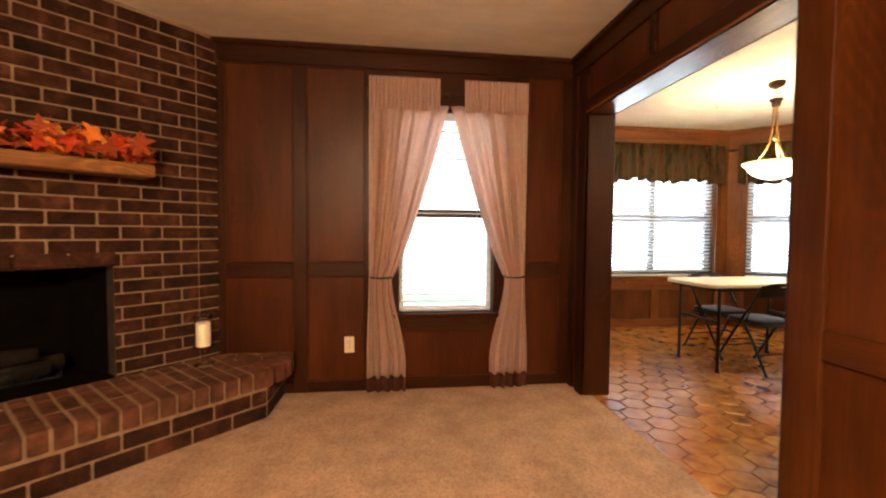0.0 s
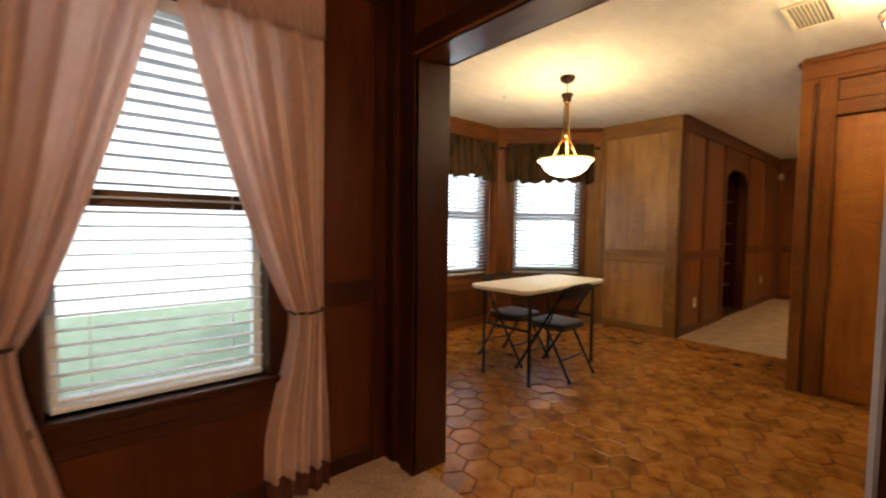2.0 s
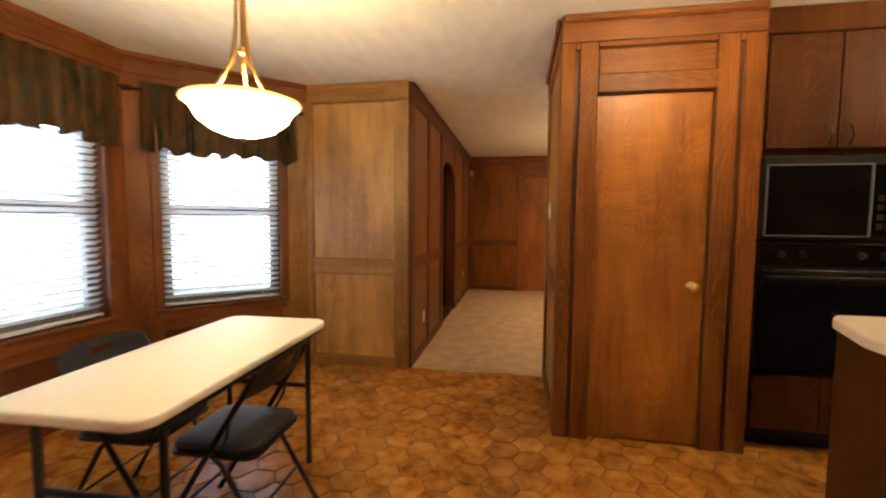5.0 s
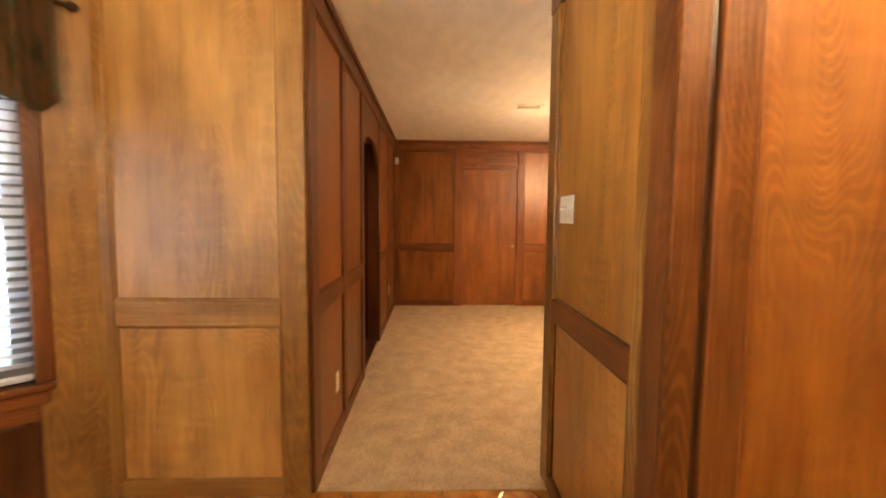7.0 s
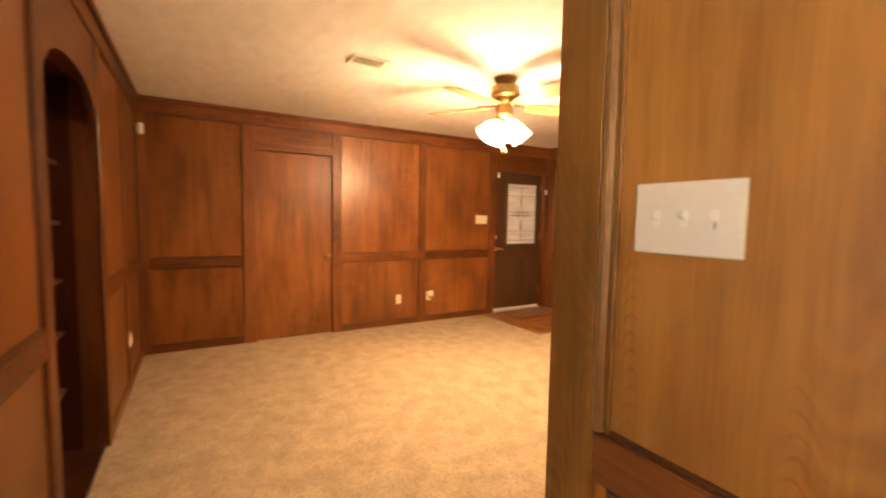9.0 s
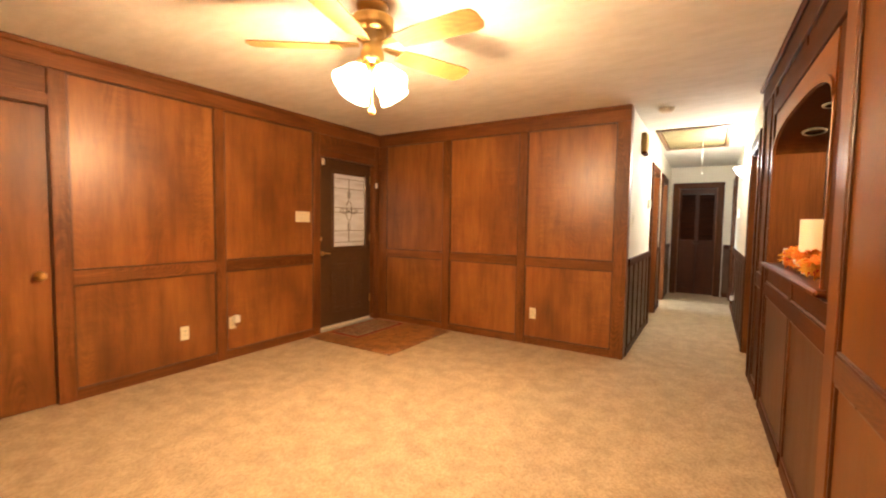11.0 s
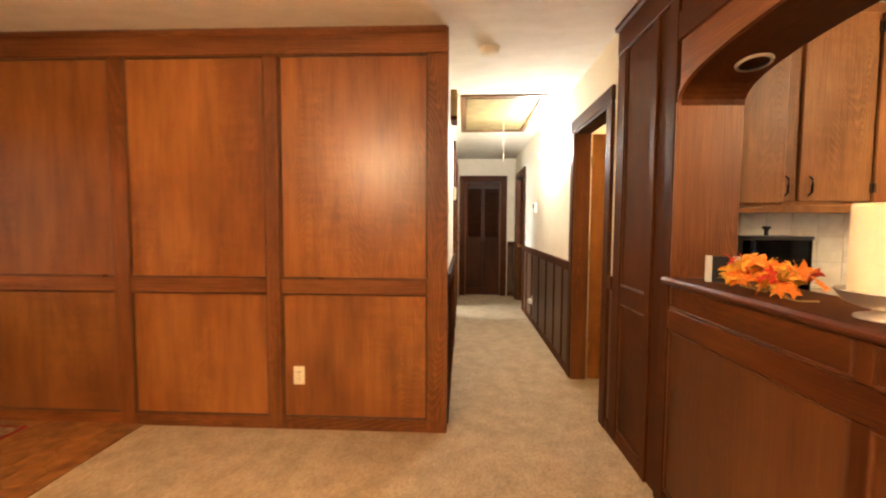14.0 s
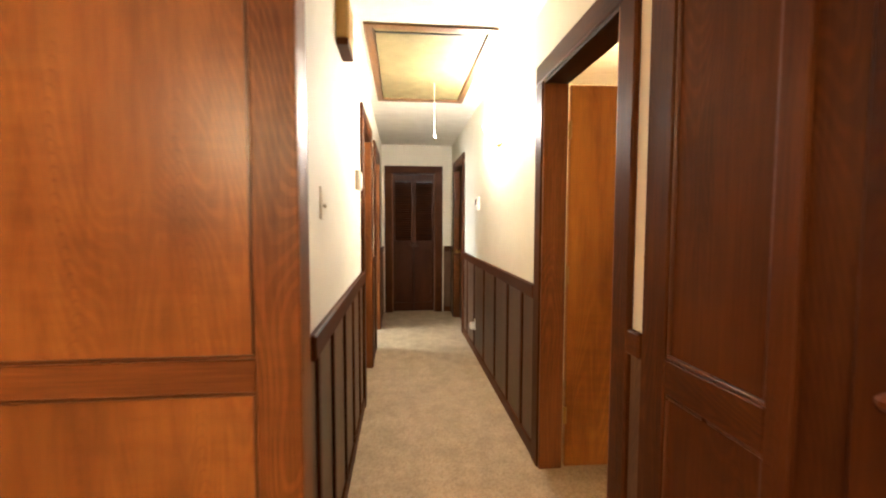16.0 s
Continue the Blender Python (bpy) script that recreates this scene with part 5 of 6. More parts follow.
for z, r in ((2.215, 0.152), (2.255, 0.168)):
    part("ring", tube([(r * math.cos(2 * math.pi * k / 36), r * math.sin(2 * math.pi * k / 36), z) for k in range(37)], 0.006, 6), BRONZE, kit)
for k in range(36):
    a, b = 2 * math.pi * k / 36, 2 * math.pi * (k + 0.7) / 36
    part("scroll", tube([(0.152 * math.cos(a), 0.152 * math.sin(a), 2.215), (0.16 * math.cos(b), 0.16 * math.sin(b), 2.235), (0.168 * math.cos(b), 0.168 * math.sin(b), 2.255)], 0.004, 5), BRONZE, kit)
for k in range(3):
    a = radians(120 * k + 50)
    ca, sa = math.cos(a), math.sin(a)
    part("arm", tube([(0.02 * ca, 0.02 * sa, 2.37), (0.07 * ca, 0.07 * sa, 2.4), (0.11 * ca, 0.11 * sa, 2.36), (0.13 * ca, 0.13 * sa, 2.3), (0.168 * ca, 0.168 * sa, 2.255), (0.2 * ca, 0.2 * sa, 2.275), (0.193 * ca, 0.193 * sa, 2.3)], 0.006, 6), ANTIQUE, kit)
part("finial", lathe([(0.0, 2.055), (0.01, 2.062), (0.015, 2.075), (0.008, 2.086), (0.02, 2.096), (0.0, 2.104)], 12), ANTIQUE, kit, smooth=True)


def vent(x, y, w, d, turn, label, slant=35, blade=0.007):
    v = tagged(empty("ceiling_vent", pose(x, y, H, 0, 0, turn)), label, "vent")
    for x0, x1, y0, y1 in ((-w, w, d - 0.025, d), (-w, w, -d, -d + 0.025), (-w, -w + 0.025, -d + 0.025, d - 0.025), (w - 0.025, w, -d + 0.025, d - 0.025)):
        part("frame", box(x0, x1, y0, y1, -0.012, -0.0005, 0.003), IVORY, v)
    # Black sheet stands for the shaded duct behind the slats.
    part("backing", box(-w + 0.025, w - 0.025, -d + 0.025, d - 0.025, -0.003, -0.0005), BLACK, v)
    for k in range(8):
        yk = -d + 0.04 + (2 * d - 0.08) * k / 7
        part("slat", box(-w + 0.025, w - 0.025, yk - blade, yk + blade, -0.001, 0.001, 0, Matrix.Translation((0, 0, -0.008)) @ pose(0, yk, 0, slant) @ pose(0, -yk, 0)), IVORY, v)
    return v


vent(4.645, 2.675, 0.2, 0.105, 0, "ivory metal ceiling vent")
hook = tagged(part("ceiling_hook", lathe([(0.0, H), (0.02, H - 0.0005), (0.018, H - 0.008), (0.006, H - 0.012), (0.005, H - 0.03), (0.0, H - 0.032)], 12), WHITE, smooth=True), "small white ceiling hook", "hook")
hook.location = (4.56, 4.88, 0)

kl2 = tagged(empty("ceiling_lamp", pose(5.15, 0.5, 0)), "lit frosted ceiling lamp over the kitchen", "ceiling lamp")
part("canopy", lathe([(0.0, H), (0.14, H), (0.14, H - 0.02), (0.0, H - 0.02)], 24), BRASS, kl2)
part("bowl", lathe([(0.13, H - 0.02), (0.12, H - 0.05), (0.07, H - 0.08), (0.0, H - 0.09)], 24), FROST, kl2, smooth=True)

# ---- pantry door ----
def knob(parent, x, y, z, out, material=BRASS):
    """A round door knob on a rose; out is the side it stands on (+1 or -1 along y)."""
    m = Matrix.Translation((x, y, z)) @ pose(0, 0, 0, -90 * out, 0, 0)
    part("knob", lathe([(0.0, 0.0), (0.03, 0.0), (0.03, 0.006), (0.012, 0.01), (0.011, 0.03), (0.024, 0.038), (0.028, 0.052), (0.022, 0.064), (0.0, 0.068)], 16, m), material, parent, "polished brass knob", smooth=True)


pd = tagged(empty("door_1", pw.matrix_world.copy()), "honey oak veneer pantry door, closed", "door", kind="structure")
part("leaf", box(0.234, 0.836, -0.05, -0.012, 0.012, 2.006, 0.003), DOORWOOD, pd)
knob(pd, 0.3, -0.012, 0.93, 1)
for z in (0.25, 1.0, 1.78):
    part("hinge", tube([(0.838, -0.006, z), (0.838, -0.006, z + 0.08)], 0.006, 8), ANTIQUE, pd)

# ---- kitchen ----
KX = 5.56
tower = tagged(empty("oven_cabinet", pose(KX, 1.79, 0, 0, 0, -90)), "tall oak oven cabinet beside the pantry", "cabinet")
OW = 0.76
part("body", box(0.0, OW, 0.03, 0.72, 0.1, H - 0.002), OVENWOOD, tower)
part("toe_kick", box(0.0, OW, 0.08, 0.7, 0.0, 0.1), BLACK, tower)
part("frame", box(0.0, 0.035, 0.0, 0.03, 0.1, 2.3, 0.003), STILE, tower)
part("frame", box(OW - 0.035, OW, 0.0, 0.03, 0.1, 2.3, 0.003), STILE, tower)
part("crown", box(0.0, OW, -0.015, 0.03, 2.3, H - 0.002, 0.006), OVENWOOD, tower)


def pull(parent, x, y, z, out=-1):
    part("handle", tube([(x, y, z - 0.05), (x, y + 0.022 * out, z - 0.035), (x + 0.004, y + 0.028 * out, z), (x, y + 0.022 * out, z + 0.035), (x, y, z + 0.05)], [0.004, 0.006, 0.007, 0.006, 0.004], 8), BRONZE, parent, "dark bronze pull")


def cab_door(parent, x0, x1, y, z0, z1, handle=None, out=-1, material=None):
    d = part("door", box(x0, x1, y, y + 0.02 * out, z0, z1, 0.004), material or CABWOOD, parent)
    if handle:
        pull(d, handle[0], y + 0.02 * out, handle[1], out)
    for z in (z0 + 0.07, z1 - 0.07):
        x = x1 if handle and abs(handle[0] - x0) < abs(handle[0] - x1) else x0
        part("hinge", box(x - 0.006, x + 0.006, y, y + 0.024 * out, z - 0.025, z + 0.025, 0.002), BRONZE, d)
    return d


cab_door(tower, 0.04, 0.375, 0.0, 1.69, 2.29, (0.33, 1.76), material=OVENWOOD)
cab_door(tower, 0.385, 0.72, 0.0, 1.69, 2.29, (0.43, 1.76), material=OVENWOOD)
cab_door(tower, 0.04, 0.375, 0.0, 0.13, 0.44, (0.335, 0.36), material=OVENWOOD)
cab_door(tower, 0.385, 0.72, 0.0, 0.13, 0.44, (0.425, 0.36), material=OVENWOOD)
DARKGLASS = mat("black oven glass", (0.003, 0.003, 0.004), 0.05, spec=0.2)
mw = tagged(empty("microwave", tower.matrix_world.copy()), "black built-in microwave with a glossy glass door", "microwave")
part("body", box(0.036, OW - 0.036, -0.02, 0.4, 1.2, 1.65, 0.004), BLACK, mw)
part("glass_door", box(0.06, 0.54, -0.032, -0.02, 1.225, 1.6, 0.005), DARKGLASS, mw)
CHROME = mat("brushed steel trim", (0.22, 0.23, 0.24), 0.35, 0.35)
for x0, x1, z0, z1 in ((0.05, 0.55, 1.6, 1.606), (0.05, 0.55, 1.219, 1.225), (0.05, 0.056, 1.219, 1.606), (0.544, 0.55, 1.219, 1.606)):
    part("trim", box(x0, x1, -0.034, -0.02, z0, z1), CHROME, mw)
part("control_panel", box(0.56, 0.7, -0.03, -0.02, 1.225, 1.6, 0.003), DARKGLASS, mw)
for r in range(4):
    for q in range(3):
        part("button", box(0.575 + 0.04 * q, 0.605 + 0.04 * q, -0.033, -0.03, 1.26 + 0.05 * r, 1.29 + 0.05 * r, 0.002), BLACK, mw)
oven = tagged(empty("wall_oven", tower.matrix_world.copy()), "black built-in wall oven with a bar handle", "oven")
part("body", box(0.036, OW - 0.036, -0.015, 0.5, 0.46, 1.185, 0.004), BLACK, oven)
part("control_panel", box(0.04, OW - 0.04, -0.03, -0.015, 1.06, 1.18, 0.004), DARKGLASS, oven)
part("door", box(0.04, OW - 0.04, -0.04, -0.015, 0.48, 1.04, 0.006), DARKGLASS, oven)
part("handle", tube([(0.08, -0.04, 1.0), (0.08, -0.075, 1.0), (OW - 0.08, -0.075, 1.0), (OW - 0.08, -0.04, 1.0)], 0.01, 8), BLACK, oven)
for x in (0.14, 0.24, 0.52, 0.62):
    part("dial", lathe([(0.0, 0.0), (0.02, 0.0), (0.017, 0.018), (0.0, 0.02)], 12, Matrix.Translation((x, -0.03, 1.12)) @ pose(0, 0, 0, 90)), BLACK, oven)

LAMINATE = mottled("cream laminate", [(0.3, (0.62, 0.54, 0.42)), (0.7, (0.70, 0.62, 0.49))], 60, 0.4)
pen = tagged(empty("peninsula_cabinet", pose(0, 0, 0)), "oak kitchen peninsula cabinet with a plain end panel", "cabinet")
part("body", prism([(4.87, 1.79), (4.45, 1.89), (4.12, 1.89), (4.12, 0.5), (4.87, 0.5)], 0.0, 0.875), OVENWOOD, pen)
part("worktop", prism([(4.83, 1.835), (4.545, 1.925), (4.08, 1.925), (4.08, 0.47), (4.9, 0.47), (4.9, 1.78)], 0.878, 0.92, None, 0.006), LAMINATE, pen, "cream laminate worktop")

fr = tagged(empty("refrigerator", pose(2.86, 1.445, 0)), "white enamelled refrigerator beside the opening", "refrigerator")
part("body", box(0.0, 0.6, 0.0, 0.795, 0.05, 1.76, 0.012), ENAMEL, fr)
for z0, z1 in ((0.06, 1.22), (1.235, 1.75)):
    d = part("door", box(0.605, 0.655, 0.005, 0.79, z0, z1, 0.014), ENAMEL, fr)
    part("handle", tube([(0.655, 0.08, z0 + 0.3 if z1 < 1.3 else z0 + 0.08), (0.69, 0.08, z0 + 0.32 if z1 < 1.3 else z0 + 0.1), (0.69, 0.08, z1 - 0.1), (0.655, 0.08, z1 - 0.08)], 0.012, 8), ENAMEL, d)
part("gasket", box(0.598, 0.607, 0.012, 0.78, 0.07, 1.745), mat("grey gasket", (0.35, 0.36, 0.38), 0.6), fr)
part("toe_grille", box(0.02, 0.6, 0.03, 0.77, 0.0, 0.05), BLACK, fr)
part("hinge_cap", box(0.58, 0.65, 0.72, 0.785, 1.755, 1.775, 0.006), ENAMEL, fr)

# cabinets seen over the bar
upper = tagged(empty("wall_cabinet", pose(0, 0, 0)), "oak wall cabinets with dark bronze pulls", "cabinet")
part("body", box(4.6, 6.14, -1.298, -0.985, 1.4, H - 0.004), CABWOOD, upper)
part("light_rail", box(4.6, 6.14, -1.0, -0.975, 1.36, 1.4, 0.003), CABWOOD, upper)
for x0, x1, hx in ((5.84, 6.1, 5.89), (5.46, 5.82, 5.77), (5.08, 5.44, 5.13), (4.7, 5.06, 5.01)):
    cab_door(upper, x0, x1, -0.985, 1.42, 2.38, (hx, 1.5), 1)
side = tagged(empty("corner_cabinet", pose(0, 0, 0)), "oak corner wall cabinet with a plain side", "cabinet")
part("body", box(6.142, 6.36, -1.298, -0.64, 1.38, H - 0.004), CABWOOD, side)
part("front", box(6.144, 6.358, -0.64, -0.62, 1.39, H - 0.01, 0.004), CABWOOD, side)
part("side_panel", box(6.132, 6.142, -0.96, -0.645, 1.385, 2.4, 0.003), CABWOOD, side)
base = tagged(empty("base_cabinet", pose(0, 0, 0)), "oak base cabinets under a cream worktop", "cabinet")
part("body", box(4.6, 6.36, -1.298, -0.7, 0.1, 0.875), CABWOOD, base)
part("toe_kick", box(4.6, 6.36, -1.298, -0.76, 0.0, 0.1), BLACK, base)
part("worktop", box(4.6, 6.36, -1.298, -0.67, 0.878, 0.918, 0.006), LAMINATE, base, "cream laminate worktop")
for k in range(4):
    cab_door(base, 4.64 + 0.43 * k, 5.04 + 0.43 * k, -0.7, 0.14, 0.84, (5.0 + 0.43 * k, 0.74), 1)
SPLASH = mottled("cream glazed wall tile", [(0.35, (0.62, 0.57, 0.47)), (0.7, (0.74, 0.69, 0.58))], 14, 0.2, vary=True)
splash = tagged(part("backsplash", box(4.6, 6.36, -1.299, -1.292, 0.92, 1.4), mat("pale grout", (0.5, 0.46, 0.38), 0.9)), "cream glazed square tile backsplash", "tile", kind="structure")
sq = bpy.data.meshes.new("tile")
bm = box(0, 0.148, 0, 0.006, 0, 0.148, 0.002)
bm.to_mesh(sq)
bm.free()
sq.materials.append(SPLASH)
for i in range(11):
    for j in range(3):
        piece("tile", sq, splash, pose(4.7 + 0.151 * i, -1.292, 0.925 + 0.151 * j))
toast = tagged(empty("toaster_oven", pose(5.95, -1.0, 0.918)), "glossy black kitchen appliance on the worktop", "appliance")
sh = prism(rounded(0.17, 0.12, 0.04), 0.012, 0.3)
part("body", sh, DARKGLASS, toast)
part("lid", prism(rounded(0.175, 0.125, 0.04), 0.3, 0.32, None, 0.004), BLACK, toast)
part("lid_knob", lathe([(0.0, 0.32), (0.01, 0.32), (0.01, 0.35), (0.022, 0.36), (0.02, 0.37), (0.0, 0.372)], 10), BLACK, toast)
part("foot", box(-0.14, 0.14, -0.1, 0.1, 0.0, 0.012), BLACK, toast)

# ---- on the bar ledge ----
LEDGE = 1.062
SILVER = mat("hammered silver", (0.82, 0.78, 0.70), 0.34, 0.85)
bowl = tagged(empty("pedestal_bowl", pose(6.53, 0.27, LEDGE)), "silver pedestal bowl holding a candle", "bowl")
part("foot", lathe([(0.0, 0.0), (0.062, 0.0), (0.06, 0.008), (0.03, 0.018), (0.02, 0.024), (0.0, 0.024)], 24), SILVER, bowl, smooth=True)
part("dish", lathe([(0.0, 0.024), (0.05, 0.028), (0.085, 0.045), (0.1, 0.068), (0.104, 0.07), (0.1, 0.073), (0.082, 0.052), (0.045, 0.036), (0.0, 0.034)], 28), SILVER, bowl, smooth=True)
cand = tagged(empty("pillar_candle", pose(6.53, 0.27, LEDGE + 0.038)), "thick cream pillar candle in a silver bowl", "candle")
part("wax", lathe([(0.0, 0.0), (0.074, 0.0), (0.076, 0.01), (0.076, 0.24), (0.073, 0.25), (0.066, 0.246), (0.05, 0.225), (0.0, 0.22)], 32), WAX, cand, smooth=True)
part("wick", tube([(0, 0, 0.22), (0.002, 0, 0.24)], 0.0015, 5), BLACK, cand)
garland("leaf_garland", pose(6.56, 0.46, LEDGE, 0, 0, 90), 0.25, 95, 0.036, "silk autumn leaf garland on the bar ledge", (0, 0, 2, 2, 0, 1), (0.03, 0.048), 0.085)
garland("leaf_garland", pose(6.55, -0.3, LEDGE, 0, 0, 90), 0.36, 70, 0.03, "silk autumn leaf garland on the bar ledge", (0, 0, 2, 2, 1), (0.03, 0.046), 0.075)
deck = tagged(empty("card_box", pose(6.53, -0.4, LEDGE, 0, 0, -27)), "small black box with silver edges on the bar ledge", "box")
part("box", box(-0.035, 0.035, -0.015, 0.015, 0.0, 0.105, 0.002), BLACK, deck)
for x in (-0.047, 0.047):
    part("edge", box(x - 0.012, x + 0.012, -0.017, 0.017, 0.0, 0.107, 0.003), mat("satin silver", (0.7, 0.7, 0.68), 0.35, 0.3), deck)
RING = mat("dull pewter ring", (0.40, 0.36, 0.30), 0.5, 0.2)
for y, z, lean in ((-0.345, 1.917, 10), (0.215, 1.951, 2), (0.775, 1.937, -6)):
    can = tagged(empty("recessed_light", pose(6.48, y, z)), "round recessed downlight in the arch soffit, off", "downlight")
    tilt = Matrix.Rotation(radians(lean), 4, "X")
    part("ring", lathe([(0.05, -0.014), (0.06, -0.014), (0.063, -0.006), (0.05, 0.002)], 24, tilt), RING, can, smooth=True)
    part("well", lathe([(0.051, -0.009), (0.046, 0.003), (0.0, 0.005)], 20, tilt), BLACK, can)


# ---- den ----
niche = tagged(empty("bookcase", wd_n.matrix_world.copy()), "dark built-in bookcase with empty shelves behind an arch", "bookcase", kind="structure")
part("back", box(1.83, 2.85, -0.36, -0.34, 0.0, 2.065), DARKWOOD, niche)
part("side", box(1.83, 1.85, -0.34, -0.1, 0.0, 2.065), DARKWOOD, niche)
part("side", box(2.83, 2.85, -0.34, -0.1, 0.0, 2.065), DARKWOOD, niche)
part("top", box(1.83, 2.85, -0.36, -0.1, 2.065, 2.1), DARKWOOD, niche)
part("plinth", box(1.85, 2.83, -0.34, -0.0, 0.0, 0.024), DARKWOOD, niche)
# Shelves share the dark wood of the back, so they barely show.
for z in (0.38, 0.7, 0.99, 1.3, 1.62):
    part("shelf", box(1.851, 2.829, -0.338, -0.16, z - 0.011, z + 0.011, 0.003), DARKWOOD, niche)

d1 = tagged(empty("door_2", wd_e.matrix_world.copy()), "flush stained oak veneer door, closed", "door", kind="structure")
part("leaf", box(3.354, 4.156, -0.05, -0.008, 0.012, 2.036, 0.003), wood("red oak door", (0.17, 0.053, 0.011), (0.27, 0.092, 0.019), (0.34, 0.125, 0.028), "z"), d1)
# Unseen black sheet added to stop outside light in the door gaps.
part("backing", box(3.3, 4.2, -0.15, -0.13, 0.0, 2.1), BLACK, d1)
knob(d1, 3.42, -0.008, 0.91, 1)

BROWN = mottled("brown door paint", [(0.3, (0.066, 0.029, 0.010)), (0.7, (0.086, 0.039, 0.014))], 20, 0.42, 200, 0.1)
fd = tagged(empty("door_3", wd_e.matrix_world.copy()), "brown painted front door with a leaded glass light", "door", kind="structure")
G = (0.19, 0.75, 0.99, 1.89)
for x0, x1, z0, z1 in ((0.104, G[0], 0.02, 2.034), (G[1], 1.016, 0.02, 2.034), (G[0], G[1], G[3], 2.034), (G[0], G[1], 0.02, G[2])):
    part("leaf", box(x0, x1, -0.11, -0.068, z0, z1), BROWN, fd)
for x0, x1, z0, z1 in ((G[0] - 0.025, G[0] + 0.01, G[2] - 0.025, G[3] + 0.025), (G[1] - 0.01, G[1] + 0.025, G[2] - 0.025, G[3] + 0.025), (G[0] + 0.01, G[1] - 0.01, G[2] - 0.025, G[2] + 0.01), (G[0] + 0.01, G[1] - 0.01, G[3] - 0.01, G[3] + 0.025)):
    part("glazing_bead", box(x0, x1, -0.069, -0.052, z0, z1, 0.006), BROWN, fd)
for x0, x1 in ((0.24, 0.46), (0.54, 0.76)):
    for a, b, c, d in ((x0, x1, 0.78, 0.795), (x0, x1, 0.2, 0.215), (x0, x0 + 0.015, 0.215, 0.78), (x1 - 0.015, x1, 0.215, 0.78)):
        part("moulding", box(a, b, -0.069, -0.06, c, d, 0.004), BROWN, fd)
    part("raised_panel", box(x0 + 0.04, x1 - 0.04, -0.069, -0.06, 0.255, 0.74, 0.006), BROWN, fd)
# Opaque pane; its pale blue-white stands in for daylight through the glass.
FROSTED = mottled("daylit frosted door glass", [(0.36, (0.60, 0.62, 0.66)), (0.5, (0.72, 0.75, 0.81)), (0.64, (0.79, 0.83, 0.89))], 2.6, 0.35, 120, 0.5, 0.003, stretch=(0.8, 1, 5))
g = part("pane", box(G[0], G[1], -0.095, -0.085, G[2], G[3]), FROSTED, fd, "frosted leaded glass")
g.visible_shadow = False
CAME = mat("lead came", (0.13, 0.10, 0.07), 0.45, 0.4)
cx, cz = (G[0] + G[1]) / 2, (G[2] + G[3]) / 2
for z in (G[2] + 0.06, G[2] + 0.2, cz + 0.035, cz - 0.02, G[3] - 0.06, G[3] - 0.18):
    part("came", box(G[0] + 0.01, G[1] - 0.01, -0.084, -0.078, z - 0.003, z + 0.003), CAME, fd)
for z0, z1 in ((G[2] + 0.06, cz - 0.13), (cz + 0.13, G[3] - 0.06)):
    part("came", box(cx - 0.003, cx + 0.003, -0.084, -0.078, z0, z1), CAME, fd)
for sz in (-1, 1):
    part("came", tube([(cx + 0.022 * math.cos(a), -0.08, cz + sz * 0.2 + 0.04 * math.sin(a)) for a in [2 * math.pi * q / 12 for q in range(13)]], 0.0035, 5), CAME, fd)
for sx in (-1, 1):
    for k, rr in enumerate((0.04, 0.07)):
        part("came", tube([(cx + sx * (0.075 + rr * math.cos(a)), -0.08, cz + 0.5 * rr * math.sin(a)) for a in [2 * math.pi * q / 14 for q in range(15)]], 0.004, 5), CAME, fd)
part("came", tube([(cx + 0.05 * math.cos(a), -0.08, cz + 0.12 * math.sin(a)) for a in [2 * math.pi * q / 16 for q in range(17)]], 0.004, 5), CAME, fd)
knob(fd, 0.955, -0.068, 0.93, 1)
part("lever", tube([(0.955, -0.008, 0.93), (0.92, -0.006, 0.932), (0.87, -0.01, 0.926), (0.845, -0.014, 0.92)], [0.011, 0.01, 0.009, 0.007], 10), BRASS, fd, "polished brass lever handle", smooth=True)
part("deadbolt", lathe([(0.0, 0.0), (0.026, 0.0), (0.026, 0.012), (0.016, 0.018), (0.0, 0.02)], 14, Matrix.Translation((0.955, -0.068, 1.1)) @ pose(0, 0, 0, -90)), BRASS, fd, smooth=True)
for z in (0.25, 1.05, 1.8):
    part("hinge", box(0.1, 0.112, -0.068, -0.055, z, z + 0.1, 0.002), ANTIQUE, fd)
part("jamb_head", box(0.104, 1.016, -0.118, -0.055, 2.028, 2.0385), BROWN, fd)
part("sweep", box(0.104, 1.016, -0.068, -0.056, 0.02, 0.045), IVORY, fd, "pale door sweep")
part("threshold", box(0.1, 1.02, -0.118, 0.0, 0.001, 0.018, 0.004), mat("aluminium", (0.6, 0.58, 0.54), 0.35, 0.9), fd)
part("jamb", box(0.1, 0.104, -0.118, -0.06, 0.018, 2.036), BROWN, fd)
part("jamb", box(1.016, 1.02, -0.118, -0.06, 0.018, 2.036), BROWN, fd)
for x, z in ((0.99, 1.98), (0.08, 1.78)):
    s = tagged(part("door_sensor", box(x - 0.018, x + 0.018, 0.022, 0.04, z - 0.035, z + 0.035, 0.004), WHITE), "small white alarm contact by the door", "sensor")
    s.matrix_world = wd_e.matrix_world.copy()
ms = tagged(part("alarm_detector", box(-0.03, 0.03, -0.025, 0.02, -0.05, 0.05, 0.012), WHITE), "white corner alarm detector near the ceiling", "sensor")
ms.matrix_world = pose(10.7, 3.93, 2.13, 0, 0, 45)


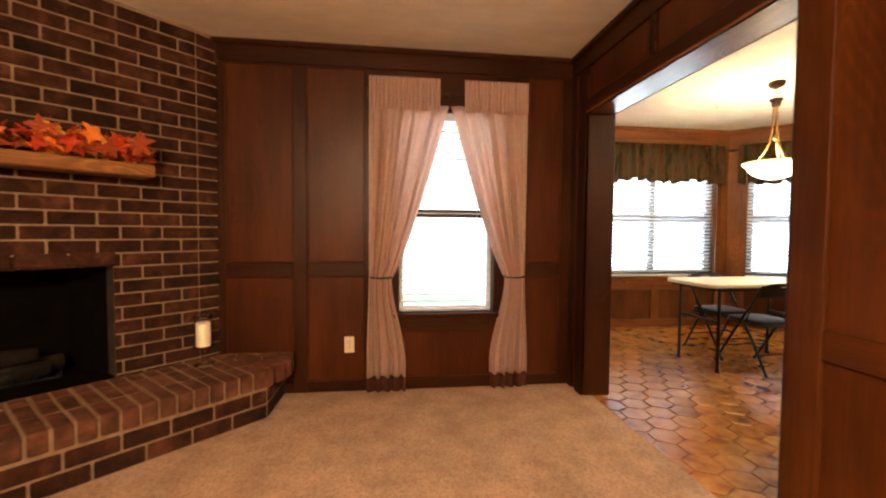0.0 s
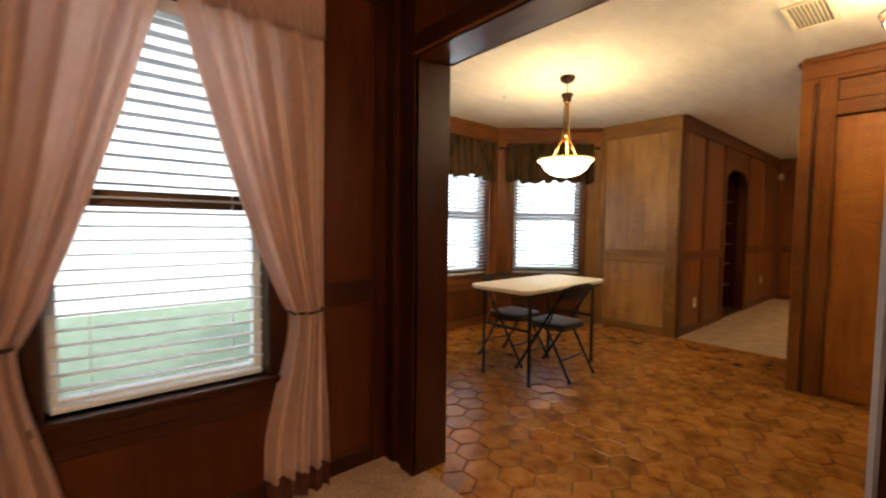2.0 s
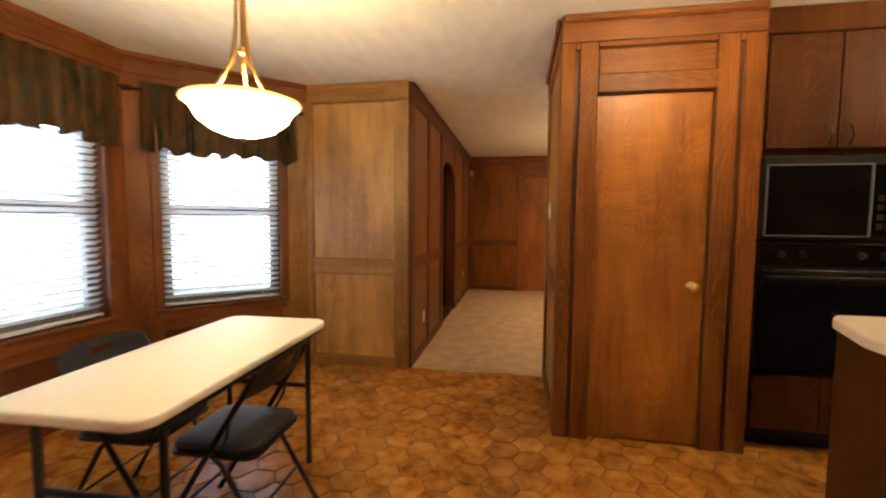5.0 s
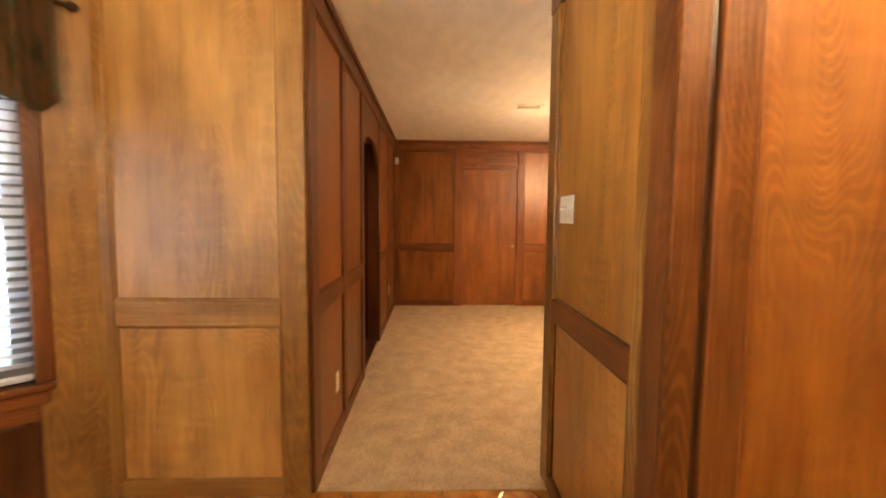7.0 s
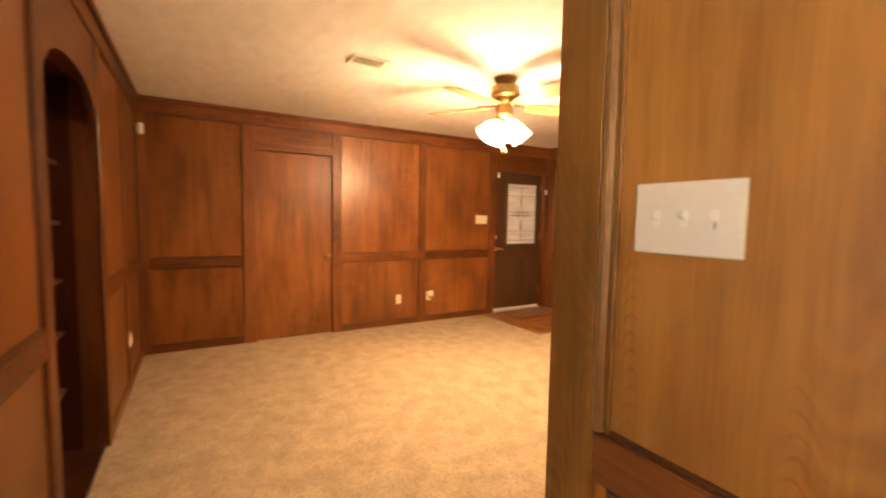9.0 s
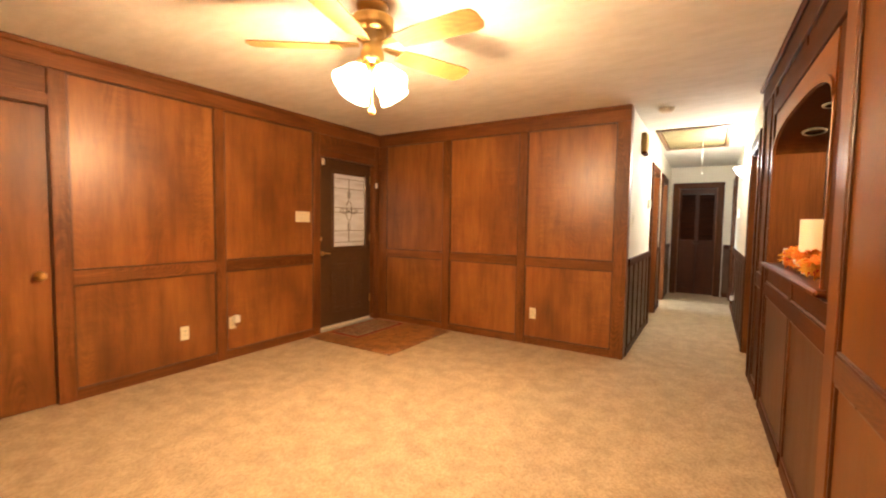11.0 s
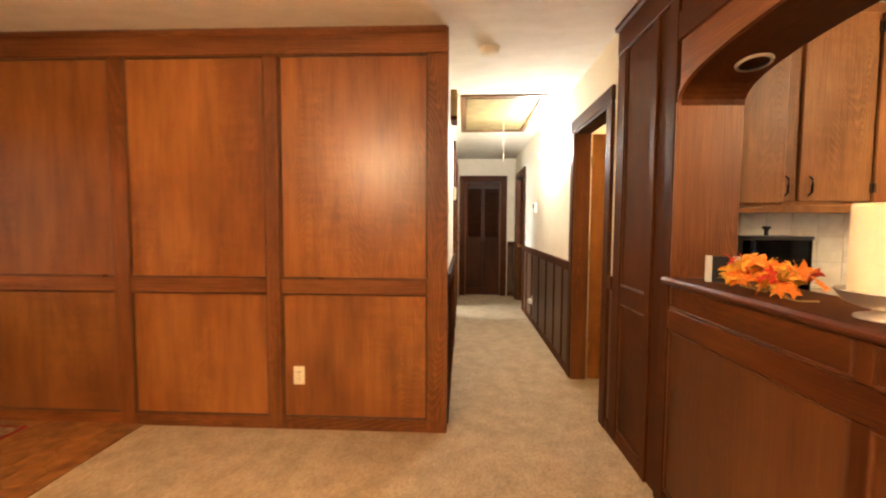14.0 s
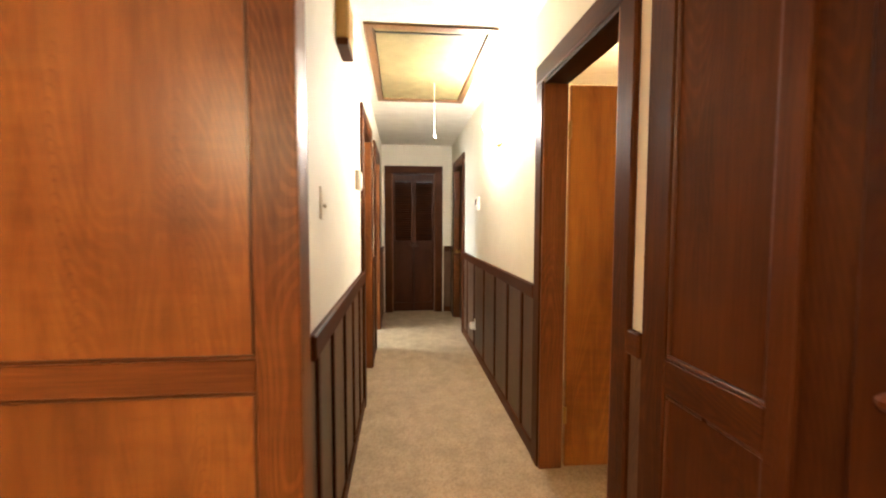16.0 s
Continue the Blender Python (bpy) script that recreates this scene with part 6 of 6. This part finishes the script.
def plate(name, w, u, z, label, kind="outlet", width=0.035, n=1, proud=0.006, tall=1.0):
    """A switch or socket plate with its toggles or slots."""
    p = tagged(empty(name, w.matrix_world @ Matrix.Translation((u, proud, z))), label, kind)
    hw = width * n if kind != "outlet" else width
    part("cover", box(-hw, hw, 0, 0.006, -0.058 * tall, 0.058 * tall, 0.003), IVORY, p)
    if kind == "outlet":
        for s in (-0.02, 0.02):
            part("socket", box(-0.017, 0.017, 0.006, 0.009, s - 0.014, s + 0.014, 0.004), IVORY, p)
            for x in (-0.007, 0.007):
                part("slot", box(x - 0.0015, x + 0.0015, 0.0088, 0.0094, s - 0.004, s + 0.006), BLACK, p)
        part("screw", lathe([(0.0, 0.0), (0.004, 0.0), (0.003, 0.002), (0.0, 0.002)], 8, Matrix.Translation((0, 0.006, 0)) @ pose(0, 0, 0, -90)), BRASS, p)
    else:
        for k in range(n):
            x = (k - (n - 1) / 2) * 0.0465
            part("slot", box(x - 0.006, x + 0.006, 0.006, 0.0066, -0.014, 0.014), WHITE, p)
            part("toggle", box(x - 0.005, x + 0.005, 0.004, 0.02, -0.006, 0.006, 0.002, Matrix.Translation((0, 0, 0.002 if k else -0.006)) @ pose(0, 0, 0, 18 if k else -18)), IVORY, p)
            for z2 in (-0.032, 0.032):
                part("screw", lathe([(0.0, 0.0), (0.003, 0.0), (0.0025, 0.001), (0.0, 0.001)], 8, Matrix.Translation((x, 0.006, z2)) @ pose(0, 0, 0, -90)), IVORY, p)
    return p


plate("light_switch", pn, 0.775, 1.367, "ivory triple light switch on the pantry side", "switch", 0.0295, 3, tall=1.02)
plate("wall_outlet", wn_l, lx(1.01), 0.34, "ivory wall outlet below the curtain", proud=0.006)
plate("wall_outlet", wd_n, nx(6.98), 0.34, "ivory wall outlet on the panelled wall")
plate("wall_outlet", wd_n, nx(9.85), 0.40, "ivory wall outlet on the panelled wall", proud=0.022)
plate("wall_outlet", wd_e, ey(1.31), 0.33, "ivory wall outlet on the den wall")
o2 = plate("wall_outlet", wd_e, ey(0.88), 0.34, "ivory wall outlet with a white plug-in freshener")
fresh = tagged(empty("plug_in_freshener", wd_e.matrix_world @ Matrix.Translation((ey(0.86), 0.016, 0.37))), "white plug-in air freshener in the outlet", "air freshener")
part("body", box(-0.028, 0.028, 0.0, 0.05, -0.03, 0.04, 0.01), WHITE, fresh)
part("bottle", lathe([(0.0, -0.06), (0.018, -0.058), (0.02, -0.035), (0.012, -0.03), (0.0, -0.03)], 12, Matrix.Translation((0, 0.028, 0))), CLEAR, fresh, smooth=True)
plate("light_switch", wd_e, ey(0.06), 1.35, "ivory triple light switch by the front door", "switch", 0.032, 3)
plate("wall_outlet", wd_s, 8.59 - 7.67, 0.345, "ivory wall outlet on the glossy panelled wall")

# ceiling fan
fan = tagged(empty("ceiling_fan", pose(FX, FY, 0)), "five-bladed oak and brass ceiling fan with lit tulip shades", "ceiling fan")
part("canopy", lathe([(0.0, H), (0.085, H), (0.083, H - 0.02), (0.06, H - 0.05), (0.03, H - 0.055), (0.03, H - 0.07), (0.0, H - 0.07)], 24), ANTIQUE, fan, smooth=True)
part("motor", lathe([(0.0, 2.385), (0.05, 2.385), (0.085, 2.38), (0.108, 2.37), (0.114, 2.362), (0.108, 2.354), (0.112, 2.33), (0.108, 2.305), (0.09, 2.298), (0.075, 2.28), (0.08, 2.262), (0.055, 2.25), (0.05, 2.215), (0.062, 2.2), (0.064, 2.165), (0.045, 2.14), (0.0, 2.13)], 28), BRASS, fan, smooth=True)
BLADE = wood("honey oak blade", (0.30, 0.13, 0.035), (0.42, 0.20, 0.06), (0.5, 0.26, 0.09), "x")
for k in range(5):
    m = pose(0, 0, 2.222, 0, 0, -109 + 72 * k)
    iron = part("blade_iron", prism([(0.07, -0.018), (0.15, -0.03), (0.21, -0.045), (0.225, 0.0), (0.21, 0.045), (0.15, 0.03), (0.07, 0.018)], -0.003, 0.003, m @ pose(0, 0, 0.012)), BRASS, fan, "scrolled brass blade iron")
    b = part("blade", prism([(0.17, -0.058), (0.3, -0.07), (0.59, -0.08), (0.63, -0.07), (0.648, -0.035), (0.648, 0.035), (0.63, 0.07), (0.59, 0.08), (0.3, 0.07), (0.17, 0.058)], -0.003, 0.003, m @ pose(0, 0, 0, -11), 0.0015), BLADE, fan, "honey oak blade")
TULIP = glow("lit tulip glass", (1.0, 0.82, 0.52), 9.0)
for k in range(4):
    a = 90 * k + 80
    m = pose(0, 0, 2.105, 0, 0, a) @ pose(0.06, 0, 0, 0, 138, 0) @ Matrix.Scale(1.06, 4)
    arm = part("arm", tube([(0.03 * math.cos(radians(a)), 0.03 * math.sin(radians(a)), 2.15), (0.068 * math.cos(radians(a)), 0.068 * math.sin(radians(a)), 2.1)], 0.018, 8), BRASS, fan)
    part("shade", lathe([(0.02, 0.0), (0.042, 0.025), (0.06, 0.06), (0.067, 0.1), (0.082, 0.14), (0.079, 0.14), (0.063, 0.1), (0.056, 0.06), (0.038, 0.027), (0.018, 0.004)], 20, m), TULIP, fan, "glowing frosted tulip shade", smooth=True)
part("finial", lathe([(0.0, 1.868), (0.014, 1.872), (0.02, 1.89), (0.012, 1.912), (0.004, 1.918), (0.003, 2.0), (0.03, 2.1), (0.036, 2.135), (0.0, 2.14)], 12), BRASS, fan, smooth=True)
part("pull_chain", tube([(0.03, 0.02, 2.14), (0.034, 0.024, 1.93)], 0.0015, 5), BRASS, fan)
vent(8.8, 2.45, 0.13, 0.09, 90, "ivory metal ceiling vent in the den", -40, 0.005)

# doormat at the front door
RUGA = mottled("red woven border", [(0.3, (0.20, 0.014, 0.012)), (0.7, (0.28, 0.03, 0.02))], 60, 0.95, 300, 0.6)
RUGB = mottled("floral woven field", [(0.34, (0.05, 0.022, 0.014)), (0.45, (0.33, 0.20, 0.10)), (0.55, (0.16, 0.035, 0.02)), (0.64, (0.38, 0.26, 0.14))], 16, 0.95, 300, 0.6)
RUGC = mottled("tan woven band", [(0.36, (0.07, 0.035, 0.02)), (0.5, (0.30, 0.21, 0.115)), (0.7, (0.36, 0.26, 0.15))], 34, 0.95, 300, 0.6)
rug = tagged(empty("doormat", pose(10.49, -0.69, 0.0112)), "small patterned red and tan doormat on the entry tiles", "doormat")
for name, hx, hy, z0, z1, m in (("border", 0.21, 0.41, 0.0, 0.006, RUGA), ("band", 0.185, 0.385, 0.006, 0.008, RUGC), ("field", 0.14, 0.34, 0.008, 0.01, RUGB)):
    part(name, box(-hx, hx, -hy, hy, z0, z1, 0.001), m, rug)

# ---- hallway things ----
hatch = tagged(empty("attic_hatch", pose(7.22, -3.26, H)), "aged plywood attic hatch with a wooden frame", "hatch", kind="structure")
PLY = mottled("yellowed plywood", [(0.3, (0.15, 0.115, 0.046)), (0.7, (0.24, 0.19, 0.088))], 6, 0.6, 60, 0.2)
part("panel", box(-0.33, 0.33, -0.69, 0.69, 0.0, 0.02), PLY, hatch)
for x0, x1, y0, y1 in ((-0.388, -0.34, -0.758, 0.758), (0.34, 0.388, -0.758, 0.758), (-0.34, 0.34, 0.7, 0.758), (-0.34, 0.34, -0.758, -0.7)):
    part("frame", box(x0, x1, y0, y1, -0.012, 0.05, 0.003), wood("hatch oak", (0.10, 0.045, 0.018), (0.17, 0.08, 0.033), (0.24, 0.12, 0.05), "y"), hatch)
# Unseen black sheet added above the panel to close the opening.
part("backing", box(-0.4, 0.4, -0.77, 0.77, 0.05, 0.07), BLACK, hatch)
# Solid black strip drawn for the dark gap along the hatch.
part("slot", box(-0.24, 0.33, 0.636, 0.652, -0.004, 0.0), BLACK, hatch)
cord = tagged(empty("pull_cord", pose(7.13, -3.5, H)), "white pull cord hanging from the attic hatch", "cord")
part("cord", tube([(0, 0, 0.0), (0.003, 0, -0.2), (0.0, 0, -0.4)], 0.003, 6), WHITE, cord)
part("bell", lathe([(0.0, -0.44), (0.014, -0.438), (0.01, -0.41), (0.004, -0.395), (0.0, -0.395)], 10), WHITE, cord, smooth=True)

sc = tagged(empty("wall_sconce", pose(6.66, -3.17, 1.98)), "lit frosted half-bowl wall sconce", "wall lamp")
SG = glow("lit sconce glass", (1.0, 0.9, 0.72), 16.0)
bm = bmesh.new()
rows = []
for r, z in ((0.02, -0.07), (0.07, -0.04), (0.105, 0.0), (0.13, 0.05), (0.126, 0.05), (0.1, 0.002), (0.066, -0.034)):
    rows.append([bm.verts.new((0.004 + r * math.sin(math.pi * k / 14), r * math.cos(math.pi * k / 14), z)) for k in range(15)])
for p, q in zip(rows, rows[1:]):
    for k in range(14):
        bm.faces.new((p[k], p[k + 1], q[k + 1], q[k]))
part("shade", bm, SG, sc, "glowing frosted half bowl", smooth=True)
part("back_plate", box(0.0, 0.012, -0.05, 0.05, -0.09, 0.02, 0.004), BRASS, sc)
part("finial", lathe([(0.0, -0.1), (0.01, -0.09), (0.012, -0.075), (0.0, -0.065)], 10, Matrix.Translation((0.02, 0, 0))), BRASS, sc, smooth=True)

sd = tagged(empty("smoke_detector", pose(7.41, -1.5, H)), "ivory round smoke detector on the hall ceiling", "smoke detector")
part("base", lathe([(0.0, 0.0), (0.07, -0.0005), (0.07, -0.012), (0.0, -0.012)], 24), IVORY, sd)
part("cover", lathe([(0.062, -0.012), (0.06, -0.03), (0.04, -0.042), (0.0, -0.044)], 24), IVORY, sd, smooth=True)
chime = tagged(empty("door_chime", pose(7.68, -2.05, 2.2)), "wood and brass door chime box on the hall wall", "door chime")
GILT = mat("brushed gilt cover", (0.42, 0.27, 0.09), 0.42, 0.5)
part("box", box(-0.05, -0.001, -0.1, 0.1, -0.08, 0.12, 0.004), GILT, chime, "brushed gilt cover")
part("base", box(-0.054, -0.001, -0.104, 0.104, -0.11, -0.08, 0.004), MSTILE, chime, "dark wooden foot")
part("grille", box(-0.056, -0.05, -0.08, 0.08, -0.08, 0.1, 0.002), BRASS, chime)
tp = tagged(empty("thermostat", pose(6.66, -4.05, 1.5)), "white wall thermostat with a dark screen", "thermostat")
part("body", box(0.0, 0.028, -0.06, 0.06, -0.065, 0.065, 0.006), WHITE, tp)
part("screen", box(0.028, 0.03, -0.04, 0.03, -0.01, 0.045), DARKGLASS, tp)
plate("light_switch", hl, 6.25 - 1.56, 1.385, "ivory light switch on the hall wall", "switch", 0.036, 1, 0.0)
th2 = tagged(empty("alarm_keypad", pose(7.68, -2.73, 1.58)), "small ivory alarm box on the hall wall", "alarm box")
part("body", box(-0.03, 0.0, -0.055, 0.055, -0.06, 0.06, 0.006), IVORY, th2)
part("cover", box(-0.036, -0.03, -0.045, 0.045, -0.05, 0.05, 0.004), WHITE, th2)
nl = tagged(empty("night_light", pose(6.666, -4.2, 0.3)), "white plug-in night light on the wainscot", "night light")
part("plate", box(0.0, 0.006, -0.035, 0.035, -0.058, 0.058, 0.003), WHITE, nl)
part("lamp", box(0.006, 0.05, -0.025, 0.025, -0.05, 0.02, 0.01), WHITE, nl)

hd = tagged(empty("door_4", pose(6.535, -2.155, 0, 0, 0, 178)), "honey oak flush door standing open", "door", kind="structure")
part("leaf", box(0.0, 0.74, -0.0, 0.036, 0.012, 2.02, 0.003), DOORWOOD, hd)
knob(hd, 0.68, 0.0, 0.93, -1)
for z in (0.25, 1.0, 1.75):
    part("hinge", box(-0.012, 0.006, -0.008, 0.004, z, z + 0.09, 0.002), ANTIQUE, hd)
for k, (w, a, b) in enumerate(((hr, 3.82, 4.62), (hl, 2.4, 3.15))):
    d = tagged(empty("door_%d" % (5 + k), w.matrix_world.copy()), "dark stained flush hall door, closed", "door", kind="structure")
    part("leaf", box(a + 0.02, b - 0.02, -0.1, -0.064, 0.012, 2.018, 0.003), DARKWOOD, d)
    # Black sheet added out of sight, blocks light round the leaf.
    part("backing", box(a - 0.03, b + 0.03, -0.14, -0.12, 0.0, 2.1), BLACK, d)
    knob(d, b - 0.09, -0.064, 0.93, 1)
closet = tagged(empty("door_7", he.matrix_world.copy()), "dark stained louvred bifold closet doors", "door", kind="structure")
for x0, x1 in ((0.262, 0.556), (0.564, 0.858)):
    part("stile", box(x0, x0 + 0.03, -0.06, -0.03, 0.015, 2.02, 0.003), DARKWOOD, closet)
    part("stile", box(x1 - 0.03, x1, -0.06, -0.03, 0.015, 2.02, 0.003), DARKWOOD, closet)
    for z0, z1 in ((0.015, 0.14), (0.93, 1.05), (1.93, 2.02)):
        part("rail", box(x0 + 0.03, x1 - 0.03, -0.06, -0.03, z0, z1, 0.003), DARKWOOD, closet)
    part("panel", box(x0 + 0.03, x1 - 0.03, -0.055, -0.045, 0.14, 0.93), DARKWOOD, closet)
    for k in range(26):
        z = 1.07 + 0.033 * k
        part("louvre", box(x0 + 0.03, x1 - 0.03, -0.018, 0.018, -0.003, 0.003, 0, Matrix.Translation((0, -0.045, z)) @ pose(0, 0, 0, -38)), DARKWOOD, closet)
    knob(closet, x1 - 0.02 if x0 < 0.4 else x0 + 0.02, -0.03, 1.0, 1, BRONZE)
# Black sheet added behind the louvres in place of a dark closet.
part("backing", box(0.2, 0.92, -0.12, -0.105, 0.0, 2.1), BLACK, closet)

sl = tagged(empty("ceiling_lamp", pose(5.9, -2.5, 0)), "lit frosted ceiling lamp past the hall door", "ceiling lamp")
part("canopy", lathe([(0.0, H), (0.12, H), (0.12, H - 0.02), (0.0, H - 0.02)], 24), BRASS, sl)
part("bowl", lathe([(0.11, H - 0.02), (0.1, H - 0.05), (0.06, H - 0.08), (0.0, H - 0.09)], 24), FROST, sl, smooth=True)
# unseen living room ceiling lamp, added behind the walk for the fill light
ll = tagged(empty("ceiling_lamp", pose(0.9, -0.6, 0)), "unseen frosted ceiling lamp added in the fireplace room", "ceiling lamp")
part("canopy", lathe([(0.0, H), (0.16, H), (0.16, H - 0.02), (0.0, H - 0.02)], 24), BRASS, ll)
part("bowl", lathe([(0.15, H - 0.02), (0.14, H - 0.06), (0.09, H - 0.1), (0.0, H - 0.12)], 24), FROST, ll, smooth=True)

# ---- outside ----
LAWN = mottled("lawn", [(0.3, (0.20, 0.26, 0.17)), (0.7, (0.27, 0.34, 0.24))], 3, 0.9, 60, 0.6, 0.02)
tagged(part("ground", box(-80, 90, -80, 90, -0.6, -0.3), LAWN), "green lawn around the house", "lawn", kind="structure")
SKYWHITE = glow("overcast distance", (0.92, 0.97, 1.0), 4.5)
bd = bmesh.new()
ring = [(70 * math.cos(radians(a)), 70 * math.sin(radians(a))) for a in range(0, 361, 15)]
lo = [bd.verts.new((x, y, -0.3)) for x, y in ring]
hi = [bd.verts.new((x, y, 45)) for x, y in ring]
for i in range(len(ring) - 1):
    bd.faces.new((lo[i], lo[i + 1], hi[i + 1], hi[i]))
tagged(part("backdrop", bd, SKYWHITE), "bright overcast distance", "backdrop", kind="structure")

SIDING = mottled("white lap siding", [(0.3, (0.72, 0.74, 0.76)), (0.7, (0.80, 0.82, 0.84))], 4, 0.6)
SHINGLE = mottled("grey shingle roof", [(0.3, (0.16, 0.16, 0.17)), (0.7, (0.26, 0.26, 0.27))], 30, 0.9)
nb = tagged(empty("neighbour_house", pose(2.0, 11.0, -0.3)), "white sided neighbouring house beyond the lawn", "house")
part("wall", box(-12, 12, 0.0, 6.0, 0.0, 5.2), SIDING, nb)
part("roof", prism([(-0.5, 5.18), (6.5, 5.18), (3.0, 7.2)], -12.4, 12.4, Matrix(((0, 0, 1, 0), (1, 0, 0, 0), (0, 1, 0, 0), (0, 0, 0, 1)))), SHINGLE, nb)
for x in (-7.5, -2.6, 3.2, 8.0):
    w = part("window", box(x - 0.6, x + 0.6, -0.04, 0.0, 0.95, 2.15, 0.01), VINYLFRAME, nb)
    for z0, z1 in ((1.0, 1.52), (1.58, 2.1)):
        part("pane", box(x - 0.54, x + 0.54, -0.05, -0.041, z0, z1), mat("grey window glass", (0.3, 0.33, 0.36), 0.1), w)

# ---- hexagonal floor tiles ----
P = 0.172
R = (P - 0.007) / math.sqrt(3)
hexm = bpy.data.meshes.new("tile")
bm = bmesh.new()
low = [bm.verts.new((R * math.cos(radians(60 * k + 30)), R * math.sin(radians(60 * k + 30)), -0.008)) for k in range(6)]
mid = [bm.verts.new((R * math.cos(radians(60 * k + 30)), R * math.sin(radians(60 * k + 30)), -0.002)) for k in range(6)]
up = [bm.verts.new((0.93 * R * math.cos(radians(60 * k + 30)), 0.93 * R * math.sin(radians(60 * k + 30)), 0.0)) for k in range(6)]
for k in range(6):
    bm.faces.new((low[k], low[(k + 1) % 6], mid[(k + 1) % 6], mid[k]))
    bm.faces.new((mid[k], mid[(k + 1) % 6], up[(k + 1) % 6], up[k]))
bm.faces.new(up)
bm.to_mesh(hexm)
hexm.materials.append(TILE)
kitchen_floor = bpy.data.objects["floor_kitchen"]
verts, faces = [], []
proto = [tuple(v.co) for v in bm.verts]
protof = [[v.index for v in f.verts] for f in bm.faces]
bm.free()
trng = random.Random(9)
count = 0
for j in range(-10, 50):
    for i in range(-1, 26):
        x = 2.78 + P * (i + 0.5 * (j % 2))
        y = -0.0 + P * 0.8660254 * j
        if not (2.66 < x < 6.53 and -1.25 < y < 5.85):
            continue
        if y > 4.8 + (min(x - 2.7, 6.5 - x)) * 1.0:
            continue
        if 5.62 < x and y < 2.7:
            continue
        dz = trng.uniform(-0.0012, 0.0012)
        if 3.3 < x < 6.44 and 2.45 < y < 4.6 and count < 298:
            piece("tile", hexm, kitchen_floor, pose(x, y, dz, trng.uniform(-0.3, 0.3), trng.uniform(-0.3, 0.3), 60 * trng.randrange(6)))
            count += 1
        else:
            o = len(verts)
            verts += [(x + a, y + b, c + dz) for a, b, c in proto]
            faces += [[o + q for q in f] for f in protof]
TILE2 = mottled("glazed terracotta tile far", [(0.28, (0.17, 0.052, 0.010)), (0.48, (0.36, 0.150, 0.025)), (0.72, (0.50, 0.245, 0.050))], 9, 0.22, 30, 0.12, 0.004, spec=0.5, tone=("island", 0.78, 1.12))
far = bpy.data.meshes.new("tiles")
far.from_pydata(verts, [], faces)
far.materials.append(TILE2)
rest_tiles = new("tiles", far)
rest_tiles.parent = kitchen_floor
tagged(rest_tiles, kind="stuff")

# entry tiles set into the den carpet
entry = tagged(part("floor_entry", box(9.6, 10.78, -1.2, 0.0, 0.001, 0.007), GROUT), "brown hexagonal tile patch inside the front door", "floor", kind="structure")
for j in range(0, 9):
    for i in range(0, 8):
        x, y = 9.6 + P * (i + 0.5 * (j % 2)), -1.2 + P * 0.866 * j
        cut = [(a, b) for a, b in [(x + R * math.cos(radians(60 * k + 30)), y + R * math.sin(radians(60 * k + 30))) for k in range(6)]]
        cut = [(min(max(a, 9.602), 10.775), min(max(b, -1.195), -0.002)) for a, b in cut]
        if max(a for a, b in cut) - min(a for a, b in cut) < 0.03 or max(b for a, b in cut) - min(b for a, b in cut) < 0.03:
            continue
        keep = [c for q, c in enumerate(cut) if math.dist(c, cut[q - 1]) > 1e-4]
        if len(keep) > 2:
            part("tile", prism(keep, 0.007, 0.0105 + trng.uniform(0, 0.0008)), TILE3, entry)
